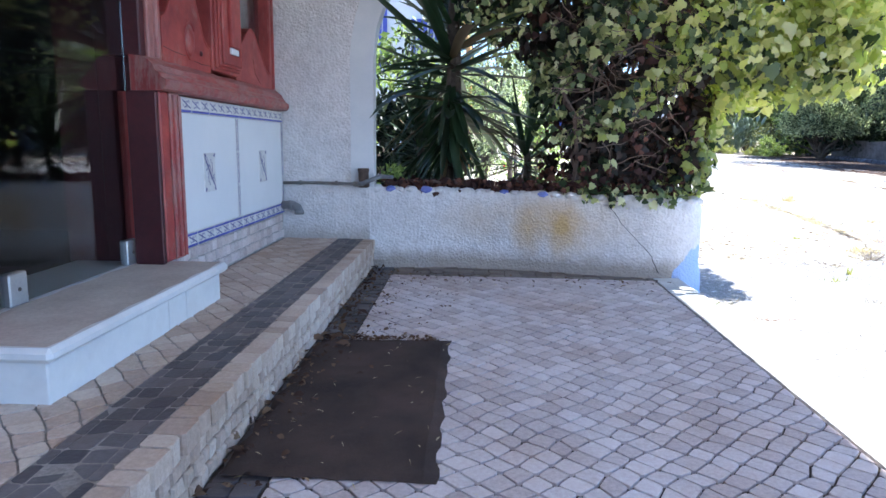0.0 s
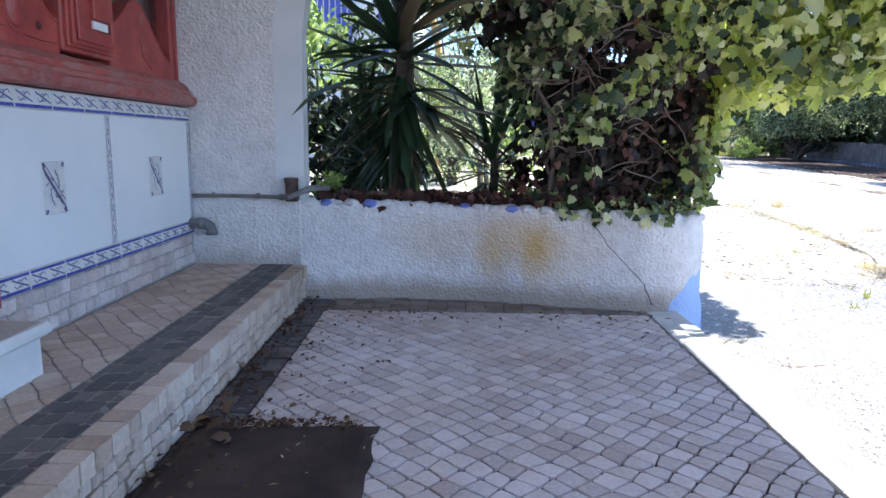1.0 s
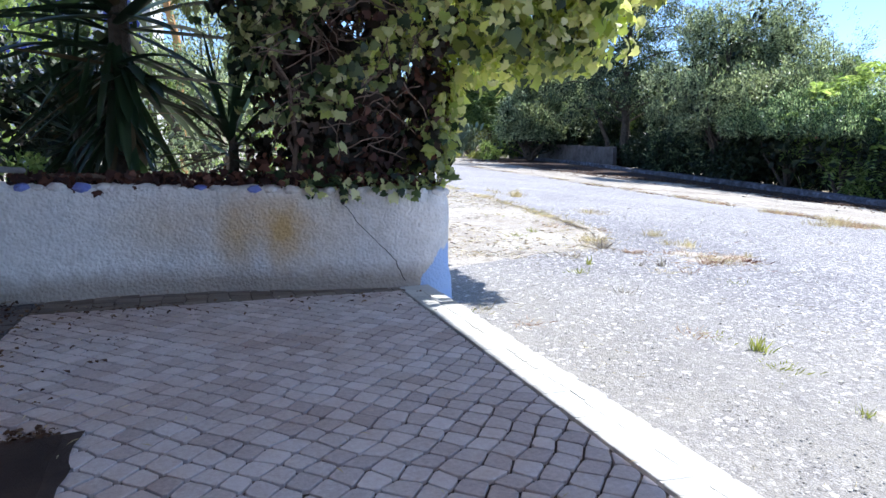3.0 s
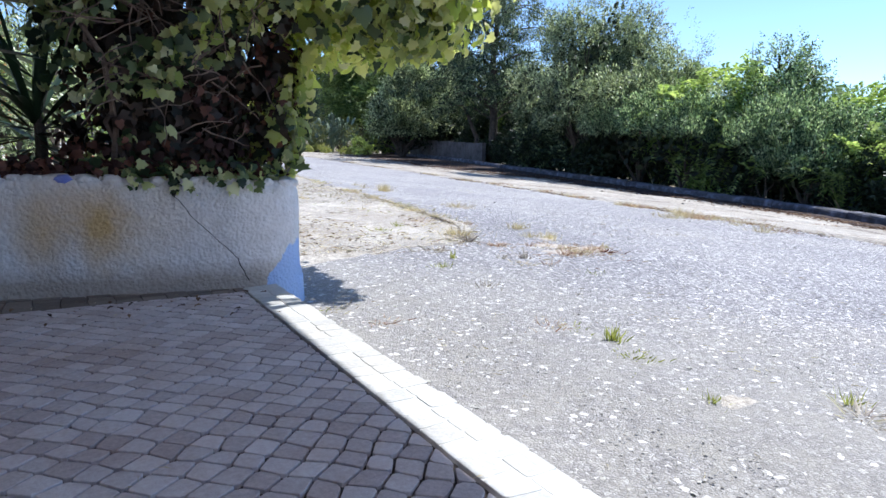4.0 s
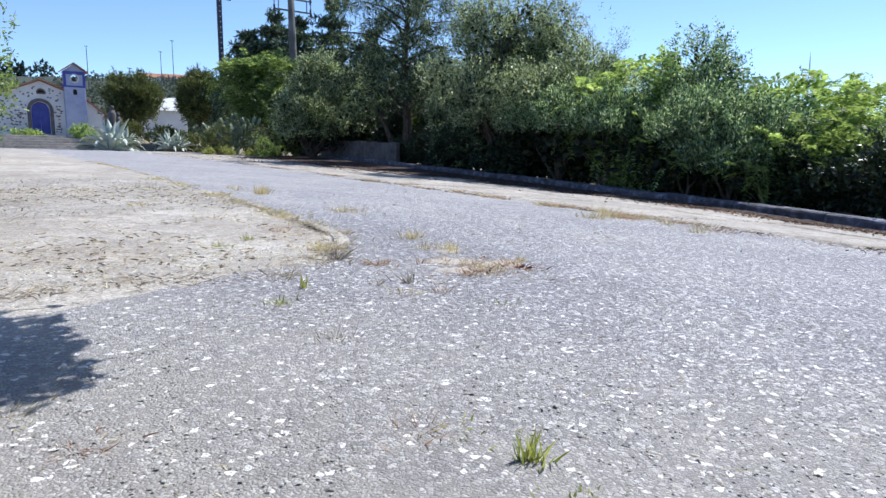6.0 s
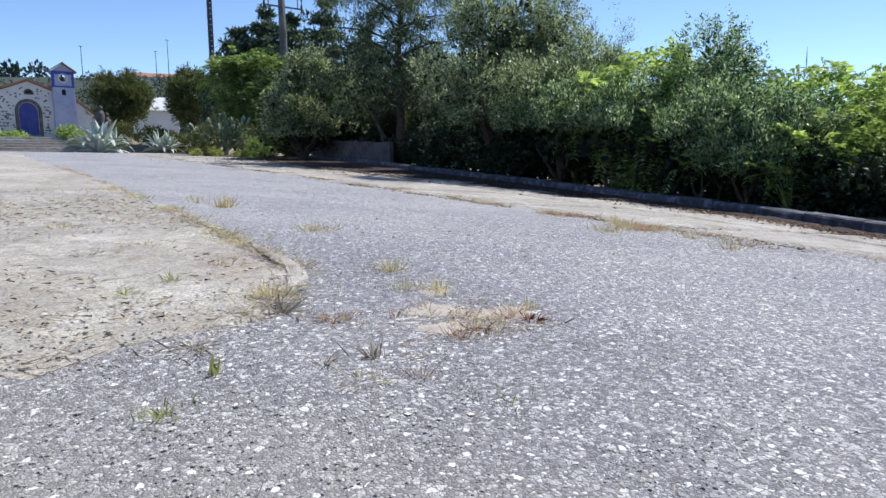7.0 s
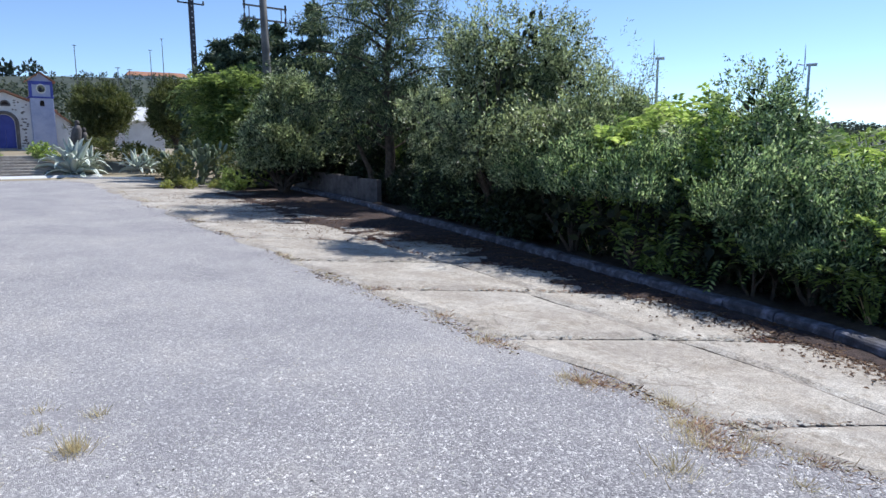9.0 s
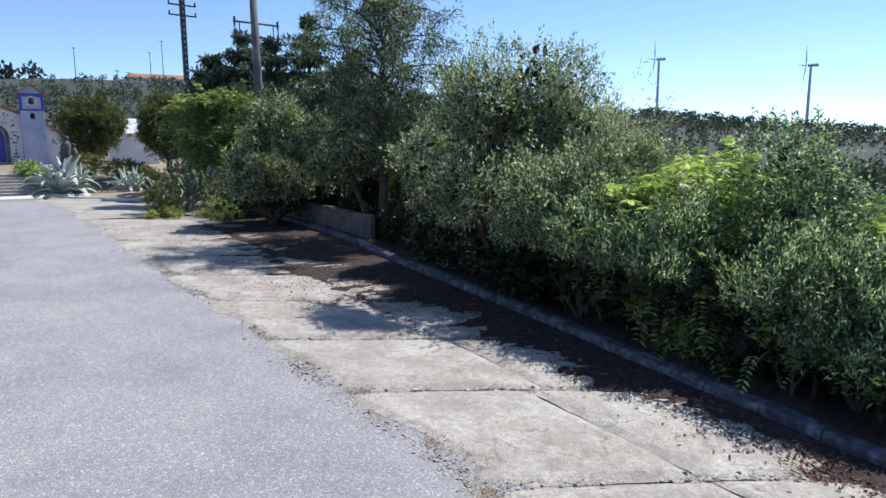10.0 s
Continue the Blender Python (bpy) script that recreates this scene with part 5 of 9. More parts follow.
        for k in range(16):
            a, q = 0.39 * k, 0.016 + 0.007 * (k % 4)
            strokes.append((q * math.cos(a), 0.6825 + 1.25 * q * math.sin(a), (q + 0.013) * math.cos(a + 0.25), 0.6825 + 1.25 * (q + 0.013) * math.sin(a + 0.25), 0.0026))
        for (a, b, c, d, w) in strokes:
            n = Vector((c - a, d - b)).normalized() * w
            g.add([(x, yc + a - n.y, b + n.x), (x, yc + a + n.y, b - n.x), (x, yc + c + n.y, d - n.x), (x, yc + c - n.y, d + n.x)], [[0, 1, 2, 3]])
        part("ornament", g, M_TILEINK, o, "grey-blue ornament")
    # stone plinth under the tiles
    part("plinth_core", G().box((-1.4, 2.585, 0.17), (-1.2265, 4.28, 0.354), 0.002), M_MORTAR, t)
    wall_stones("plinth_stone", t, 2.585, 4.275, -1.2265, 0.19, 0.353, 3, 0.06, M_WHITE_STONE, 15, 0.008)


build_tiles()


def build_planter():
    pl = thing("planter", (0.3, 4.4, 0), "white roughcast planter with rust stain, crack and blue patch", "planter")
    line = [(-0.66, 4.278), (-0.45, 4.30), (-0.17, 4.335), (0.13, 4.32), (0.43, 4.275), (0.75, 4.205), (1.03, 4.145), (1.2, 4.105), (1.36, 4.10), (1.46, 4.13), (1.525, 4.2), (1.565, 4.32), (1.595, 4.6), (1.59, 5.2)]
    # resample
    P = [Vector(p) for p in line]
    S = [0.0]
    for a, b in zip(P, P[1:]):
        S.append(S[-1] + (b - a).length)
    ss = np.linspace(0, S[-1], 150)
    px, py = np.interp(ss, S, [p.x for p in P]), np.interp(ss, S, [p.y for p in P])
    px, py = [np.convolve(np.pad(v, 3, "edge"), np.ones(7) / 7, "valid") for v in (px, py)]
    rd = random.Random(5)
    cols = []
    for i in range(len(ss)):
        k0, k1 = max(0, i - 1), min(len(ss) - 1, i + 1)
        t = Vector((px[k1] - px[k0], py[k1] - py[k0])).normalized()
        n = Vector((t.y, -t.x))
        x = px[i]
        top = 0.535 - 0.02 * max(0, x + 0.6) + 0.011 * abs(math.sin(ss[i] * 26)) + 0.008 * math.sin(ss[i] * 11 + 1) + rd.uniform(-0.003, 0.003)
        lo = gz1(px[i], py[i]) - 0.15
        col = []
        for o, z in [(0.03, lo), (0.022, 0.0), (0.006, 0.06), (0.0, 0.14), (-0.002, 0.22), (-0.002, 0.3), (-0.002, 0.38), (-0.006, 0.44), (-0.014, top - 0.03), (-0.03, top - 0.008), (-0.06, top), (-0.1, top - 0.012), (-0.12, top - 0.12)]:
            q = Vector((px[i], py[i])) + n * (o + 0.005 * math.sin(9 * z + 5 * ss[i]) + rd.uniform(-0.0015, 0.0015))
            col.append((q.x, q.y, z))
        cols.append(col)
    part("wall", G().grid(cols), M_PLANTER, pl, "", True)
    # left return under the pillar beside the raised step
    part("wall", G().box((-1.5, 4.276, 0.0), (-0.63, 4.5, 0.545), 0.01), M_CAST, pl)
    soil = G()
    rows = []
    for u in np.linspace(0, 1, 24):
        x = -0.66 + 2.0 * u
        y0 = float(np.interp(x, px[:100], py[:100])) + 0.07
        rows.append([(x, y0 + (5.4 - y0) * v, 0.50 - 0.02 * u + 0.03 * math.sin(9 * x + 7 * v) + 0.015 * rd.random()) for v in np.linspace(0, 1, 12)])
    part("soil", soil.grid(rows), M_SOIL, pl, "dark soil with litter")
    # knobbly stones bedded along the rim, some painted blue
    s = 0.06
    k = 0
    while s < S[-1] - 1.0:
        x, y = float(np.interp(s, ss, px)), float(np.interp(s, ss, py))
        r = rd.uniform(0.026, 0.045)
        z = 0.525 - 0.02 * max(0, x + 0.6)
        g = G().ball((x, y + 0.05 - 0.02 * rd.random(), z), (r * 1.1, r * 0.8, r * 0.62), 8, 6, 0.35, rd)
        part("rim_stone", g, M_BLUESTONE if k % 3 == 1 and x < 0.75 else M_PLANTER, pl, "blue painted rim stone" if k % 3 == 1 and x < 0.75 else "", True)
        s += rd.uniform(0.055, 0.11)
        k += 1
    # the crack: a narrow dark groove
    cr = [(0.925, 0.475), (0.935, 0.455), (0.93, 0.435), (0.955, 0.41), (0.98, 0.375), (1.005, 0.335), (1.045, 0.29), (1.085, 0.25), (1.12, 0.215), (1.16, 0.175), (1.195, 0.135), (1.205, 0.1), (1.225, 0.055), (1.25, 0.015)]
    def face(x, z):
        y = float(np.interp(x, px[:110], py[:110]))
        return (x + 0.22 * 0.0, y - (0.0045 if z > 0.1 else 0.012 + 0.1 * (0.1 - z)), z)
    g = G()
    v, f = [], []
    fine = []
    for (a, b), (c, d) in zip(cr, cr[1:]):
        for t in np.linspace(0, 1, 4)[:-1]:
            fine.append((a + (c - a) * t + rd.uniform(-0.003, 0.003), b + (d - b) * t))
    for i, (x, z) in enumerate(fine):
        w = 0.010 if z > 0.44 else rd.uniform(0.0014, 0.003)
        v += [face(x - w, z), face(x + w, z)]
        if i:
            f.append([2 * i - 2, 2 * i - 1, 2 * i + 1, 2 * i])
    part("crack", g.add(v, f), M_CRACK, pl, "dark crack in the render")
    g = G().ball((0.935, 4.165, 0.455), (0.012, 0.012, 0.026), 8, 6, 0.3, rd)
    part("crack_hole", g, M_CRACK, pl)


build_planter()


def build_pipes():
    p = thing("water_pipe", (-0.95, 4.26, 0.56), "thin weathered pipe clipped to the white wall", "pipe")
    part("pipe", G().tube([(-1.228, 4.262, 0.556), (-1.0, 4.262, 0.560), (-0.80, 4.255, 0.557), (-0.71, 4.222, 0.557)], 0.0105, 10), M_PIPE, p)
    part("elbow", G().tube([(-1.225, 4.262, 0.556), (-1.236, 4.266, 0.545), (-1.238, 4.272, 0.52)], 0.012, 10), M_PIPE, p)
    part("branch", G().tube([(-0.72, 4.225, 0.557), (-0.68, 4.205, 0.561), (-0.63, 4.21, 0.582), (-0.57, 4.245, 0.608), (-0.5, 4.36, 0.60)], 0.0145, 10), M_PVC, p, "pale grey plastic branch pipe")
    part("coupling", G().tube([(-0.735, 4.233, 0.557), (-0.70, 4.213, 0.558)], 0.017, 10), M_PIPE, p)
    for x in (-1.1, -0.86):
        part("clip", G().box((x - 0.008, 4.258, 0.545), (x + 0.008, 4.279, 0.575), 0.002), M_PIPE, p)
    c = thing("pipe_stub", (-0.69, 4.245, 0.54), "short rusty brown pipe stub at the pillar's foot", "pipe")
    part("stub", G().tube([(-0.672, 4.24, 0.566), (-0.675, 4.242, 0.652)], 0.034, 14), M_RUST, c)
    part("rim", G().tube([(-0.675, 4.242, 0.640), (-0.675, 4.242, 0.660)], 0.038, 14), M_RUST, c)
    part("foot", G().box((-0.705, 4.215, 0.535), (-0.640, 4.279, 0.568), 0.006), M_RUST, c)
    d = thing("drain_pipe", (-1.2, 4.2, 0.4), "grey plastic drain elbow coming out of the tiled wall", "pipe")
    part("elbow", G().tube([(-1.26, 4.225, 0.412), (-1.18, 4.224, 0.413), (-1.135, 4.223, 0.410), (-1.11, 4.222, 0.396), (-1.102, 4.222, 0.372), (-1.102, 4.222, 0.355)], [0.027, 0.027, 0.028, 0.029, 0.028, 0.028], 14), M_PVC, d, "", True)
    part("collar", G().tube([(-1.172, 4.224, 0.413), (-1.142, 4.223, 0.411)], 0.032, 14), M_PVC, d, "", True)
    part("collar", G().tube([(-1.102, 4.222, 0.378), (-1.102, 4.222, 0.352)], 0.032, 14), M_PVC, d, "", True)
    w = thing("old_root", (-0.45, 4.48, 0.56), "weathered brown root lying on the planter soil", "branch")
    part("branch", G().tube([(-0.5, 4.44, 0.555), (-0.4, 4.42, 0.568), (-0.32, 4.43, 0.562), (-0.22, 4.41, 0.566), (-0.12, 4.43, 0.55)], [0.012, 0.018, 0.016, 0.018, 0.008], 8), M_STEM, w, "", True)


build_pipes()


def build_mat():
    m = thing("door_mat", (-0.3, 2.05, 0), "dark brown coir door mat, worn and littered", "mat")
    rd = random.Random(6)
    rows = []
    for v in np.linspace(0, 1, 30):
        row = []
        for u in np.linspace(0, 1, 18):
            e = min(u, 1 - u, v, 1 - v)
            x = -0.598 + 0.552 * u + (0.006 * math.sin(40 * v) if u in (0, 1) else 0) + (0.004 * rd.uniform(-1, 1))
            y = 1.475 + 1.15 * v + 0.004 * rd.uniform(-1, 1) + (0.01 * u if v > 0.9 else 0)
            row.append((x, y, 0.0025 + (0.013 if e > 0.001 else 0) + 0.002 * rd.random() + 0.003 * math.sin(5 * x + 3 * y)))
        rows.append(row)
    part("mat_surface", G().grid(rows), M_MAT, m)
    return m


build_mat()


def build_litter():
    """Dead leaves, straw and crumbs along the step and on the mat."""
    n = 95
    y = 1.0 + 3.3 * rng.random(n) ** 0.8
    x = -0.60 + np.abs(rng.normal(size=n)) * np.interp(y, [1, 2.6, 2.9, 3.4, 4.3], [0.03, 0.06, 0.05, 0.035, 0.03])
    onmat = (y < 2.63)
    pos = np.stack([x, y, np.where(onmat, 0.02, 0.004) + 0.008 * rng.random(n)], -1)
    d = rng.normal(size=(n, 3)) * (1, 1, 0.35)
    s = thing("leaf_litter", (-0.55, 2.8, 0), "dead brown leaves gathered along the step", "litter", "", "stuff")
    leaves("leaf_litter", pos, d, rng.uniform(0.02, 0.055, n), rng.uniform(0.012, 0.03, n), M_DRYLEAF, s, CURL, np.tile((0, 0, 1.0), (n, 1)) + 0.4 * rng.normal(size=(n, 3)))
    # larger curled leaves before the mat
    m = 10
    pos = np.stack([-0.575 + 0.07 * rng.random(m), 2.5 + 0.55 * rng.random(m), 0.01 + 0.02 * rng.random(m)], -1)
    leaves("large_leaf", pos, rng.normal(size=(m, 3)) * (1, 1, 0.3), rng.uniform(0.05, 0.085, m), rng.uniform(0.03, 0.045, m), M_DRYLEAF, s, CURL, np.tile((0, 0, 1.0), (m, 1)) + 0.3 * rng.normal(size=(m, 3)))
    # straw and crumbs over mat and paving
    n = 420
    x, y = rng.uniform(-0.6, 1.2, n), rng.uniform(0.9, 4.1, n)
    k = rng.random(n) < np.where(x < -0.05, 0.9, 0.25) + 0.5 * (y > 3.6)
    x, y = x[k], y[k]
    z = np.where((x < -0.05) & (y < 2.62) & (y > 1.48), 0.021, 0.004)
    a = rng.uniform(0, 6.28, len(x))
    leaves("straw", np.stack([x, y, z], -1), np.stack([np.cos(a), np.sin(a), 0.05 + 0 * a], -1), rng.uniform(0.008, 0.05, len(x)), rng.uniform(0.002, 0.006, len(x)), M_DRYGRASS, s, LANCE, np.tile((0, 0, 1.0), (len(x), 1)))
    n = 70
    x = rng.uniform(-0.4, 1.25, n)
    y = 4.02 - 0.06 * x - np.abs(rng.normal(size=n)) * 0.16
    a = rng.uniform(0, 6.28, n)
    leaves("brown_crumbs", np.stack([x, y, 0.006 + 0 * x], -1), np.stack([np.cos(a), np.sin(a), 0.1 + 0 * a], -1), rng.uniform(0.012, 0.04, n), rng.uniform(0.008, 0.02, n), M_DRYLEAF, s, CURL, np.tile((0, 0, 1.0), (n, 1)))


build_litter()

# ---- planter plants ----
def build_ivy():
    iv = thing("ivy", (1.0, 4.5, 0.5), "thick ivy with yellow-green and withered leaves spilling over the planter", "ivy")
    # the last three masses are unseen, hung there to shade the ground
    blobs = [(0.98, 4.52, 0.78, 0.50, 0.34, 0.34), (1.02, 4.50, 1.15, 0.60, 0.38, 0.42), (0.82, 4.52, 1.55, 0.62, 0.42, 0.42), (1.25, 4.42, 1.5, 0.6, 0.46, 0.42),
             (0.55, 4.6, 1.95, 0.75, 0.45, 0.4), (1.25, 4.5, 1.95, 0.7, 0.45, 0.36), (1.8, 4.3, 1.45, 0.5, 0.48, 0.34), (2.2, 4.25, 1.48, 0.44, 0.48, 0.32), (2.35, 4.3, 1.75, 0.3, 0.4, 0.2),
             (1.46, 4.42, 0.72, 0.15, 0.24, 0.24), (1.42, 4.5, 1.05, 0.27, 0.27, 0.36), (2.75, 4.5, 1.95, 0.35, 0.35, 0.2), (3.22, 4.92, 1.86, 0.2, 0.62, 0.15), (2.05, 4.12, 2.05, 0.35, 0.2, 0.13)]
    B = np.array(blobs)
    rd = random.Random(9)
    # old stems up the post, and a tangle of bare runners in the hollows
    g = G()
    for k in range(26):
        x, y = rd.uniform(0.7, 1.3), rd.uniform(4.35, 4.65)
        pts = [(x, y, 0.48)]
        for i in range(6):
            x += rd.uniform(-0.16, 0.16)
            y += rd.uniform(-0.08, 0.05)
            pts.append((x, max(4.2, y), 0.48 + (i + 1) * rd.uniform(0.2, 0.28)))
        g.tube(pts, [0.016, 0.014, 0.012, 0.01, 0.008, 0.006, 0.004], 5)
    for k in range(190):
        c = B[rd.choice((0, 1, 1, 1, 2, 2, 3, 3, 4))]
        a = rd.uniform(0, 6.28)
        q = rd.uniform(0.2, 0.8)
        p = Vector((c[0] + q * c[3] * math.cos(a), c[1] - rd.uniform(0.72, 0.94) * c[4] * math.sqrt(1 - q * q * 0.8), c[2] + q * c[5] * math.sin(a)))
        pts = [p]
        d = Vector((rd.uniform(-1, 1), rd.uniform(-0.15, 0.15), rd.uniform(-0.5, 0.3))).normalized()
        for i in range(5):
            d = (d + Vector((rd.uniform(-0.5, 0.5), rd.uniform(-0.25, 0.25), rd.uniform(-0.5, 0.35)))).normalized()
            pts.append(pts[-1] + d * 0.055)
        if max(v.x for v in pts) < 1.42 and min(v.z for v in pts) > 0.55 and min(v.x for v in pts) > 0.45:
            g.tube(pts, [0.0045, 0.004, 0.0035, 0.003, 0.0026, 0.002], 4)
    tagged(part("stem_tangle", g, M_STEM, iv, "tangled brown stems"), "", "", "", "stuff")

    def shell(n, lo, hi, seed, sel, gap):
        w = B[:, 3] * B[:, 5] * sel
        pick = rng.choice(len(B), n, p=w / w.sum())
        u = unit(rng.normal(size=(n, 3)) - np.array((0, 0.25, 0)))
        rad = rng.uniform(lo, hi, (n, 1))
        p = B[pick, :3] + u * B[pick, 3:] * rad * (1 + 0.13 * wave(B[pick, :3] + u, 3.5, seed)[:, None] + 0.05 * wave(B[pick, :3] + u, 9.0, seed + 1)[:, None])
        low = (p[:, 0] < 1.16) & (p[:, 2] < 1.5) & (p[:, 2] > 0.6)
        keep = wave(p, 5.5, 5) + 0.35 * wave(p, 13.0, 6) > np.where(low, gap + 0.5, gap)
        # drop what lies inside another ellipsoid
        for i, b in enumerate(B):
            q = (p - b[:3]) / b[3:]
            keep &= ((q * q).sum(-1) > 0.5) | (pick == i)
        keep &= (p[:, 2] > 0.42) & ((p[:, 0] > 0.42) | (p[:, 2] > 1.35)) & (p[:, 1] > 3.78)
        # the underside of the overhang
        keep &= ~((p[:, 0] > 1.7) & (p[:, 2] < 0.72 + 0.46 * np.clip(p[:, 0] - 1.5, 0, 0.9)))
        keep &= ~((p[:, 0] > 2.55) & (p[:, 2] < 1.72))
        return p[keep], u[keep]

    def drape(name, p, u, size, mat_, label=""):
        n = len(p)
        down = np.array((0, -0.15, -1.0)) + 0.55 * rng.normal(size=(n, 3))
        out = unit(u + np.array((0.1, -0.35, 0.25)) + 0.75 * rng.normal(size=(n, 3)))
        d = down - (down * out).sum(-1, keepdims=True) * out
        s = size * rng.uniform(0.5, 1.0, n) * np.where(rng.random(n) < 0.16, 1.55, 1.1)
        leaves(name, p, d, s, s * rng.uniform(0.85, 1.05, n), mat_, iv, IVY_LEAF, out, label)

    ones = np.ones(len(B))
    # thicker leaves on these unseen masses, to deepen the shade they cast
    ones[11:] = 2.4
    p, u = shell(18500, 0.88, 1.1, 3, ones, -0.12)
    # yellow-green leaves, paler towards +x: the sunlit side put into leaf colour
    young = 0.8 * (p[:, 0] - 0.98) + 0.5 * wave(p, 3.0, 14) + 0.35 * rng.normal(size=len(p)) > 0.32
    drape("leaves", p[~young], u[~young], 0.058, M_IVY)
    drape("young_leaves", p[young], u[young], 0.064, M_IVYPALE, "yellow-green leaves, coloured paler on the sunlit side")
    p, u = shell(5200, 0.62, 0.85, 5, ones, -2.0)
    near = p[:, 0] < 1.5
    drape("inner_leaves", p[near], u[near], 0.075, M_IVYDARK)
    drape("inner_leaves", p[~near][::2], u[~near][::2], 0.09, M_IVYPALE)
    drape("inner_leaves", p[~near][1::2], u[~near][1::2], 0.1, M_IVY)
    p, u = shell(2200, 0.25, 0.7, 15, np.array([0, 0, 0, 0.3, 0, 0.4, 1, 1, 0.6, 0, 0, 1, 1, 1.0]), -2.0)
    drape("inner_leaves", p, u, 0.1, M_IVYPALE)
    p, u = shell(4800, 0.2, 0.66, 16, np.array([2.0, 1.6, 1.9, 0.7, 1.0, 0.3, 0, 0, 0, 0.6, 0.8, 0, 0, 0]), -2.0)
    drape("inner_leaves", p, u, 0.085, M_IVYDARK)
    p, u = shell(4200, 0.78, 1.0, 7, np.array([1.8, 1.6, 1.0, 0.8, 0.2, 0.2, 0, 0, 0, 0.6, 0.5, 0, 0, 0]), -2.0)
    k = (wave(p, 5.5, 5) + 0.35 * wave(p, 13.0, 6) < -0.1) & (rng.random(len(p)) < 0.4) | (wave(p, 4.0, 12) > 1.0) | (p[:, 2] < 0.68)
    drape("withered_leaves", p[k], u[k], 0.05, M_IVYDEAD, "withered red-brown leaves")
    # creepers along the rim, left of the mass
    n = 900
    x = rng.uniform(-0.56, 1.35, n)
    y = np.interp(x, [-0.7, 0.1, 0.43, 1.03, 1.35], [4.33, 4.36, 4.33, 4.19, 4.2]) + rng.uniform(0, 0.12, n)
    q = np.stack([x, y, 0.50 + 0.09 * rng.random(n)], -1)
    drape("rim_leaves", q, np.tile((0, -0.6, 0.6), (n, 1)), 0.044, M_IVYDEAD)
    n = 170
    x = rng.uniform(0.75, 1.44, n)
    q = np.stack([x, np.interp(x, [0.75, 1.2, 1.35, 1.44], [4.2, 4.1, 4.12, 4.3]) + rng.uniform(-0.03, 0.1, n), 0.46 + 0.13 * rng.random(n)], -1)
    drape("rim_leaves", q, np.tile((0.1, -0.7, 0.4), (n, 1)), 0.05, M_IVY)


build_ivy()


def sword(parent, base, way, length, width, droop, mat_, n=7):
    """One long stiff leaf, folded along its middle, that arches over."""
    p, d = Vector(base), Vector(way).normalized()
    s = d.cross(Vector((0, 0, 1)))
    s = s.normalized() if s.length > 0.1 else Vector((1, 0, 0))
    v, f = [], []
    for i in range(n + 1):
        t = i / n
        w = width * (0.6 + 1.2 * t) * (1 - t) ** 0.55 if t > 0.05 else width * 0.55
        w = max(w, 0.001)
        up = s.cross(d).normalized()
        v += [p - s * w + up * w * 0.35, p - up * w * 0.1, p + s * w + up * w * 0.35]
        p = p + d * (length / n)
        d = (d + Vector((0, 0, -droop * (0.3 + t)))).normalized()
    for i in range(n):
        a = 3 * i
        f += [[a, a + 1, a + 4, a + 3], [a + 1, a + 2, a + 5, a + 4]]
    return part("leaf", G().add(v, f), mat_, parent, "", True)


def yucca(at, height, count, length, seed, label, width=0.022, trunk=0.045):
    y = thing("yucca", at, label, "yucca plant", "yuccas in the planter")
    rd = random.Random(seed)
    pts = [(at[0] + 0.02 * math.sin(3 * t), at[1] + 0.015 * math.cos(4 * t), at[2] + height * t) for t in np.linspace(-0.03, 1, 7)]
    part("trunk", G().tube(pts, [trunk * 1.2, trunk, trunk * 0.95, trunk * 0.9, trunk * 0.85, trunk * 0.8, trunk * 0.5], 9), M_BARK, y)
    for k in range(count):
        t = rd.random() ** 0.75
        a = rd.uniform(0, 2 * math.pi)
        el = radians(-62 + 135 * t + rd.uniform(-26, 26))
        z = at[2] + height * (0.22 + 0.78 * t)
        fit = min(1.0, 0.25 + 1.1 * (z - at[2]) / max(0.3, length)) if math.sin(a) < 0.2 else 1.0
        if at[1] + length * math.cos(el) * math.sin(a) < 4.36 and z + length * math.sin(el) < 0.85:
            fit *= 0.5
        if at[0] + length * math.cos(el) * math.cos(a) < -0.6:
            fit *= 0.62
        sword(y, (at[0] + 0.03 * math.cos(a), at[1] + 0.03 * math.sin(a), z), (math.cos(a) * math.cos(el), math.sin(a) * math.cos(el), math.sin(el)),
              length * fit * rd.uniform(0.65, 1.1), width * rd.uniform(0.75, 1.15), rd.choice((0.0, 0.03, 0.07, 0.15)) * rd.uniform(0.7, 1.3), M_YUCCA if rd.random() > 0.08 else M_YUCCADRY)
    return y


tall = yucca((-0.12, 4.72, 0.50), 1.35, 135, 0.95, 3, "tall dark green yucca with sword leaves in the planter", 0.04, 0.06)
rd = random.Random(41)
for k in range(30):
    a, el = rd.uniform(3.1, 6.3), radians(rd.uniform(-86, -35))
    z = rd.uniform(0.72, 1.25)
    sword(tall, (-0.12 + 0.05 * math.cos(a), 4.72 + 0.05 * math.sin(a), z), (math.cos(a) * math.cos(el), math.sin(a) * math.cos(el), math.sin(el)), (z - 0.5) * rd.uniform(0.5, 1.05), rd.uniform(0.02, 0.038), rd.uniform(0.0, 0.04), M_YUCCADRY if k % 5 == 0 else M_YUCCA)
yucca((0.42, 4.70, 0.48), 0.34, 60, 0.62, 8, "small young yucca with arching leaves beside the tall one", 0.02, 0.03)
yucca((-0.36, 4.85, 0.50), 0.4, 60, 0.6, 13, "low dark yucca shoot with drooping leaves", 0.018, 0.03)


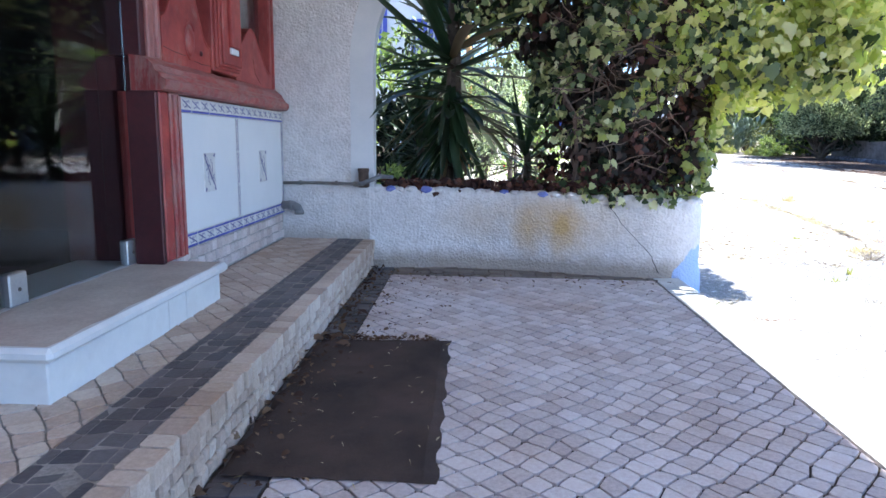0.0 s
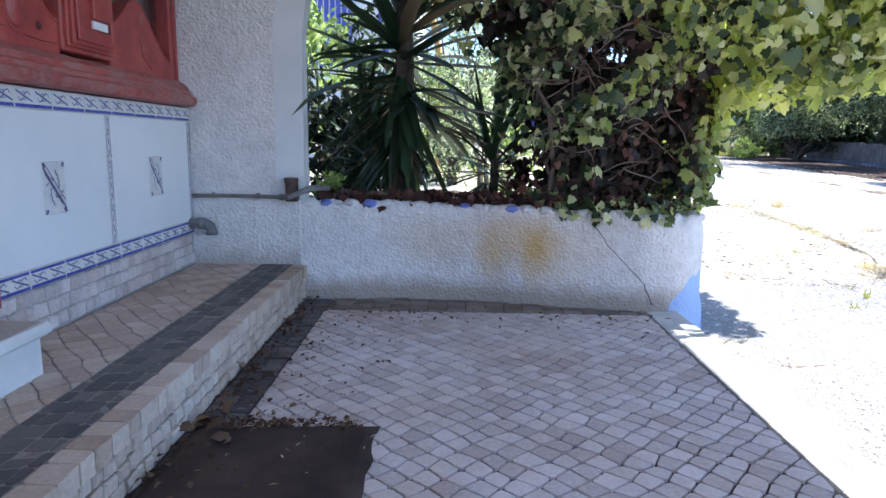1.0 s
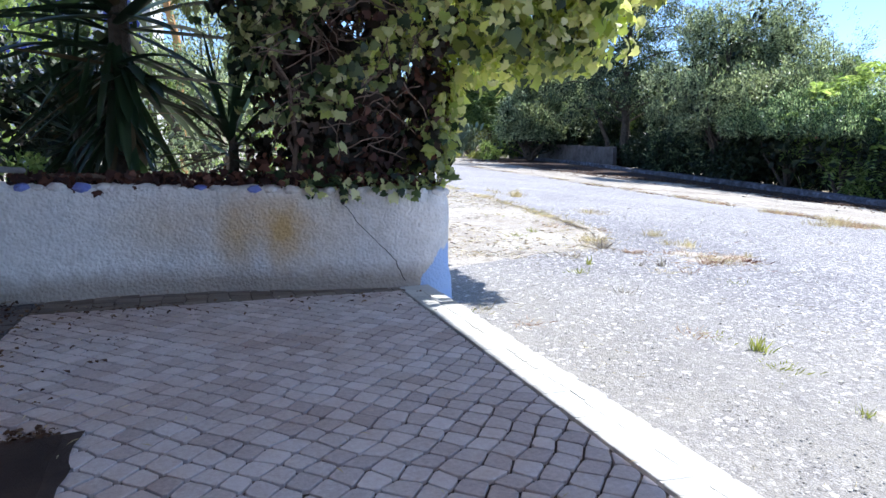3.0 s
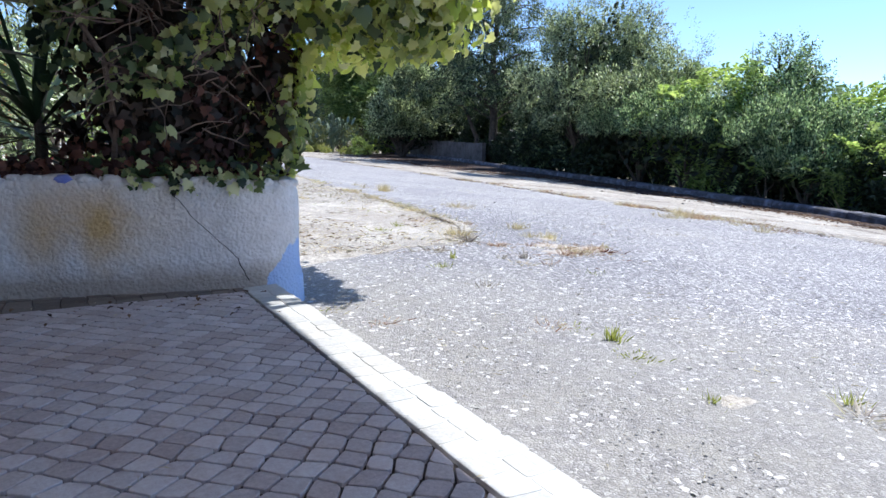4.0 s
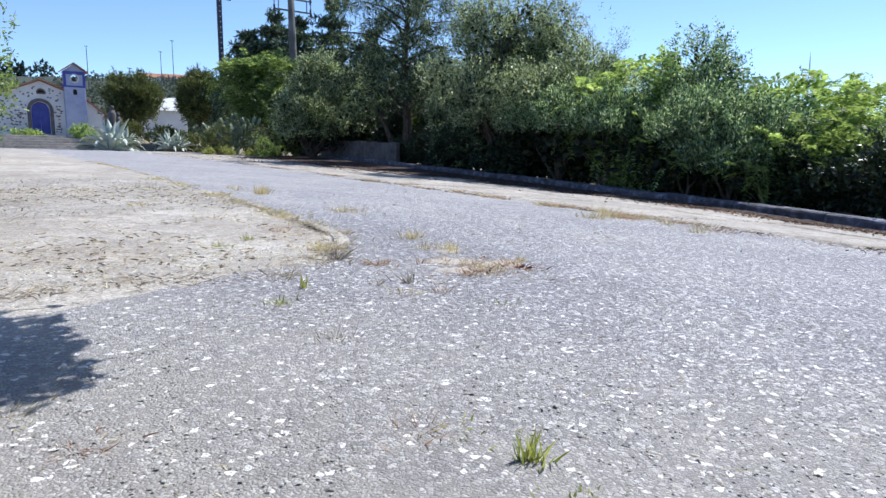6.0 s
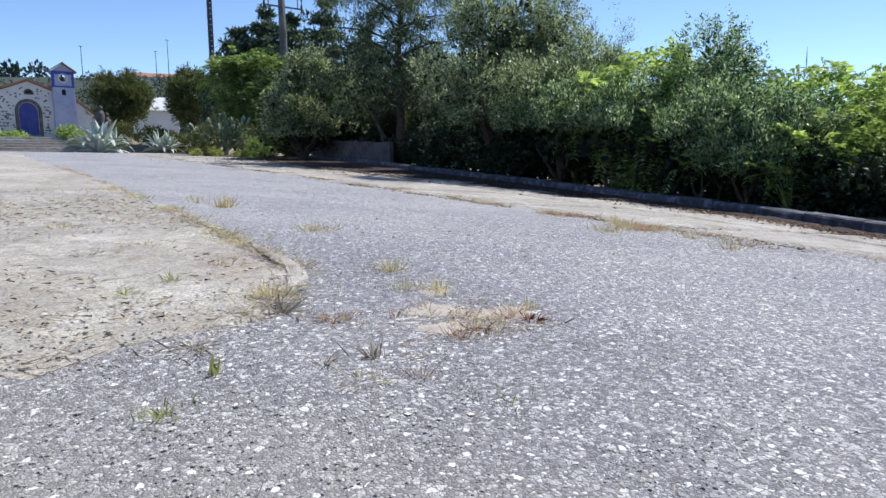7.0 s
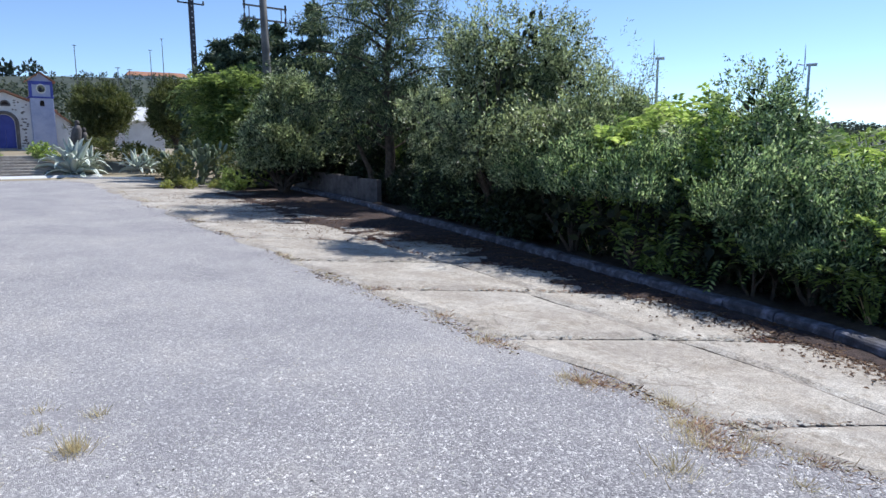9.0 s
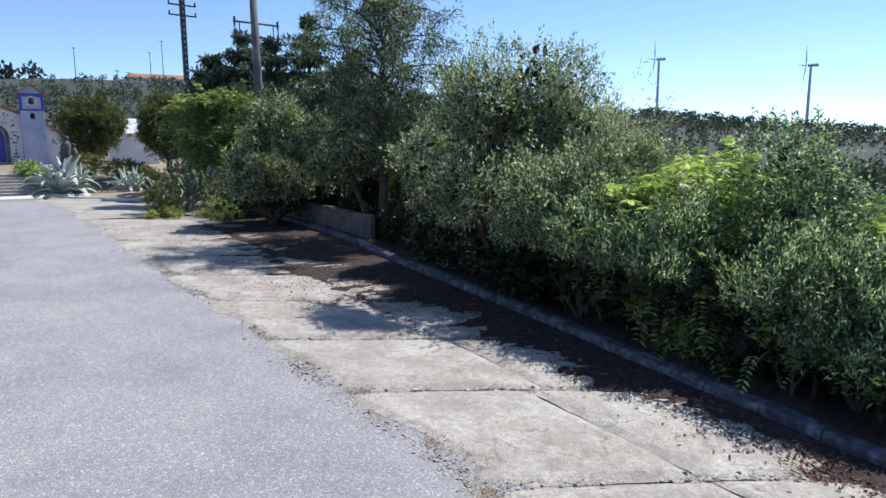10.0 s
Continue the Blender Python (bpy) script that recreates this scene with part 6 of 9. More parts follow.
def tuft_plant(name, at, n, length, width, material, label, category, up=1.2, parent=None):
    """A small clump of blades."""
    t = thing(name, at, label, category) if parent is None else parent
    d = rng.normal(size=(n, 3)) * (0.7, 0.7, 0.3) + (0, 0, up)
    pos = np.array(at) + rng.normal(size=(n, 3)) * (length * 0.16, length * 0.16, 0)
    leaves("blades", pos, d, length * rng.uniform(0.5, 1.15, n), width, material, t, BLADE)
    return t


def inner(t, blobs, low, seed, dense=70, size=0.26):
    """Near-black filler leaves inside a bush: shade as colour, and a block to light."""
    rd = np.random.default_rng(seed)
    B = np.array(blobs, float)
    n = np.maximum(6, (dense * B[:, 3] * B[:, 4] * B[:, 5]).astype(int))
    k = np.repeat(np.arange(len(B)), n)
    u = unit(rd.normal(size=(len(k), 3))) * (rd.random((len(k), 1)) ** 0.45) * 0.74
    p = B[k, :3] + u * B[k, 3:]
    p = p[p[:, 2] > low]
    leaves("inner_foliage", p, rd.normal(size=p.shape), size * rd.uniform(0.6, 1.3, len(p)), 0.55 * size * rd.uniform(0.7, 1.2, len(p)), M_INNER, t, LANCE, rd.normal(size=p.shape), "near-black filler leaves standing in for shade inside the bush")


def small_bush(at, size, n, material, leaf_len, leaf_w, label, category="shrub", name="shrub", flowers=0, seed=1, twig=0.2, gap=-0.4, hollow=0.45, z_up=0.35, fill=0):
    """A bush of twigs from one base: a few overlapping rounded masses."""
    t = thing(name, at, label, category)
    rd = random.Random(seed)
    bl = []
    for k in range(5):
        a = 2.4 * k + rd.uniform(-0.4, 0.4)
        o = 0.42 if k else 0.0
        bl.append((at[0] + size[0] * o * math.cos(a), at[1] + size[1] * o * math.sin(a), at[2] + size[2] * (0.5 + rd.uniform(-0.12, 0.2)), size[0] * rd.uniform(0.5, 0.68), size[1] * rd.uniform(0.5, 0.68), size[2] * rd.uniform(0.4, 0.5)))
    part("trunk", limbs(G(), at, bl, 0.02 + 0.018 * size[2], seed, 5), M_BARK, t)
    per = 9
    P, D = crown(bl, n // per, per, twig, hollow, z_up, 0.75, gap, 0.2, seed, at[2] + 0.02)
    m = len(P)
    leaves("crown", P, D, leaf_len * rng.uniform(0.6, 1.2, m), leaf_w * rng.uniform(0.7, 1.2, m), material, t)
    if fill:
        inner(t, bl, at[2] + 0.1, 700 + seed, fill, 0.13)
    if flowers:
        k = rng.choice(m, flowers)
        q = np.repeat(P[k], 5, 0) + 0.02 * rng.normal(size=(5 * flowers, 3))
        leaves("flowers", q, rng.normal(size=q.shape), 0.05, 0.035, M_PINK, t, LANCE, None, "pink flowers")
    return t


small_bush((-0.52, 4.5, 0.53), (0.085, 0.07, 0.13), 300, M_BRIGHT, 0.04, 0.022, "small fresh green sprouting herb in the planter", "herb", "herb", 0, 5, 0.06)
# garden behind the planter
small_bush((0.25, 11.2, gz1(0.2, 11.2)), (1.1, 0.8, 2.7), 6500, M_OLIVE, 0.1, 0.03, "pale olive shrub beyond the planter", "shrub", "shrub", 0, 27, 0.3, -0.4)
small_bush((-0.85, 7.2, gz1(-0.85, 7.2)), (0.8, 0.7, 2.1), 4200, M_MIDGREEN, 0.10, 0.05, "sunlit yellow-green garden shrub behind the planter", seed=21)
small_bush((-0.5, 5.5, gz1(0, 5.5)), (0.6, 0.45, 1.65), 5200, M_DARKSHADELEAF, 0.08, 0.032, "dark leafy shrub behind the planter", seed=22, fill=1600)
small_bush((-0.1, 12.3, gz1(-0.1, 12.3)), (1.0, 0.8, 2.3), 5200, M_MIDGREEN, 0.1, 0.04, "fresh green shrub before the pergola post", "shrub", "shrub", 0, 28, 0.3, -0.4)
small_bush((0.62, 8.6, gz1(0.6, 8.6)), (0.55, 0.5, 1.5), 3000, M_OLIVE, 0.09, 0.03, "pale olive shrub behind the ivy", "shrub", "shrub", 0, 29, 0.25, -0.3)
small_bush((0.5, 15.5, gz1(0.5, 15.5)), (1.7, 1.5, 4.4), 12000, M_OLIVE, 0.13, 0.035, "pale feathery garden tree beyond the yard", "tree", "tree", 0, 23, 0.4, -0.2)
small_bush((2.1, 19.5, gz1(2.1, 19.5)), (1.4, 1.3, 3.2), 8000, M_MIDGREEN, 0.14, 0.05, "green garden shrub beyond the yard", "shrub", "shrub", 0, 24, 0.3)
small_bush((1.0, 9.6, gz1(1, 9.6)), (0.5, 0.45, 0.95), 2600, M_BRIGHT, 0.09, 0.04, "low bright shrub with pink flowers beyond the planter", "shrub", "shrub", 18, 25)
small_bush((-1.9, 9.0, gz1(-1.9, 9)), (1.0, 0.9, 2.1), 5200, M_BRIGHT, 0.12, 0.05, "yellow-green shrub before the white house", "shrub", "shrub", 0, 26)


def build_neighbour():
    """The white house with blue slatted shutters seen through the arch."""
    h = thing("house", (-4, 18, 0.3), "white house with cobalt blue slatted shutters", "house")
    z = 0.2
    part("wall", G().box((-9, 16.2, z), (-0.55, 22, 4.9), 0.02), M_CHAPEL, h)
    part("roof", G().slab([(-9.3, 15.9), (-0.25, 15.9), (-0.25, 22.3), (-9.3, 22.3)], 4.9, 5.1, 0.05), M_ROOFTILE, h)
    for x0, x1, z0, z1 in ((-3.35, -2.0, 2.5, 4.7), (-1.45, -0.75, 2.85, 3.75)):
        s = part("shutter", G().box((x0, 16.13, z0), (x1, 16.19, z1), 0.01), M_CHAPEL, h, "blue slatted shutter")
        n = round((x1 - x0) / 0.13)
        for k in range(n):
            a = x0 + (x1 - x0) * k / n
            part("slat", G().box((a + 0.015, 16.10, z0 + 0.02), (a + (x1 - x0) / n - 0.02, 16.14, z1 - 0.02), 0.008), M_BLUEPAINT, s)
    t = thing("timber_post", (-0.1, 13.5, 0.3), "leaning ochre timber post of a pergola", "post")
    part("post", G().tube([(0.0, 13.5, 0.1), (-0.02, 13.5, 2.6), (-0.3, 13.5, 3.9)], 0.07, 8), M_ORANGE, t)


build_neighbour()


# ---- the hedge along the kerb ----
def shrub(name, base, blobs, twigs, per, leaf_len, leaf_w, material, label, category="shrub", twig=0.3, seed=1, gap=-0.4, hollow=0.55, up=0.35, spread=0.8, r0=0.06, flowers=0, rough=0.18, bark=None, skirt=0.05, shoot=0.28):
    """A many-stemmed shrub or tree: stems or trunk, limbs, and a crown of single leaves."""
    t = thing(name, base, label, category)
    part("trunk", limbs(G(), base, blobs, r0, seed), bark or M_BARK, t)
    P, D = crown(blobs, twigs, per, twig, hollow, up, spread, gap, rough, seed, base[2] + skirt, shoot)
    m = len(P)
    leaves("crown", P, D, leaf_len * rng.uniform(0.6, 1.2, m), leaf_w * rng.uniform(0.7, 1.2, m), material, t)
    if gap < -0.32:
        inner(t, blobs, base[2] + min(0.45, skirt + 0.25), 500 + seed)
    if flowers:
        k = rng.choice(m, flowers)
        q = np.repeat(P[k], 6, 0) + 0.03 * rng.normal(size=(6 * flowers, 3))
        leaves("flowers", q, rng.normal(size=q.shape), 0.06, 0.045, M_PINK, t, LANCE, None, "pink flowers")
    return t


def feather(name, base, blobs, n, length, pairs, leaf_len, leaf_w, material, label, category="tree", seed=1, r0=0.05, low=0.1):
    """A shrub or tree with long pinnate leaves."""
    t = thing(name, base, label, category)
    part("trunk", limbs(G(), base, blobs, r0, seed), M_BARK, t)
    P, D = crown(blobs, n, 1, 0.1, 0.45, 0.15, 0.45, -0.5, 0.2, seed, base[2] + low)
    pos, way, nor = fronds(P, D, length, pairs, leaf_len)
    m = len(pos)
    leaves("crown", pos, way, leaf_len * rng.uniform(0.75, 1.15, m), leaf_w * rng.uniform(0.8, 1.1, m), material, t, LANCE, nor)
    return t


def hedge_z(x, y):
    return gz1(min(x, 17.5), y) + 0.02


# oleanders just behind the kerb
OLE = [(14.7, 9.0, 1.0, 1.55), (14.95, 10.5, 1.3, 2.2), (14.7, 12.25, 1.3, 2.4), (15.0, 14.0, 1.3, 2.5)]
for k, (x, y, r, h) in enumerate(OLE):
    z = hedge_z(x, y)
    bl = [(x, y, z + 0.55 * h, r * 0.85, r * 0.85, 0.5 * h), (x - 0.45 * r, y - 0.35 * r, z + 0.42 * h, r * 0.62, r * 0.6, 0.4 * h), (x - 0.3 * r, y + 0.5 * r, z + 0.45 * h, r * 0.6, r * 0.6, 0.42 * h),
          (x + 0.4 * r, y - 0.3 * r, z + 0.72 * h, r * 0.55, r * 0.55, 0.36 * h), (x + 0.5 * r, y + 0.4 * r, z + 0.66 * h, r * 0.55, r * 0.55, 0.36 * h)]
    shrub("oleander", (x, y, z), bl, 4700, 14, 0.1, 0.025, M_OLEANDER, "dense oleander shrub with glossy leaves and few pink flowers", "shrub", 0.34, 40 + k, -0.35, 0.55, 0.95, 0.5, 0.05, (4, 7, 9, 4)[k], 0.28, None, (0.75, 1.3, 1.5, 1.5)[k])
# light pinnate suckers among them
for k, (x, y, h, r) in enumerate([(14.5, 8.5, 1.35, 0.65), (14.8, 8.0, 1.6, 0.75), (15.9, 7.5, 1.9, 0.95), (14.3, 9.75, 1.15, 0.45), (15.2, 10.0, 2.3, 0.5), (14.7, 9.6, 1.75, 0.4)]):
    z = hedge_z(x, y)
    bl = [(x, y, z + 0.6 * h, r * 0.8, r * 0.8, 0.4 * h), (x + 0.3 * r, y - 0.4 * r, z + 0.45 * h, r * 0.6, r * 0.6, 0.35 * h), (x - 0.35 * r, y + 0.3 * r, z + 0.4 * h, r * 0.6, r * 0.6, 0.35 * h)]
    feather("sumac_shrub", (x, y, z), bl, (330, 420, 520, 110, 70, 60)[k], 0.46, 9, 0.13, 0.042, M_MIDGREEN if k == 2 else M_BRIGHT, "young shrub with bright pinnate leaves at the kerb", "shrub", 60 + k, 0.03, (0.75, 0.6, 0.6, 0.7, 1.5, 1.2)[k])
# bright tree of heaven behind
for k, (x, y, h, r) in enumerate([(16.1, 12.5, 3.35, 1.6), (17.1, 8.5, 3.0, 1.4), (19.3, 7.9, 2.9, 1.5)]):
    z = hedge_z(x, y) - 0.2
    bl = [(x, y, z + 0.72 * h, r * 0.8, r * 0.8, 0.26 * h), (x + 0.4 * r, y - 0.4 * r, z + 0.55 * h, r * 0.65, r * 0.65, 0.3 * h), (x - 0.4 * r, y + 0.35 * r, z + 0.58 * h, r * 0.65, r * 0.65, 0.3 * h), (x - 0.3 * r, y - 0.5 * r, z + 0.4 * h, r * 0.7, r * 0.7, 0.3 * h)]
    feather("sumac_tree", (x, y, z), bl, (1500, 900, 700)[k], 0.6, 10, 0.17, 0.055, M_BRIGHT, "small tree with bright yellow-green pinnate leaves", "tree", 70 + k, 0.05)
# dark rounded shrub that stands above the oleanders
x, y = 16.75, 10.95
z = hedge_z(x, y) - 0.3
shrub("strawberry_tree", (x, y, z), [(x - 0.15, y, 2.45, 0.9, 0.95, 0.95), (x + 0.8, y + 0.1, 1.9, 1.0, 1.0, 1.0), (x + 1.8, y, 1.3, 1.0, 1.0, 1.05), (x - 0.8, y - 0.45, 1.35, 0.95, 0.95, 1.0), (x + 0.3, y - 0.9, 0.9, 1.3, 1.0, 1.1)], 4600, 13, 0.09, 0.036, M_OLEANDER, "dark green rounded evergreen shrub tree", "tree", 0.3, 81, -0.45, 0.6, 0.4)
# second dark shrub, low, towards the hedge's near end
x, y = 15.6, 8.8
z = hedge_z(x, y) - 0.2
shrub("evergreen_shrub", (x, y, z), [(x, y, 0.85, 1.0, 1.0, 0.9), (x + 1.1, y - 0.4, 0.6, 1.0, 0.95, 0.9), (x - 0.5, y + 0.8, 1.0, 0.9, 0.9, 0.8), (x + 2.2, y - 0.8, 0.5, 1.0, 1.0, 0.9)], 4000, 13, 0.09, 0.034, M_OLEANDER, "green leafy evergreen shrub in the hedge", "shrub", 0.28, 82, -0.5, 0.55, 0.4)
x, y = 18.9, 6.2
shrub("evergreen_shrub", (x, y, -0.9), [(x, y, 0.3, 1.3, 1.1, 1.0), (x + 1.7, y + 0.2, 0.8, 1.3, 1.2, 1.35), (x - 1.3, y + 0.3, 0.1, 1.1, 1.0, 0.9)], 1600, 13, 0.11, 0.042, M_DARKSHADELEAF, "dark green evergreen shrub at the hedge's end", "shrub", 0.28, 83, -0.5, 0.55, 0.4)
# added row of low evergreens behind the kerb, near black for hedge-foot shade
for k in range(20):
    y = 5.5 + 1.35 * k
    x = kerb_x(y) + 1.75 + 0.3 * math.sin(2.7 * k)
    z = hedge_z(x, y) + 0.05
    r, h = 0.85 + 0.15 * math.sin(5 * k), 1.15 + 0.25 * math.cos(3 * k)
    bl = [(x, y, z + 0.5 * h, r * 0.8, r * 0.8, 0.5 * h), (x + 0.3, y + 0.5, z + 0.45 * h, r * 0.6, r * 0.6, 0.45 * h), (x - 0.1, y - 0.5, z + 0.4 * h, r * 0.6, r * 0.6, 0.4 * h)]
    shrub("evergreen_shrub", (x, y, z), bl, 900, 12, 0.12, 0.05, M_DARKSHADELEAF, "low filler evergreen behind the kerb, leaf colour darkened for shade", "shrub", 0.28, 270 + k, -0.8, 0.4, 0.4, 0.8, 0.03)
# undergrowth low in the hedge, with dense masses added to block the sun
for k, (x, y, r, h, m) in enumerate([(15.7, 15.9, 1.0, 1.7, M_DARKSHADELEAF), (16.2, 17.1, 1.1, 1.6, M_DARKSHADELEAF), (16.6, 19.9, 1.2, 1.9, M_DARKSHADELEAF), (17.6, 21.5, 1.2, 2.2, M_DARKSHADELEAF), (18.9, 24.6, 1.4, 2.0, M_DARKSHADELEAF), (19.3, 26.9, 1.5, 2.4, M_MIDGREEN), (19.4, 29.4, 1.6, 2.8, M_MIDGREEN), (18.4, 33.5, 1.8, 3.4, M_MIDGREEN), (16.6, 19.6, 1.2, 3.6, M_CASUARINA), (16.6, 18.0, 1.2, 3.4, M_CASUARINA), (18.4, 19.2, 1.5, 4.2, M_CASUARINA), (20.2, 22.0, 1.9, 4.6, M_DARKSHADELEAF), (21.0, 26.0, 1.9, 4.6, M_DARKSHADELEAF), (21.2, 29.0, 1.9, 4.8, M_DARKSHADELEAF), (17.9, 20.6, 1.4, 3.4, M_DARKSHADELEAF), (17.5, 17.3, 1.4, 2.9, M_DARKSHADELEAF), (16.9, 33.2, 1.5, 3.0, M_MIDGREEN), (20.0, 20.0, 2.0, 3.4, M_DARKSHADELEAF), (20.6, 16.4, 1.9, 2.9, M_DARKSHADELEAF), (18.1, 11.4, 1.5, 2.4, M_OLEANDER), (21.0, 32.0, 2.2, 4.2, M_DARKSHADELEAF), (20.5, 36.5, 2.2, 4.0, M_MIDGREEN), (17.75, 26.2, 1.0, 2.5, M_DARKSHADELEAF), (17.85, 28.5, 1.1, 2.7, M_DARKSHADELEAF)]):
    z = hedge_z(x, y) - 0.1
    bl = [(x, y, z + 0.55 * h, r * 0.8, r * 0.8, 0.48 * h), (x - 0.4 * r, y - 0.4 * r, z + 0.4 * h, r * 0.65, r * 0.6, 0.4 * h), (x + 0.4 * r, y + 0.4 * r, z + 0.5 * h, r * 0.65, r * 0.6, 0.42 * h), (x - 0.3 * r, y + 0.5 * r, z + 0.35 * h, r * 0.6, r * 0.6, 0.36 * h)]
    shrub("undergrowth_shrub", (x, y, z), bl, int(700 + 260 * r * h), 12, 0.15, 0.055, m, "dense filler shrub that keeps the hedge's inside dark", "shrub", 0.32, 170 + k, -0.7, 0.4, 0.4, 0.8, 0.04, 0, 0.18, None, 0.35)
# tall silvery bush
x, y = 15.75, 17.1
z = hedge_z(x, y)
shrub("willow_shrub", (x, y, z), lumps((x - 0.35, y, 2.75), (1.95, 1.55, 2.1), 18, 3, 0.4) + lumps((x + 1.65, y - 0.3, 3.05), (1.7, 1.45, 2.25), 16, 4, 0.4) + [(x - 0.3, y, 4.5, 0.85, 0.8, 0.9), (x + 1.0, y, 4.75, 0.85, 0.8, 0.9), (x + 2.2, y, 4.75, 0.8, 0.8, 0.9), (x - 1.7, y + 0.7, 2.7, 0.8, 0.9, 0.9), (x - 1.6, y - 0.8, 2.4, 0.8, 0.9, 0.8), (x - 0.9, y - 1.7, 2.2, 0.9, 0.9, 0.8)],
      12000, 14, 0.108, 0.033, M_OLIVE, "tall silvery green willow-leaved bush", "shrub", 0.36, 91, -0.5, 0.4, 0.45, 0.75, 0.07, 0, 0.2, None, 1.6)
x, y = 16.3, 14.6
z = hedge_z(x, y)
shrub("willow_shrub", (x, y, z), [(x, y, 1.8, 1.25, 1.1, 1.45), (x + 1.1, y - 0.2, 2.3, 1.1, 1.0, 1.35), (x - 1.0, y + 0.2, 1.6, 1.0, 1.0, 1.25)], 4600, 13, 0.105, 0.032, M_OLIVE, "silvery green bush in the hedge", "shrub", 0.33, 92, -0.4, 0.55, 0.5, 0.7, 0.06, 0, 0.24, None, 1.45)
x, y = 16.3, 19.9
z = hedge_z(x, y)
shrub("willow_shrub", (x, y, z), lumps((x + 0.2, y, 2.6), (1.35, 1.2, 1.75), 16, 14, 0.4), 4800, 14, 0.11, 0.034, M_OLIVE, "silvery green bush beside the tall tree", "shrub", 0.36, 94, -0.6, 0.4, 0.45, 0.75, 0.06, 0, 0.2, None, 1.2)
# thin airy bush above it
x, y = 16.6, 14.35
shrub("tamarisk", (x, y, -0.1), [(x, y, 3.85, 0.6, 0.6, 0.65), (x + 0.75, y, 3.7, 0.6, 0.5, 0.6), (x + 0.35, y + 0.2, 3.1, 0.85, 0.7, 0.7)], 420, 12, 0.09, 0.018, M_OLIVE, "thin airy bush with pale twigs", "shrub", 0.38, 93, -0.3, 0.4, 0.9, 0.4, 0.03, 0, 0.3)
# the tall casuarina-like tree
x, y = 17.2, 24.4
z = hedge_z(x, y)
t = thing("pine_tree", (x, y, z), "tall dark feathery evergreen tree with open drooping limbs", "tree")
rd = random.Random(17)
part("trunk", G().tube([(x, y, z - 0.1), (x + 0.1, y, z + 1.8), (x - 0.05, y + 0.05, z + 3.9), (x + 0.12, y, z + 5.6), (x + 0.25, y, z + 8.1)], [0.22, 0.18, 0.14, 0.1, 0.03], 9), M_BARK, t)
part("side_trunk", G().tube([(x - 0.35, y + 0.5, z - 0.1), (x - 0.4, y + 0.55, z + 1.1), (x - 0.75, y + 0.7, z + 2.0), (x - 1.3, y + 0.8, z + 3.0)], [0.12, 0.1, 0.07, 0.03], 8), M_BARK, t)
bl = []
for k in range(46):
    h = 2.3 + 5.9 * k / 45
    a = 2.399 * k
    side = math.cos(a + 0.58)
    ln = (2.3 + 0.9 * abs(side)) * rd.uniform(0.6, 1.1) * (1.0 if h < 6.9 else 1.0 - 0.3 * (h - 6.9))
    dx, dy = math.cos(a) * ln, math.sin(a) * ln
    pts = [(x, y, z + h - 0.5), (x + dx * 0.35, y + dy * 0.35, z + h), (x + dx * 0.7, y + dy * 0.7, z + h + 0.12), (x + dx, y + dy, z + h - 0.12)]
    part("limb", G().tube(pts, [0.05, 0.036, 0.022, 0.008], 5), M_BARK, t)
    for q in (0.35, 0.52, 0.7, 0.86, 1.0):
        bl.append((x + dx * q + rd.uniform(-0.2, 0.2), y + dy * q + rd.uniform(-0.2, 0.2), z + h + 0.12 - 0.3 * q * q - rd.uniform(0, 0.2), 0.36, 0.36, 0.2))
P, D = crown(bl, 6400, 13, 0.55, 0.1, -0.7, 0.4, -0.3, 0.3, 18, None, 0.8)
leaves("crown", P, D, 0.2 * rng.uniform(0.6, 1.2, len(P)), 0.03, M_CASUARINA, t)
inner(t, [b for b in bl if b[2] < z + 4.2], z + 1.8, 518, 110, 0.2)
# light green bushes beyond, towards the chapel
x, y = 15.5, 29.5
z = hedge_z(x, y)
shrub("willow_shrub", (x, y, z), lumps((x + 0.2, y, 2.1), (2.1, 1.7, 2.3), 20, 7, 0.36) + [(x + 0.8, y + 0.3, 4.1, 0.9, 0.9, 1.1), (x - 0.1, y, 3.8, 0.6, 0.6, 0.9), (x + 1.9, y - 0.3, 3.2, 1.0, 1.0, 1.3), (x + 1.5, y - 0.8, 1.4, 1.2, 1.0, 1.3), (x - 1.1, y + 0.3, 1.0, 0.9, 0.9, 0.9), (x + 0.2, y - 0.9, 1.0, 1.2, 0.9, 0.9)], 8500, 12, 0.16, 0.05, M_OLIVE, "tall pale green bush with fine leaves", "shrub", 0.4, 101, -0.6, 0.4, 0.45, 0.7, 0.08, 0, 0.2, None, 1.1)
x, y = 17.6, 38.5
feather("locust_tree", (x, y, 0.5), [(x, y, 5.1, 1.9, 1.8, 0.9), (x - 1.5, y + 0.5, 5.0, 1.3, 1.4, 0.8), (x + 1.2, y - 0.6, 4.0, 1.8, 1.6, 1.0), (x - 1.0, y - 0.6, 3.4, 1.6, 1.6, 0.9)], 2600, 0.75, 8, 0.22, 0.085, M_LOCUST, "spreading tree with layered fresh green pinnate leaves", "tree", 102, 0.1)
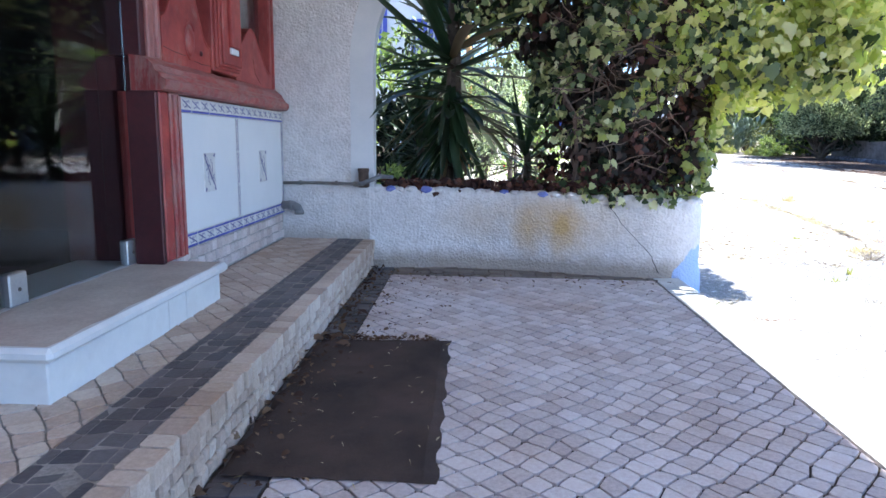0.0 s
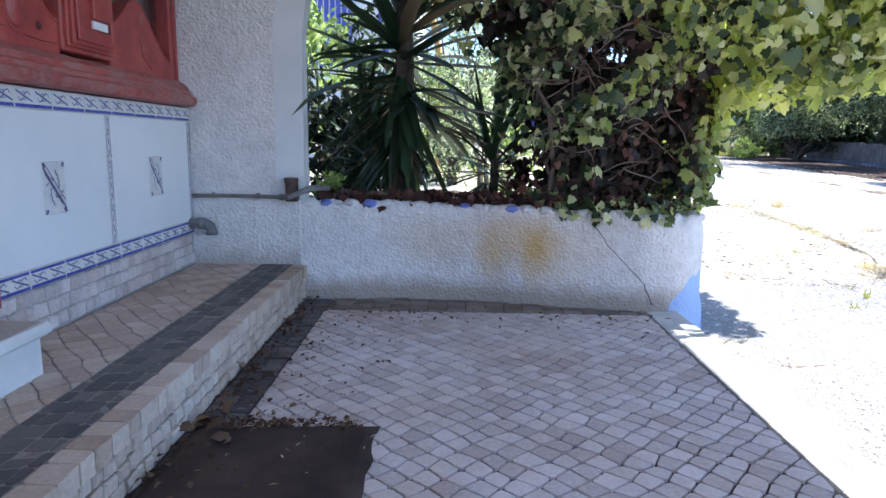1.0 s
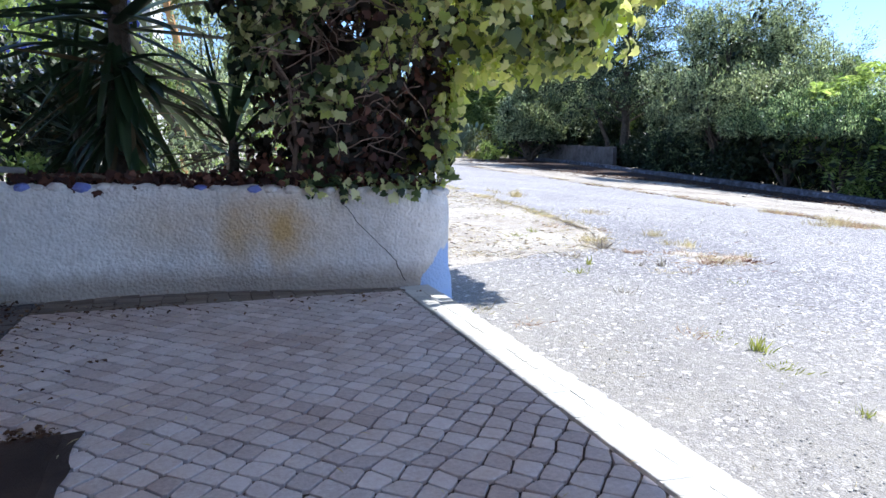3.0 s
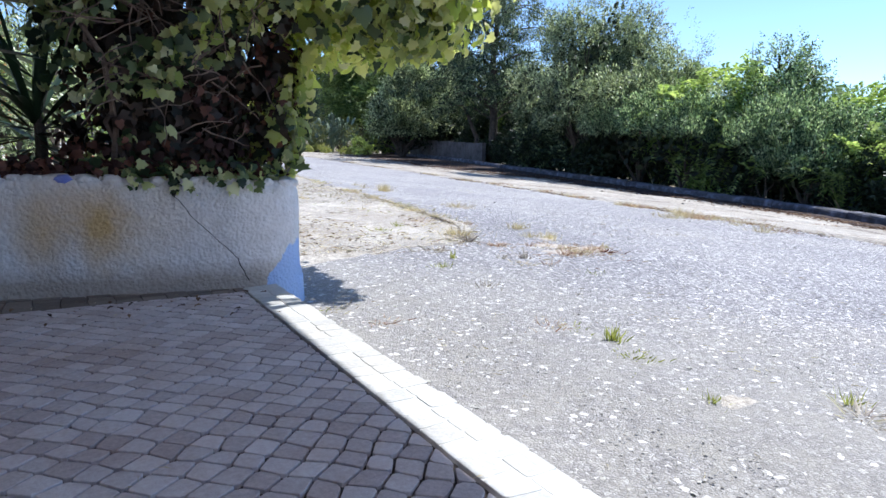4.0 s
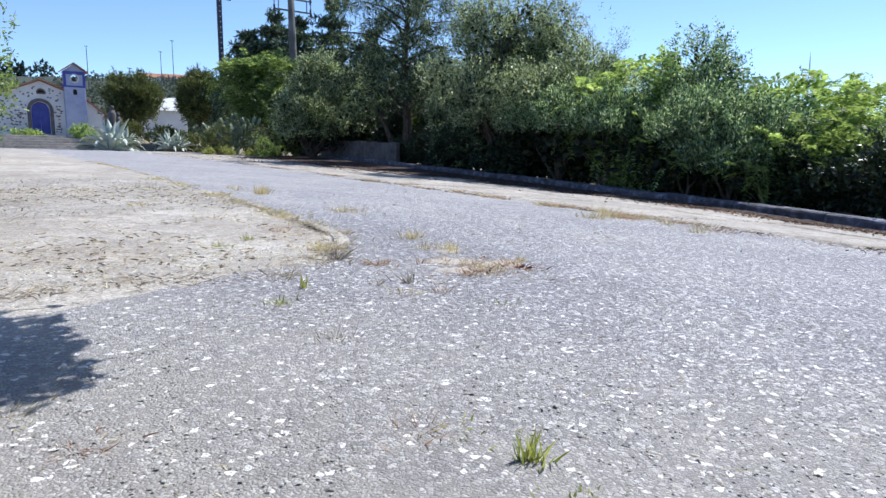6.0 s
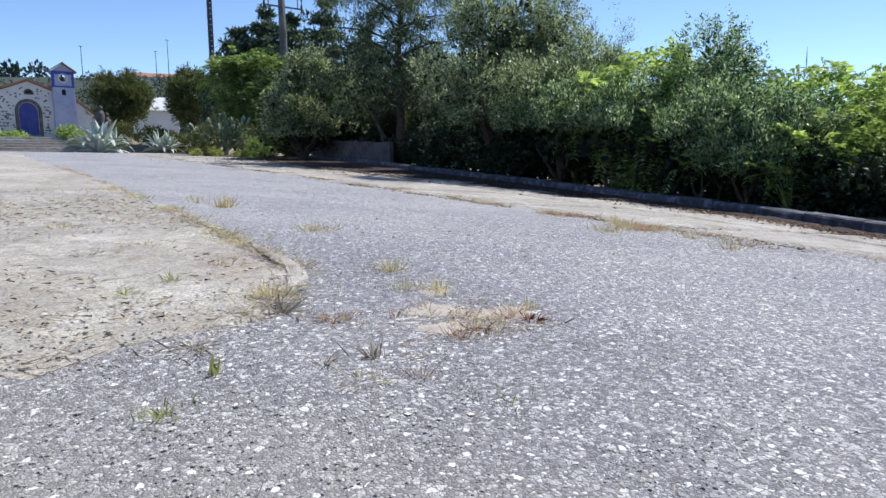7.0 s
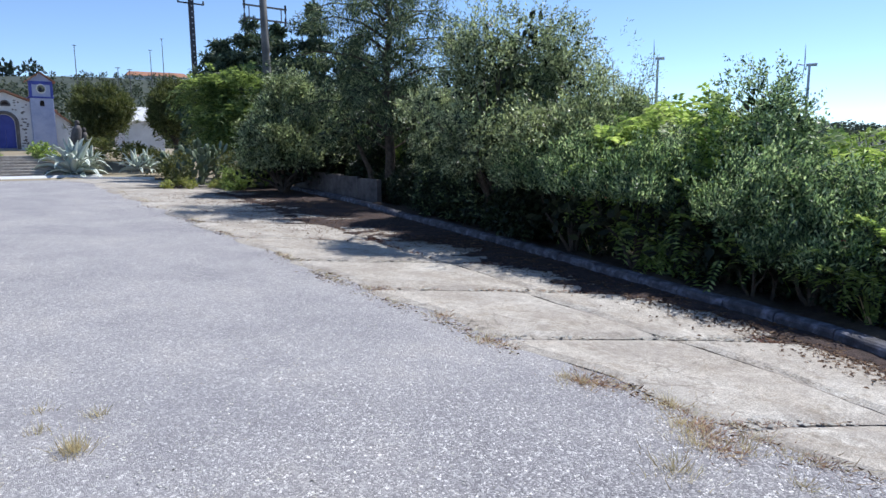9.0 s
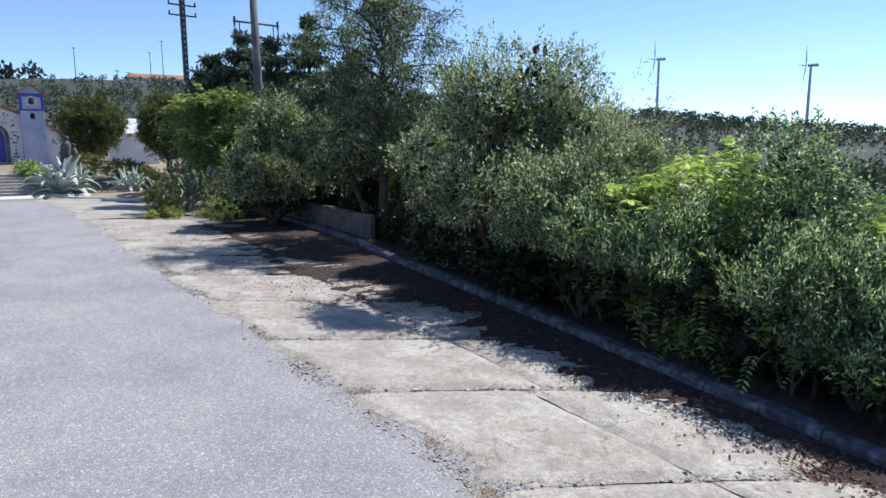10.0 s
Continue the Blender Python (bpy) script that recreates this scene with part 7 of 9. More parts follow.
# dark cedars on the skyline
for k, (x, y, h, r) in enumerate([(26.0, 46.3, 11.3, 2.3), (21.3, 46.0, 9.8, 2.5), (23.6, 47.0, 9.9, 2.5), (28.5, 45.0, 9.2, 2.4), (19.6, 46.6, 8.4, 2.3)]):
    t = thing("cedar", (x, y, 0.5), "dark blue-green cedar on the skyline", "tree", "dark cedars")
    part("trunk", G().tube([(x, y, 0.2), (x, y, h * 0.6), (x, y, h)], [0.25, 0.15, 0.02], 7), M_BARK, t)
    bl = []
    for i in range(9):
        f = i / 8
        zz, rr = 2.0 + (h - 2.2) * f, r * (1.25 * (1 - f) ** 0.55 + 0.12)
        for j in range(7):
            a = j * 0.9 + i * 0.55 + 0.3 * k
            ln = rr * rd.uniform(0.45, 1.25)
            for q in (0.3, 0.55, 0.8, 1.05):
                s_ = 0.14 + 0.2 * rr * (1.1 - q)
                bl.append((x + q * ln * math.cos(a), y + q * ln * math.sin(a), zz + rd.uniform(-0.15, 0.15) + 0.3 * q - 0.12 * q * q * ln, s_ * 1.2, s_ * 1.2, 0.12))
    P, D = crown(bl, 4200, 9, 0.45, 0.2, 0.0, 0.45, -0.8, 0.2, 110 + k, None, 0.8)
    leaves("crown", P, D, 0.36 * rng.uniform(0.6, 1.2, len(P)), 0.1, M_CONIFER, t)


def round_pine(x, y, z, h, r, zc, rz, label, seed):
    t = thing("stone_pine", (x, y, z), label, "tree")
    bl = lumps((x, y, zc), (r, r, rz), 34, seed, 0.26, -0.6)
    part("trunk", limbs(G().tube([(x, y, z - 0.1), (x + 0.05, y, z + 0.6 * (zc - z)), (x, y, zc)], [0.2, 0.16, 0.1], 8), (x, y, z + 0.35 * (zc - z)), bl[1:9], 0.08, seed), M_BARK, t)
    P, D = crown(bl, 4200, 14, 0.5, 0.35, 0.6, 0.4, -0.6, 0.25, seed, None, 0.7)
    leaves("crown", P, D, 0.32 * rng.uniform(0.6, 1.2, len(P)), 0.05, M_PINE, t)


round_pine(15.95, 64.0, 1.8, 6.2, 2.6, 4.95, 2.95, "rounded stone pine beside the chapel", 121)
round_pine(19.6, 57.0, 0.9, 6.5, 1.9, 4.7, 2.7, "rounded stone pine beyond the agaves", 122)

# ---- agaves, cactus, low bushes ----
def agave(at, n, length, width, seed, label):
    t = thing("agave", at, label, "agave", "agaves on the bank")
    rd = random.Random(seed)
    for k in range(n):
        u = (k + 0.5) / n
        a = 2.39996 * k
        el = radians(8 + 75 * u ** 1.3 + rd.uniform(-6, 6))
        p, d = Vector(at), Vector((math.cos(a) * math.cos(el), math.sin(a) * math.cos(el), math.sin(el)))
        s = d.cross(Vector((0, 0, 1))).normalized()
        v, f = [], []
        L, m = length * rd.uniform(0.75, 1.1), 8
        dr = rd.choice((0.08, 0.3, 0.5)) + 0.25 * (1 - u)
        for i in range(m + 1):
            q = i / m
            w = width * (0.75 + 0.9 * q - 1.65 * q ** 2.2) + 0.004
            up = s.cross(d)
            v += [p - s * w + up * w * 0.5, p - s * w * 0.4, p + s * w * 0.4, p + s * w + up * w * 0.5, p - up * (0.35 * w)]
            p = p + d * L / m
            d = (d + Vector((0, 0, -dr * q))).normalized()
        for i in range(m):
            b = 5 * i
            f += [[b, b + 1, b + 6, b + 5], [b + 1, b + 2, b + 7, b + 6], [b + 2, b + 3, b + 8, b + 7], [b + 4, b, b + 5, b + 9], [b + 3, b + 4, b + 9, b + 8]]
        part("leaf", G().add(v, f), M_AGAVE, t, "", True)
    return t


agave((12.05, 54.0, 0.35), 42, 2.7, 0.36, 1, "large pale blue-green agave beside the chapel steps")
agave((14.9, 50.0, 0.75), 24, 1.4, 0.15, 2, "small pale agave on the bank")
agave((15.7, 50.5, 0.8), 22, 1.4, 0.15, 3, "small dark agave on the bank")
agave((13.3, 55.2, 0.9), 26, 1.5, 0.15, 4, "agave behind the large one")


def build_cactus():
    at = (14.0, 35.2, gz1(14, 35.2))
    t = thing("prickly_pear", at, "large prickly pear cactus with grey-green pads", "cactus")
    rd = random.Random(31)

    def pad(p, d, s, r, deep):
        d = d.normalized()
        s = (s - s.dot(d) * d).normalized()
        w = d.cross(s)
        v, f = [], []
        n, m = 10, 6
        for j in range(m + 1):
            b = math.pi * j / m
            for i in range(n):
                a = 2 * math.pi * i / n
                rr = math.sin(b)
                q = p + d * r * (1 - math.cos(b)) + (s * math.cos(a) * 0.68 + w * math.sin(a) * 0.13) * r * rr
                v.append(q)
        for j in range(m):
            for i in range(n):
                f.append([j * n + i, j * n + (i + 1) % n, (j + 1) * n + (i + 1) % n, (j + 1) * n + i])
        part("pad", G().add(v, f), M_CACTUS, t, "", True)
        if deep:
            for _ in range(rd.choice((1, 2, 2))):
                a = rd.uniform(-0.9, 0.9)
                e = p + d * r * (1.5 + 0.4 * math.cos(a)) + s * math.sin(a) * 0.45 * r
                pad(e, d + s * math.sin(a) * 1.1 + w * rd.uniform(-0.5, 0.5) + Vector((0, 0, 0.35)), s + w * rd.uniform(-0.9, 0.9), r * rd.uniform(0.8, 1.0), deep - 1)

    for k in range(13):
        a = 2.4 * k
        p = Vector((at[0] + 1.0 * math.cos(a) * (k / 13) ** 0.5, at[1] + 0.7 * math.sin(a) * (k / 13) ** 0.5, at[2] - 0.05))
        pad(p, Vector((0.5 * math.cos(a), 0.4 * math.sin(a), 1)), Vector((rd.uniform(-1, 1), rd.uniform(-1, 1), 0)), rd.uniform(0.2, 0.27), 4)


build_cactus()
for k, (x, y, sx, sz, m, lab) in enumerate([(12.9, 34.4, 0.7, 1.3, M_SCRUB, "olive green scrub bush beside the cactus"), (15.6, 33.6, 1.3, 1.5, M_SCRUB, "yellow-green scrub bush at the road edge"), (14.6, 31.6, 1.0, 1.2, M_MIDGREEN, "low green bush at the road edge"),
                                            (12.6, 33.6, 0.8, 0.3, M_GREENGRASS, "low fresh green ground cover at the road edge"), (14.6, 33.2, 0.9, 0.3, M_GREENGRASS, "low green ground cover beside the cactus"),
                                            (10.7, 55.9, 0.9, 1.4, M_BRIGHT, "yellow-green bush beside the chapel steps"), (7.4, 57.2, 1.1, 0.8, M_BRIGHT, "low yellow-green bush on the chapel terrace"),
                                            (17.3, 52.0, 1.4, 1.7, M_SCRUB, "grey-green scrub on the bank"), (14.6, 58.0, 1.6, 1.4, M_SCRUB, "grey-green scrub below the pine"), (16.8, 55.5, 1.8, 1.5, M_SCRUB, "dry scrub bush on the bank"),
                                            (19.5, 43.0, 1.8, 2.2, M_DARKSHADELEAF, "dark bush behind the cactus"), (17.0, 41.0, 1.6, 2.6, M_PINE, "dark green bush below the trees")]):
    z = gz1(min(x, 17.8), y)
    small_bush((x, y, z), (sx, sx * 0.9, sz), int(1800 + 1500 * sx * sz), m, 0.13 if y < 50 else 0.2, 0.045 if y < 50 else 0.08, lab, "shrub", "bush", 0, 140 + k, 0.25)

# ---- chapel and its steps ----
def build_chapel():
    c = thing("chapel", (11, 76, 2.1), "small white chapel with blue door and blue-washed bell tower", "chapel")
    zb, y = 2.0, 74.0
    # nave front with gable, arched door opening left as a recess
    half, pk, ev, cx = 3.6, 7.05, 5.55, 10.35
    door = (9.5, 11.0, 2.25, 4.35)
    arc = [(10.25 + 0.75 * math.cos(a), 4.35 + 0.78 * math.sin(a)) for a in np.linspace(math.pi, 0, 11)]
    out = [(cx - half, zb), (9.5, zb)] + arc + [(11.0, zb), (cx + half, zb), (cx + half, ev), (cx, pk), (cx - half, ev)]
    n = len(out)
    g = G().add([(a, y, b) for a, b in out] + [(a, y + 0.4, b) for a, b in out], [list(range(n)), list(range(n, 2 * n))[::-1]] + [[i, n + i, n + (i + 1) % n, (i + 1) % n] for i in range(n)])
    wall = part("wall", g, M_CHAPEL, c, "white limewash with scattered dark stones")
    part("nave", G().box((cx - half + 0.05, y + 0.4, zb), (cx + half - 0.05, y + 11, ev - 0.1), 0.02), M_CHAPEL, c)
    rd = random.Random(3)
    k = 0
    while k < 120:
        a, b = rd.uniform(cx - half + 0.2, 12.1), rd.uniform(zb + 0.2, pk - 0.4)
        if b > ev + (pk - ev) * (1 - abs(a - cx) / half) - 0.3 or (9.1 < a < 11.4 and b < 5.5) or math.hypot(a - 10.4, b - 6.05) < 0.6:
            continue
        k += 1
        part("stone", G().ball((a, y - 0.005, b), (rd.uniform(0.07, 0.13), 0.03, rd.uniform(0.05, 0.09)), 7, 5), M_RUBBLE, wall)
    # roof: two pitches with eaves
    for s in (-1, 1):
        e = cx + s * (half + 0.35)
        sl = (pk - ev) / half
        v = [(cx, y - 0.3, pk + 0.05), (e, y - 0.3, ev - 0.35 * sl + 0.05), (e, y + 11.2, ev - 0.35 * sl + 0.05), (cx, y + 11.2, pk + 0.05)]
        v += [(a, b, z + 0.16) for a, b, z in v]
        part("roof", G().add(v, [[0, 1, 2, 3], [4, 5, 6, 7], [0, 1, 5, 4], [1, 2, 6, 5], [2, 3, 7, 6]]), M_ROOFTILE, c, "clay tile roof")
    # door leaves, surround, oculus
    for s in (0, 1):
        x0, x1 = (9.5, 10.24) if s == 0 else (10.26, 11.0)
        m = [(10.25 + 0.75 * math.cos(a), 4.35 + 0.78 * math.sin(a)) for a in (np.linspace(math.pi, math.pi / 2, 7) if s == 0 else np.linspace(math.pi / 2, 0, 7))]
        poly = [(x0, 2.2)] + ([] if s == 0 else [(10.26, 2.2)][:0]) + m + [(x1, 2.2)]
        n = len(poly)
        d = part("door", G().add([(a, y + 0.22, b) for a, b in poly] + [(a, y + 0.28, b) for a, b in poly], [list(range(n)), list(range(n, 2 * n))[::-1]] + [[i, n + i, n + (i + 1) % n, (i + 1) % n] for i in range(n)]), M_BLUEPAINT, c, "cobalt blue arched door leaf")
        for q in range(4):
            a = x0 + (x1 - x0) * (q + 0.5) / 4
            part("plank_bead", G().box((a - 0.02, y + 0.19, 2.3), (a + 0.02, y + 0.225, 4.4), 0.005), M_BLUEPAINT, d)
    ring = [(10.25 + 0.92 * math.cos(a), 4.35 + 0.95 * math.sin(a)) for a in np.linspace(math.pi, 0, 15)]
    part("door_surround", G().tube([(9.33, y - 0.02, 2.1)] + [(a, y - 0.02, b) for a, b in ring] + [(11.17, y - 0.02, 2.1)], 0.15, 6), M_RUBBLE, c, "stone arch round the door")
    oc = [(10.4 + 0.36 * math.cos(a), 5.9 + 0.42 * math.sin(a)) for a in np.linspace(0, math.pi, 9)]
    part("window", G().add([(a, y - 0.012, b) for a, b in oc], [list(range(9))]), M_CRACK, c, "dark half-round window")
    part("window_surround", G().tube([(a, y - 0.02, b) for a, b in oc + [oc[0]]], 0.07, 5), M_RUBBLE, c)
    # tower
    x0, x1, yt = 12.25, 14.05, 73.4
    tw = part("tower", G().box((x0, yt, 1.8), (x1, yt + 2.0, 6.62), 0.03), M_LILAC, c, "pale blue-washed bell tower")
    part("ledge", G().box((x0 - 0.06, yt - 0.06, 6.60), (x1 + 0.06, yt + 2.06, 6.74), 0.02), M_BLUEPAINT, tw)
    ho = [(13.15 + 0.36 * math.cos(a), 7.42 + 0.38 * math.sin(a)) for a in np.linspace(-math.pi / 2, 1.5 * math.pi, 17)[:-1]]
    fr = [(x0, 6.74), (x1, 6.74), (x1, 8.08), (13.15, 8.75), (x0, 8.08)]
    # belfry walls as two halves round the opening
    left = [(13.15, 6.74), (13.15, 7.04)] + ho[::-1][1:8] + [(13.15, 7.80), (13.15, 8.75), (x0, 8.08), (x0, 6.74)]
    right = [(13.15, 6.74), (x1, 6.74), (x1, 8.08), (13.15, 8.75), (13.15, 7.80)] + ho[1:8][::-1] + [(13.15, 7.04)]
    for poly in (left, right):
        n = len(poly)
        part("belfry_wall", G().add([(a, yt, b) for a, b in poly] + [(a, yt + 0.5, b) for a, b in poly], [list(range(n)), list(range(n, 2 * n))[::-1]] + [[i, n + i, n + (i + 1) % n, (i + 1) % n] for i in range(n)]), M_BLUEPAINT if poly is None else M_LILAC, tw)
    part("belfry_band", G().box((x0 - 0.02, yt - 0.03, 7.78), (x1 + 0.02, yt + 0.52, 8.08), 0.01), M_BLUEPAINT, tw, "cobalt blue band")
    for q in ((x0 - 0.02, x0 + 0.2), (x1 - 0.2, x1 + 0.02)):
        part("corner_band", G().box((q[0], yt - 0.025, 6.74), (q[1], yt + 0.3, 7.8), 0.01), M_BLUEPAINT, tw)
    part("opening_rim", G().tube([(a, yt - 0.02, b) for a, b in ho + [ho[0]]], 0.06, 6), M_CHAPEL, tw, "white rim round the bell opening")
    part("bell", G().tube([(13.15, yt + 0.25, 7.62), (13.15, yt + 0.25, 7.5), (13.15, yt + 0.25, 7.3), (13.15, yt + 0.25, 7.2)], [0.06, 0.14, 0.18, 0.24], 12), M_DARKPOLE, tw, "dark bronze bell", True)
    part("tower_window", G().box((12.98, yt - 0.012, 5.9), (13.32, yt + 0.05, 6.25), 0.01), M_CRACK, tw)
    part("tower_window", G().tube([(13.15, yt - 0.012, 6.25), (13.15, yt + 0.03, 6.25)], 0.17, 12), M_CRACK, tw)
    for s in (-1, 1):
        e = 13.15 + s * 1.15
        v = [(13.15, yt - 0.25, 8.78), (e, yt - 0.25, 7.95), (e, yt + 0.9, 7.95), (13.15, yt + 0.9, 8.78)]
        v += [(a, b, z + 0.12) for a, b, z in v]
        part("tower_roof", G().add(v, [[0, 1, 2, 3], [4, 5, 6, 7], [0, 1, 5, 4], [1, 2, 6, 5], [2, 3, 7, 6]]), M_ROOFTILE, tw)
    # lean-to on the tower's side
    v = [(14.05, 73.8, 1.8), (15.6, 73.8, 1.8), (15.6, 73.8, 4.15), (14.05, 73.8, 5.45)]
    v += [(a, b + 7, z) for a, b, z in v]
    part("annex_wall", G().add(v, [[0, 1, 2, 3], [4, 5, 6, 7], [1, 5, 6, 2], [0, 4, 7, 3]]), M_CHAPEL, c)
    v = [(14.0, 73.5, 5.5), (16.0, 73.5, 3.85), (16.0, 81, 3.85), (14.0, 81, 5.5)]
    v += [(a, b, z + 0.16) for a, b, z in v]
    part("annex_roof", G().add(v, [[0, 1, 2, 3], [4, 5, 6, 7], [0, 1, 5, 4], [1, 2, 6, 5], [2, 3, 7, 6]]), M_ROOFTILE, c)


build_chapel()


def build_steps():
    s = thing("steps", (8, 54, 0.15), "wide worn concrete steps up to the chapel", "steps")
    for k in range(8):
        part("step", G().box((2.5, 52.7 + 0.45 * k, -0.3), (11.35, 57.6, 0.22 + 0.18 * (k + 1)), 0.02), M_CONCRETE, s)
    v = [(-6.0, 51.9, gz1(2, 51.9) + 0.01), (13.4, 51.9, gz1(11, 51.9) + 0.01), (13.4, 52.62, gz1(11, 52.6) + 0.22), (-6.0, 52.62, gz1(2, 52.6) + 0.22)]
    tagged(part("painted_band", G().add(v + [(a, b, z - 0.3) for a, b, z in v], [[0, 1, 2, 3], [0, 4, 5, 1], [1, 5, 6, 2], [2, 6, 7, 3], [3, 7, 4, 0]]), M_MARBLE, None, "white painted ramp edge before the steps"), "", "kerb", "", "structure")
    k = thing("kerb", (9, 52.8, 0.2), "white painted edge at the foot of the steps", "kerb", "", "structure")
    pts = [(2.0, 52.75), (6.0, 52.75), (9.0, 52.7), (11.6, 52.5), (13.2, 49.5), (14.6, 45.5)]
    for a, b in zip(pts, pts[1:]):
        z = max(gz1(*a), gz1(*b))
        d = Vector((b[0] - a[0], b[1] - a[1])).normalized()
        nn = (-d.y * 0.25, d.x * 0.25)
        g = G().add([(a[0], a[1], gz1(*a) - 0.2), (b[0], b[1], gz1(*b) - 0.2), (b[0] + nn[0], b[1] + nn[1], gz1(*b) - 0.2), (a[0] + nn[0], a[1] + nn[1], gz1(*a) - 0.2),
                     (a[0], a[1], gz1(*a) + 0.12), (b[0], b[1], gz1(*b) + 0.12), (b[0] + nn[0], b[1] + nn[1], gz1(*b) + 0.12), (a[0] + nn[0], a[1] + nn[1], gz1(*a) + 0.12)],
                    [[4, 5, 6, 7], [0, 1, 5, 4], [1, 2, 6, 5], [2, 3, 7, 6], [3, 0, 4, 7]])
        part("kerb_stone", g, M_MARBLE, k)


build_steps()


def build_statue():
    g = G()
    rd = random.Random(5)
    x, y, z = 13.5, 60.0, 1.6
    g.box((x - 0.55, y - 0.5, z), (x + 0.55, y + 0.5, z + 0.7), 0.05)
    g.tube([(x - 0.1, y, z + 0.7), (x - 0.15, y, z + 1.3), (x - 0.05, y, z + 1.9), (x, y, z + 2.25)], [0.42, 0.38, 0.34, 0.16], 9)
    g.ball((x - 0.02, y, z + 2.42), (0.17, 0.18, 0.2), 9, 7)
    g.tube([(x + 0.45, y, z + 0.7), (x + 0.42, y, z + 1.3), (x + 0.4, y, z + 1.75)], [0.3, 0.27, 0.14], 8)
    g.ball((x + 0.4, y, z + 1.92), (0.15, 0.15, 0.17), 9, 7)
    tagged(part("statue", g, M_STATUE, None, "dark weathered stone group on a plinth", True), "", "statue")


build_statue()


def build_poles():
    p = thing("power_pole", (20.62, 54.8, 0.3), "dark perforated steel power pole with small cross arms", "pole")
    x, y = 20.62, 54.8
    part("mast", G().box((x - 0.17, y - 0.14, 0.0), (x + 0.17, y + 0.14, 14.4), 0.02), M_DARKPOLE, p)
    for k in range(22):
        z = 5.5 + 0.4 * k
        part("hole", G().box((x - 0.05, y - 0.146, z), (x + 0.05, y - 0.13, z + 0.1), 0.004), M_TURBINE, p)
    for z, w in ((13.2, 0.95), (12.5, 0.95)):
        a = part("cross_arm", G().box((x - w, y - 0.06, z), (x + w, y + 0.06, z + 0.09), 0.01), M_DARKPOLE, p)
        for q in (-w + 0.05, w - 0.05):
            part("insulator", G().tube([(x + q, y, z + 0.08), (x + q, y, z + 0.32)], [0.07, 0.05], 8), M_POLE, a)
    p = thing("power_pole", (19.17, 38.85, 0.4), "thick concrete power pole with a double steel cross arm", "pole")
    x, y = 19.17, 38.85
    part("mast", G().tube([(x + 0.05, y, 0.2), (x, y, 6.0), (x - 0.08, y, 11.6)], [0.27, 0.22, 0.17], 10), M_POLE, p, "", True)
    for z in (9.45, 8.78):
        part("cross_arm", G().box((17.98, y - 0.1, z), (20.42, y + 0.0, z + 0.08), 0.01), M_POLE, p)
        for q in (18.05, 20.35):
            part("insulator", G().tube([(q, y - 0.05, z - 0.16), (q, y - 0.05, z + 0.26)], [0.05, 0.06], 8), M_DARKPOLE, p)
    for q in (18.04, 18.3, 20.1, 20.36):
        part("strut", G().box((q - 0.02, y - 0.09, 8.8), (q + 0.02, y - 0.03, 9.5), 0.005), M_POLE, p)


build_poles()


def away(az, r):
    return 5 + r * math.sin(radians(az)), 5 + r * math.cos(radians(az))


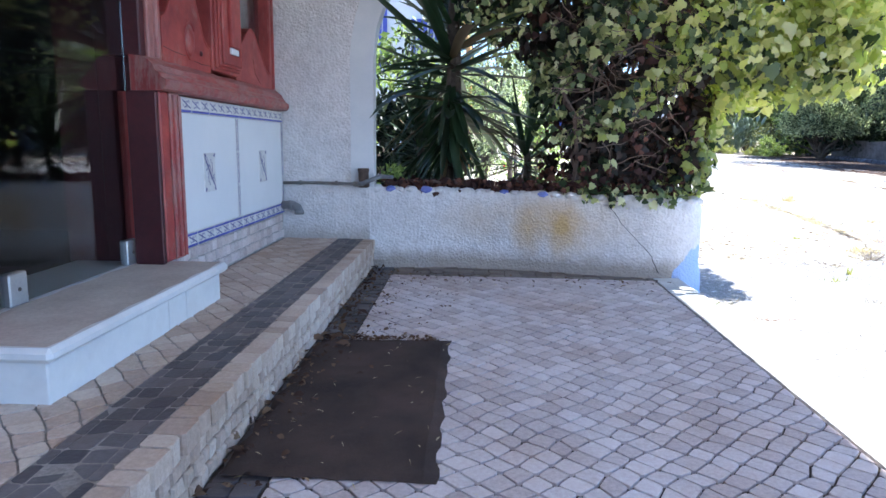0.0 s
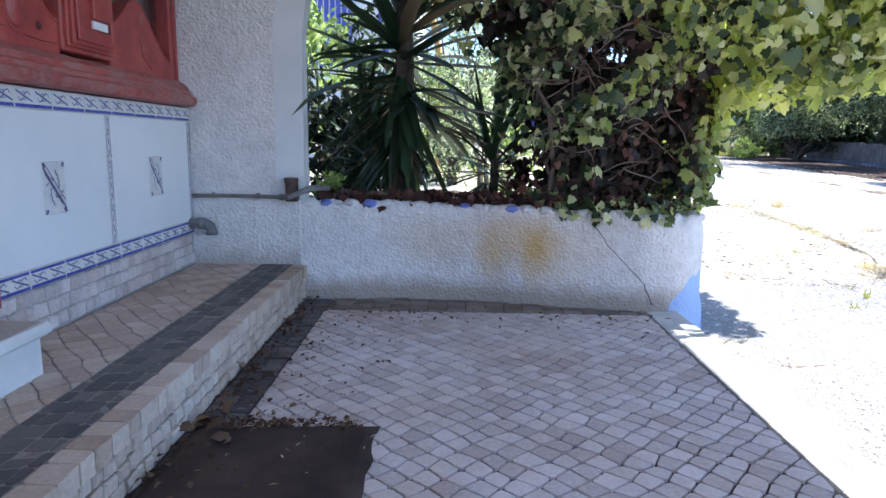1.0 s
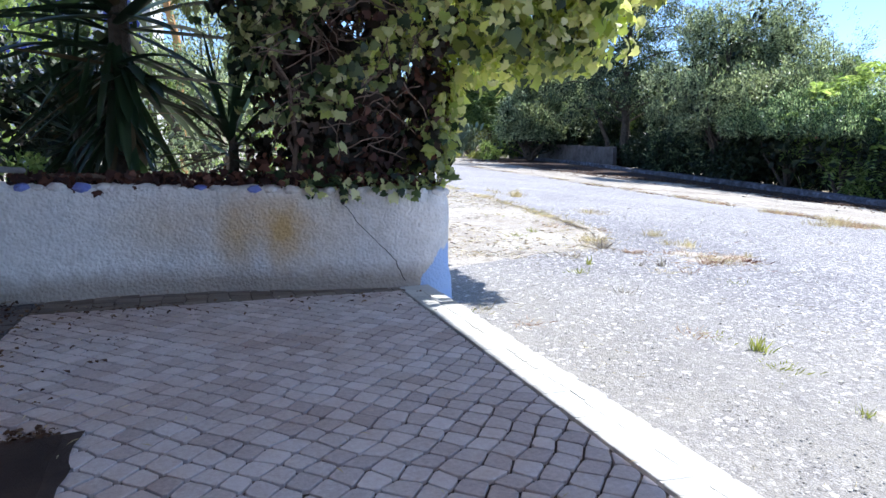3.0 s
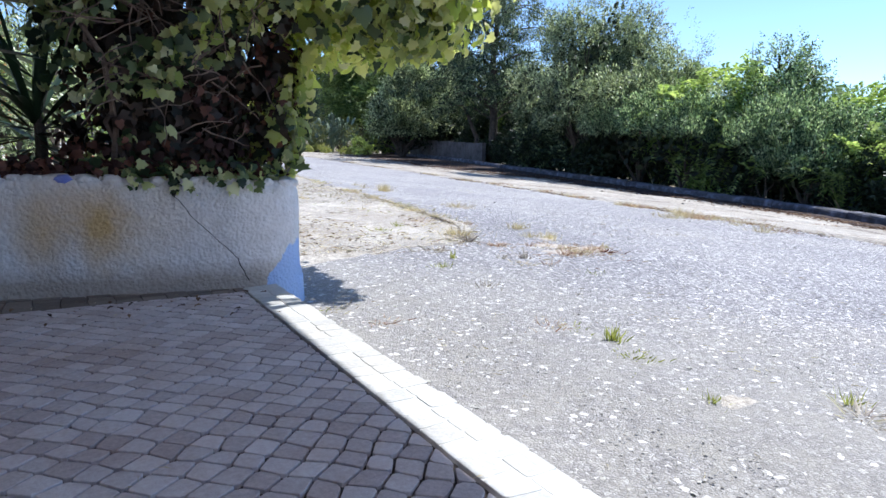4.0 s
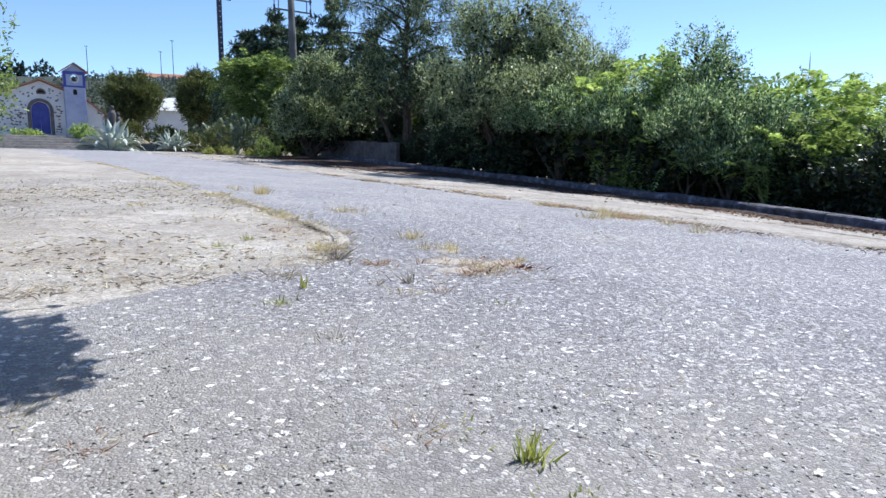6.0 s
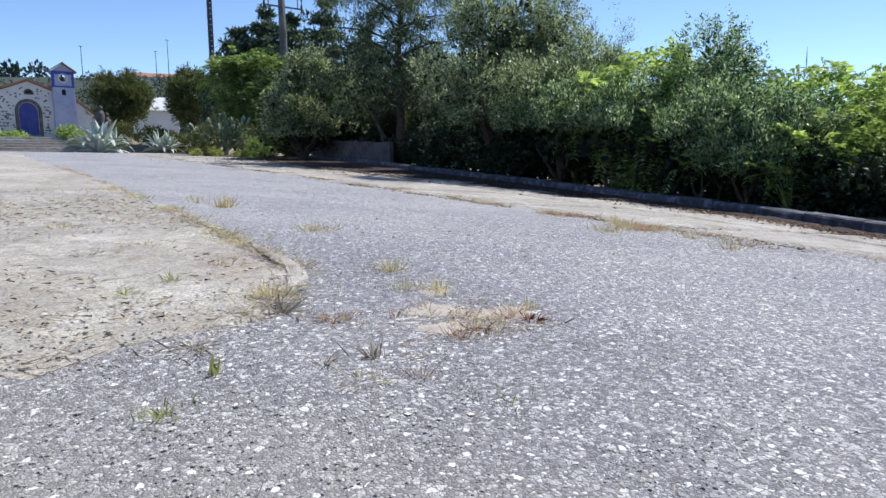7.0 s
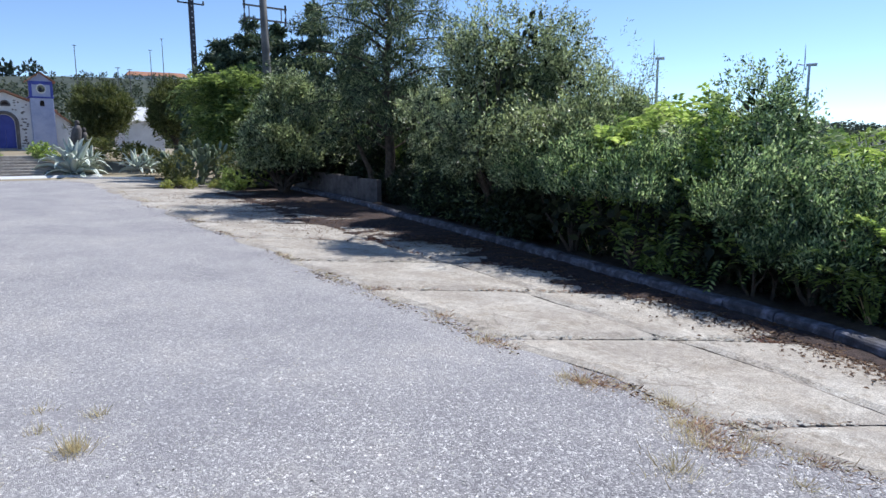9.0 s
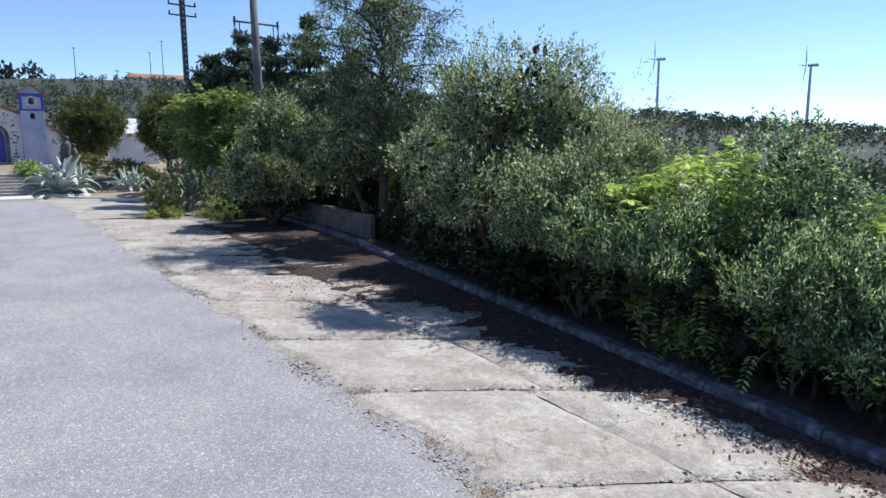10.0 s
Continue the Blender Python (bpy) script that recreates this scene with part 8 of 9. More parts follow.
def build_horizon():
    for k, (az, lo, hi, r) in enumerate([(9.8, 5.2, 7.6, 420), (15.0, 5.4, 7.55, 430), (15.9, 5.3, 8.45, 430), (12.6, 4.2, 6.1, 330), (13.4, 4.2, 6.0, 330)]):
        x, y = away(az, r)
        z0, z1 = float(land(np.array(x), np.array(y))) - 1, 2.9 + r * math.tan(radians(hi))
        m = thing("mast", (x, y, z0), "thin far mast on the hill", "mast", "far masts")
        part("shaft", G().tube([(x, y, z0), (x, y, z1)], [0.3, 0.16], 6), M_POLE, m)
        part("head", G().box((x - 1.0, y - 0.2, z1 - 0.3), (x + 1.0, y + 0.2, z1), 0.05), M_POLE, m)
    for k, (az, hub) in enumerate([(56.55, 7.1), (67.5, 6.05)]):
        r = 900
        x, y = away(az, r)
        zh = 2.9 + r * math.tan(radians(hub))
        t = thing("wind_turbine", (x, y, 5), "white wind turbine on the far ridge", "wind turbine", "far wind turbines")
        part("tower", G().tube([(x, y, 0), (x, y, zh)], [2.2, 1.3], 10), M_TURBINE, t)
        s = Vector((math.cos(radians(az)), -math.sin(radians(az)), 0))
        b = Vector((x, y, zh))
        part("nacelle", G().tube([b - s * 3.5, b + s * 8.0], [1.6, 2.0], 8), M_TURBINE, t)
        for j in range(3):
            a = radians((92, 172, 262)[j])
            d = (s * math.cos(a) * 0.9 + Vector((0, 0, 1)) * math.sin(a)).normalized()
            ln = (24, 9, 19)[j]
            part("blade", G().tube([b - s * 5, b - s * 5 + d * ln * 0.33, b - s * 5 + d * ln], [0.5, 0.7, 0.15], 6), M_TURBINE, t)
    for k, (az, w) in enumerate([(14.1, 9), (14.8, 12), (15.5, 8), (16.1, 11), (16.7, 9)]):
        x, y = away(az, 560)
        z = 2.9 + 560 * math.tan(radians(5.25))
        h = thing("house", (x, y, z), "far white house with red roof on the ridge", "house", "far houses")
        part("wall", G().box((x - w, y - 5, z - 9), (x + w, y + 5, z + 3.2), 0.1), M_CHAPEL, h)
        v = [(x - w - 1, y - 6, z + 3), (x + w + 1, y - 6, z + 3), (x + w + 1, y + 6, z + 3), (x - w - 1, y + 6, z + 3), (x - w + 2, y, z + 6.5), (x + w - 2, y, z + 6.5)]
        part("roof", G().add(v, [[0, 1, 5, 4], [1, 2, 5], [2, 3, 4, 5], [3, 0, 4]]), M_ROOFTILE, h)
    # the white house below the pines
    h = thing("house", (21.3, 72, 2.5), "low white house with a pale sheet roof", "house")
    part("wall", G().box((19.4, 72, 1.5), (23.0, 76, 4.75), 0.03), M_CHAPEL, h)
    v = [(19.2, 71.6, 4.7), (23.3, 71.6, 4.7), (22.9, 74, 6.15), (19.2, 74, 6.15), (19.2, 76.4, 4.7), (23.3, 76.4, 4.7)]
    part("roof", G().add(v, [[0, 1, 2, 3], [3, 2, 5, 4], [1, 5, 2], [0, 3, 4]]), M_CHAPEL, h, "pale sheet roof")


build_horizon()


def build_woods():
    """Far scrub and woods on the hills."""
    def clumps(name, n, az0, az1, r0, r1, h, per, size, label, mat_):
        az = np.radians(rng.uniform(az0, az1, n))
        r = rng.uniform(r0, r1, n)
        x, y = 5 + r * np.sin(az), 5 + r * np.cos(az)
        z = land(x, y)
        k = wave(np.stack([x, y, 0 * x], -1), 0.02, 33) > -0.5
        x, y, z = x[k], y[k], z[k]
        hh = h * rng.uniform(0.4, 1.15, len(x))
        u = unit(rng.normal(size=(len(x), per, 3)))
        p = np.stack([x, y, z + 0.55 * hh], -1)[:, None] + u * np.stack([0.42 * hh, 0.42 * hh, 0.5 * hh], -1)[:, None] * rng.uniform(0.6, 1.05, (len(x), per, 1))
        p = p.reshape(-1, 3)
        s = np.repeat(hh, per) * size
        tagged(leaves(name, p, rng.normal(size=p.shape) + np.repeat(u.reshape(-1, 3), 1, 0), s, s * 0.6, mat_, None, LANCE, None, label), "", "woodland", "", "stuff")

    clumps("scrub", 6500, -6, 82, 100, 590, 3.4, 16, 0.5, "grey-green scrub on the far slopes", M_SCRUBFAR)
    clumps("woodland", 110, -3, 9, 575, 612, 13, 60, 0.32, "far trees along the ridge", M_WOODFAR)
    clumps("woodland", 60, 9, 20, 570, 612, 10, 60, 0.32, "far trees along the ridge", M_WOODFAR)
    clumps("woodland", 420, 50, 85, 480, 615, 5.5, 46, 0.32, "far wood along the ridge", M_WOODFAR)
    clumps("woodland", 60, 20, 50, 560, 612, 9, 46, 0.32, "far wood along the ridge", M_WOODFAR)
    x, y = away(71.2, 95)
    z = float(land(np.array(x), np.array(y)))
    shrub("pine_tree", (x, y, z), [(x, y, z + 5.6, 1.3, 1.3, 1.5), (x, y + 0.5, z + 3.6, 1.5, 1.5, 1.2)], 500, 10, 0.5, 0.12, M_CONIFER, "lone dark pine in the valley", "tree", 0.6, 161, -0.5, 0.4, 0.4, 0.8, 0.25)


M_SCRUBFAR = leaf("far_scrub_leaves", [(0.0, lin(0.05, 0.068, 0.045)), (0.5, lin(0.085, 0.105, 0.07)), (1.0, lin(0.14, 0.155, 0.11))], 0.8, 0.1, 0.2)
M_WOODFAR = leaf("far_wood_leaves", [(0.0, lin(0.035, 0.055, 0.05)), (0.5, lin(0.06, 0.085, 0.075)), (1.0, lin(0.11, 0.14, 0.12))], 0.8, 0.1, 0.2)
build_woods()

# ---- weeds, grass, chippings on the road and yard ----
def top(x, y):
    """Height of whatever the road or yard shows at x, y."""
    z = gz(x, y)
    yard = (np.asarray(y) > 5.2) & (np.asarray(x) < np.interp(y, SLAB_Y, SLAB_X))
    apron = np.asarray(x) > 9.35
    return z + np.where(yard, 0.02, 0.0) + np.where(apron, 0.012, 0.0)


def clump(name, x, y, n, length, width, material, label, spread=0.08, lie=0.5, up=1.0):
    z = float(top(x, y))
    t = thing(name, (x, y, z), label, "weed", "weeds on the road")
    a = rng.uniform(0, 6.28, n)
    r = spread * np.abs(rng.normal(size=n))
    pos = np.stack([x + r * np.cos(a), y + r * np.sin(a), z - 0.003 + 0 * a], -1)
    d = np.stack([np.cos(a) * lie, np.sin(a) * lie, up + 0 * a], -1) + 0.35 * rng.normal(size=(n, 3))
    d[:, 2] = np.abs(d[:, 2]) + 0.05
    leaves("foliage", pos, d, 0.68 * length * rng.uniform(0.3, 1.15, n), 0.75 * width * rng.uniform(0.6, 1.2, n), material, t, BLADE)["kind"] = "stuff"
    return t


def build_lip():
    """A trowelled cement strip along the broken edge of the concrete yard."""
    rd = random.Random(63)
    out = [(3.62, 5.9), (3.72, 5.98), (3.81, 6.07), (3.91, 6.19), (3.965, 6.32), (4.01, 6.5), (4.035, 6.7), (4.05, 6.9), (4.062, 7.1), (4.06, 7.3)]
    rows = []
    for k, (x, y) in enumerate(out):
        a, b = out[max(0, k - 1)], out[min(len(out) - 1, k + 1)]
        d = Vector((b[0] - a[0], b[1] - a[1])).normalized()
        w = 0.11 * math.sin(math.pi * (k + 0.6) / (len(out) + 0.2)) ** 0.5 * rd.uniform(0.8, 1.15)
        row = []
        for u, h in ((0.0, -0.03), (0.04, 0.001), (0.3, 0.007), (0.7, 0.007), (1.0, -0.002)):
            px, py = x - d.y * w * u + 0.012 + rd.uniform(-0.005, 0.005), y + d.x * w * u
            row.append((px, py, float(top(px - 0.05, py)) + h))
        rows.append(row)
    tagged(part("cement_lip", G().grid(rows), M_CONCRETE, None, "pale trowelled cement strip along the yard's broken edge", True), "", "kerb", "", "structure")


build_lip()

DRY, RED, GRN = "dry straw-coloured grass tuft in the asphalt", "withered reddish weed on the asphalt", "small green weed growing through the asphalt"
clump("grass_tuft", 4.72, 9.66, 130, 0.22, 0.007, M_DRYGRASS, DRY, 0.07, 0.45)
clump("grass_tuft", 4.87, 7.91, 190, 0.14, 0.006, M_DRYGRASS, DRY, 0.16, 0.8)
clump("grass_tuft", 3.55, 5.85, 230, 0.13, 0.006, M_DRYGRASS, "dry grass tuft at the broken concrete edge", 0.12, 0.8)
clump("grass_tuft", 4.5, 6.2, 40, 0.15, 0.006, M_DRYGRASS, DRY, 0.04, 0.4)
clump("grass_tuft", 4.63, 10.5, 50, 0.12, 0.007, M_DRYGRASS, DRY, 0.07, 0.6)
clump("grass_tuft", 8.13, 7.28, 150, 0.2, 0.008, M_DRYGRASS, DRY, 0.14, 0.6)
clump("grass_tuft", 8.96, 7.17, 110, 0.16, 0.008, M_DRYGRASS, DRY, 0.12, 0.6)
clump("grass_tuft", 8.74, 6.65, 80, 0.12, 0.008, M_DRYGRASS, DRY, 0.1, 0.7)
clump("grass_tuft", 8.34, 5.98, 90, 0.13, 0.008, M_DRYGRASS, DRY, 0.12, 0.7)
rp = random.Random(77)
for k in range(17):
    px_, py_ = rp.gauss(4.2, 0.3), 0
    py_ = 5.17 - 0.42 * (px_ - 4.2) + rp.gauss(0, 0.17)
    clump("red_weed", px_, py_, rp.choice((26, 40, 60)), rp.uniform(0.07, 0.13), 0.0055, M_REDWEED if k % 3 else M_DRYGRASS, RED if k % 3 else DRY, rp.uniform(0.03, 0.075), rp.uniform(0.5, 1.0), rp.uniform(0.5, 1.0))
clump("red_weed", 3.64, 5.4, 46, 0.11, 0.012, M_REDWEED, "withered reddish leaves on the asphalt", 0.04, 1.0, 0.3)
clump("red_weed", 4.48, 4.98, 60, 0.09, 0.013, M_REDDARK, "dark red withered leaves on the sand", 0.07, 1.0, 0.35)
clump("red_weed", 4.12, 4.97, 30, 0.1, 0.011, M_REDDARK, "dark red withered leaves on the sand", 0.05, 1.0, 0.35)
clump("dry_stalk", 3.53, 4.87, 34, 0.14, 0.012, M_FLAXWEED, "withered grey leaf rosette on the asphalt", 0.03, 0.35)
clump("dry_stalk", 3.33, 4.91, 24, 0.12, 0.010, M_FLAXWEED, "withered grey leaf rosette on the asphalt", 0.03, 0.6, 0.5)
clump("dry_stalk", 3.36, 4.69, 60, 0.12, 0.006, M_DRYGRASS, "flattened straw on the asphalt", 0.07, 1.2, 0.2)
clump("dry_stalk", 3.57, 4.62, 24, 0.1, 0.006, M_REDWEED, RED, 0.03, 0.6)
clump("dry_stalk", 3.0, 5.32, 70, 0.16, 0.009, M_FLAXWEED, "withered strap leaves lying at the concrete edge", 0.09, 1.3, 0.12)
YARD = "small dry weed in the cracked concrete yard"
clump("dry_stalk", 3.49, 5.63, 46, 0.2, 0.016, M_FLAXWEED, "withered grey-purple strap leaf rosette at the concrete edge", 0.05, 0.9, 0.5)
clump("dry_stalk", 3.58, 6.68, 70, 0.1, 0.006, M_REDWEED, YARD, 0.14, 1.1, 0.25)
clump("dry_stalk", 3.98, 6.45, 60, 0.1, 0.006, M_REDWEED, YARD, 0.1, 1.0, 0.3)
clump("green_weed", 2.96, 6.18, 60, 0.07, 0.006, M_GREENGRASS, "yellow-green low weed in the concrete yard", 0.09, 0.9, 0.4)
clump("green_weed", 3.24, 6.39, 40, 0.09, 0.006, M_GREENGRASS, "yellow-green low weed in the concrete yard", 0.04, 0.6, 0.8)
clump("dry_stalk", 3.05, 8.49, 60, 0.12, 0.006, M_DRYGRASS, YARD, 0.08, 0.8, 0.6)
clump("dry_stalk", 3.72, 8.1, 30, 0.1, 0.005, M_FLAXWEED, YARD, 0.04, 0.6, 0.8)
clump("dry_stalk", 3.0, 7.3, 50, 0.1, 0.006, M_FLAXWEED, YARD, 0.12, 1.0, 0.3)
clump("dry_stalk", 3.4, 7.6, 60, 0.09, 0.006, M_DRYGRASS, YARD, 0.14, 1.0, 0.3)
clump("dry_stalk", 3.5, 5.72, 50, 0.15, 0.010, M_FLAXWEED, "withered strap leaves lying at the concrete edge", 0.08, 1.3, 0.12)
clump("dry_stalk", 2.8, 2.09, 60, 0.16, 0.008, M_FLAXWEED, "withered grey leaves lying on the asphalt", 0.05, 1.3, 0.15)
clump("green_weed", 2.9, 2.18, 26, 0.09, 0.007, M_GREENGRASS, GRN, 0.03, 0.5)
clump("green_weed", 2.62, 3.08, 44, 0.12, 0.010, M_GREENGRASS, GRN, 0.03, 0.4)
clump("green_weed", 2.51, 2.86, 90, 0.06, 0.010, M_GREENGRASS, GRN, 0.08, 1.0, 0.5)
clump("green_weed", 2.57, 3.30, 40, 0.05, 0.008, M_GREENGRASS, GRN, 0.06, 1.0, 0.5)
clump("green_weed", 2.48, 3.35, 60, 0.09, 0.006, M_REDWEED, "withered weed among green leaves", 0.07, 0.9, 0.5)
clump("green_weed", 2.42, 2.41, 34, 0.07, 0.008, M_GREENGRASS, GRN, 0.03, 0.5)
clump("green_weed", 2.97, 5.01, 10, 0.10, 0.022, M_GREENGRASS, GRN, 0.02, 0.3)
clump("green_weed", 2.73, 4.76, 40, 0.07, 0.007, M_GREENGRASS, GRN, 0.05, 0.8)
clump("green_weed", 3.68, 4.29, 26, 0.05, 0.007, M_GREENGRASS, GRN, 0.05, 0.8)
clump("dry_stalk", 2.69, 4.18, 40, 0.09, 0.005, M_FLAXWEED, "withered weed on the asphalt", 0.05, 0.8)
clump("dry_stalk", 1.73, 3.70, 70, 0.07, 0.006, M_REDWEED, "withered brown weed beside the stone edging", 0.06, 1.2, 0.2)
clump("dry_stalk", 1.62, 4.0, 60, 0.06, 0.005, M_DRYGRASS, "dry grass beside the planter", 0.1, 1.0, 0.3)
clump("green_weed", 1.35, 3.15, 70, 0.06, 0.006, M_GREENGRASS, "small green weeds beside the stone edging", 0.1, 0.9, 0.4)
clump("green_weed", 1.44, 3.95, 60, 0.07, 0.006, M_GREENGRASS, "small weeds at the planter's foot", 0.06, 0.8, 0.5)


# big dry tufts along the edge of the apron
for x, y, n, h in ((9.02, 10.44, 150, 0.2), (8.92, 8.99, 260, 0.2), (9.02, 8.85, 160, 0.18), (9.25, 8.03, 240, 0.26), (8.95, 7.75, 260, 0.22), (8.7, 7.45, 260, 0.2), (8.85, 7.6, 200, 0.16), (9.2, 7.28, 130, 0.2), (9.14, 6.87, 130, 0.2), (8.8, 6.2, 160, 0.2), (9.34, 13.3, 130, 0.18), (9.3, 11.6, 110, 0.16)):
    clump("grass_tuft", x, y, n // 2, 0.8 * h, 0.006, M_DRYGRASS, "dry brown grass tuft at the apron's edge", 0.13, 0.6)
    clump("red_weed", x + 0.08, y - 0.12, n, 0.12, 0.012, M_REDWEED, "withered brown weed at the apron's edge", 0.17, 1.0, 0.35)
for x, y, n, h in ((4.7, 9.72, 90, 0.2), (4.56, 10.09, 60, 0.14), (4.97, 10.21, 70, 0.14), (4.52, 6.22, 80, 0.16), (4.43, 5.62, 100, 0.16), (4.3, 5.75, 60, 0.12)):
    clump("grass_tuft", x, y, n, h, 0.006, M_DRYGRASS, DRY, 0.06, 0.5)
for x, y, n in ((4.06, 11.87, 150), (4.1, 10.6, 180), (4.11, 9.45, 220), (4.05, 8.6, 160), (4.01, 7.78, 240), (3.99, 7.46, 220), (4.01, 6.97, 150), (4.02, 6.6, 130)):
    clump("grass_tuft", x, y, n, 0.1, 0.005, M_DRYGRASS, "dry grass along the concrete edge", 0.13, 0.9, 0.6)
    clump("green_weed", x + 0.04, y + 0.2, n // 5, 0.08, 0.006, M_GREENGRASS, "yellow-green grass along the concrete edge", 0.12, 0.8)


def along(pts, n, off):
    """Points strewn along a line, bunched."""
    P = np.array(pts, float)
    L = np.concatenate([[0], np.cumsum(np.hypot(*np.diff(P, axis=0).T))])
    s = rng.uniform(0, L[-1], n)
    k = wave(np.stack([s, 0 * s, 0 * s], -1), 2.6, 51) + 0.6 * wave(np.stack([s, 0 * s, 0 * s], -1), 8.0, 52) > rng.uniform(-0.7, 1.0, n)
    s = s[k]
    return np.interp(s, L, P[:, 0]) + off * rng.normal(size=len(s)), np.interp(s, L, P[:, 1]) + off * rng.normal(size=len(s))


def strew(name, x, y, length, width, material, label, lie=0.9, up=0.7):
    n = len(x)
    a = rng.uniform(0, 6.28, n)
    d = np.stack([np.cos(a) * lie, np.sin(a) * lie, up * rng.random(n) + 0.05], -1)
    ob = leaves(name, np.stack([x, y, top(x, y) - 0.002], -1), d, length * rng.uniform(0.35, 1.2, n), width, material, None, BLADE, None, label)
    tagged(ob, "", "grass", "", "stuff")


yard_edge = [(1.5, 5.45), (2.2, 5.3)] + list(zip(SLAB_X, SLAB_Y))[2:12]
apron_edge = [(9.28, 2.5), (9.3, 8), (9.15, 10.4), (9.2, 13.4), (9.4, 16), (9.6, 19), (9.75, 24), (10.0, 31), (10.2, 37)]
x, y = along(yard_edge, 3800, 0.05)
strew("dry_grass", x, y, 0.075, 0.004, M_DRYGRASS, "dry grass along the broken concrete edge")
x, y = along(yard_edge, 1500, 0.08)
strew("dry_litter", x, y, 0.05, 0.005, M_REDWEED, "withered bits along the concrete edge", 1.0, 0.3)
x, y = along(apron_edge, 4200, 0.07)
strew("dry_grass", x, y, 0.11, 0.006, M_DRYGRASS, "dry grass along the edge of the asphalt")
x, y = along(apron_edge, 3200, 0.1)
strew("dry_litter", x, y, 0.08, 0.008, M_REDWEED, "brown withered weeds along the edge of the asphalt", 1.0, 0.4)
for s in (1.7, 4.6, 7.5, 10.4, 13.4, 16.15, 19.25, 22.2):
    kx = kerb_x(s - 2)
    x, y = along([(9.35, s), ((9.35 + kx) / 2, s - 0.57 * (kx - 9.35) / 2), (kx, s - 0.57 * (kx - 9.35))], 1600, 0.05)
    strew("joint_weeds", x, y, 0.08, 0.006, M_REDWEED if s % 2 > 1 else M_FLAXWEED, "dry weeds in the slab joints", 1.0, 0.5)
x, y = along([(1.42, 4.4), (1.40, 3.6), (1.33, 2.2), (1.22, 0.6)], 1600, 0.05)
k = x > np.interp(y, [0.5, 4], [1.17, 1.39])
strew("dry_grass", x[k], y[k], 0.05, 0.004, M_DRYGRASS, "dry grass beside the stone edging", 1.0, 0.4)
# loose straw over the near asphalt and yard
n = 5200
x, y = rng.uniform(-1.0, 7.0, n), rng.uniform(0.5, 11.0, n)
k = (x > 1.5) & (wave(np.stack([x, y, 0 * x], -1), 1.3, 61) + 0.4 * wave(np.stack([x, y, 0 * x], -1), 3.5, 62) > 0.1) | (rng.random(n) < 0.12) & (x > 1.5) | (x > -1) & (y > 5.6) & (x < 4)
strew("straw", x[k], y[k], 0.05, 0.003, M_DRYGRASS, "loose straw over asphalt and concrete", 1.0, 0.12)
n = 2600
x, y = rng.uniform(-2.0, 4.0, n), rng.uniform(5.4, 20.0, n)
k = wave(np.stack([x, y, 0 * x], -1), 1.6, 63) > 0.35
strew("dry_grass", x[k], y[k], 0.07, 0.004, M_DRYGRASS, "dry grass patches on the concrete yard", 0.9, 0.5)
n = 1300
x, y = rng.uniform(-2.0, 4.0, n), rng.uniform(5.4, 14.0, n)
k = wave(np.stack([x, y, 0 * x], -1), 2.0, 64) > 0.5
strew("yard_weeds", x[k], y[k], 0.05, 0.005, M_GREENGRASS, "green weeds on the concrete yard", 0.9, 0.5)
# leaf litter in the shade under the hedge
n = 16000
y = rng.uniform(5, 31, n)
x = np.interp(y, [p[1] for p in KERB], [p[0] for p in KERB]) - np.abs(rng.normal(size=n)) * np.interp(y, [5, 16, 20, 31], [0.35, 0.7, 2.0, 2.4])
a = rng.uniform(0, 6.28, n)
tagged(leaves("leaf_litter", np.stack([x, y, gz(x, y) + 0.035], -1), np.stack([np.cos(a), np.sin(a), 0.1 + 0 * a], -1), rng.uniform(0.03, 0.085, n), rng.uniform(0.014, 0.035, n), M_DRYLEAF, None, CURL, np.tile((0, 0, 1.0), (n, 1)) + 0.3 * rng.normal(size=(n, 3)), "brown fallen leaves along the kerb"), "", "litter", "", "stuff")

# strap-leaved plants behind the kerb
for k, (px_, py_, s) in enumerate([(15.3, 13.7, 0.55), (14.25, 8.0, 0.6), (15.0, 12.3, 0.4), (17.2, 22.2, 0.6), (16.6, 20.4, 0.5)]):
    z = gz1(px_, py_) + 0.12
    t = thing("iris_clump", (px_, py_, z), "clump of green strap leaves behind the kerb", "plant", "strap-leaved clumps")
    rd = random.Random(200 + k)
    for i in range(26):
        a = rd.uniform(0, 6.28)
        el = radians(rd.uniform(35, 85))
        sword(t, (px_ + 0.08 * math.cos(a), py_ + 0.08 * math.sin(a), z - 0.03), (math.cos(a) * math.cos(el), math.sin(a) * math.cos(el), math.sin(el)), s * rd.uniform(0.7, 1.3), 0.02, rd.uniform(0.02, 0.14), M_MIDGREEN if i % 5 else M_DRYGRASS, 5)
p = thing("clay_pot", (14.25, 11.2, -0.3), "pale flower pot half hidden under the hedge", "pot")
z = gz1(14.4, 11.2) + 0.12
part("pot", G().tube([(14.72, 11.2, z), (14.72, 11.2, z + 0.2), (14.72, 11.2, z + 0.24)], [0.1, 0.15, 0.16], 12), M_CONCRETE, p)
p.location = (14.72, 11.2, z)


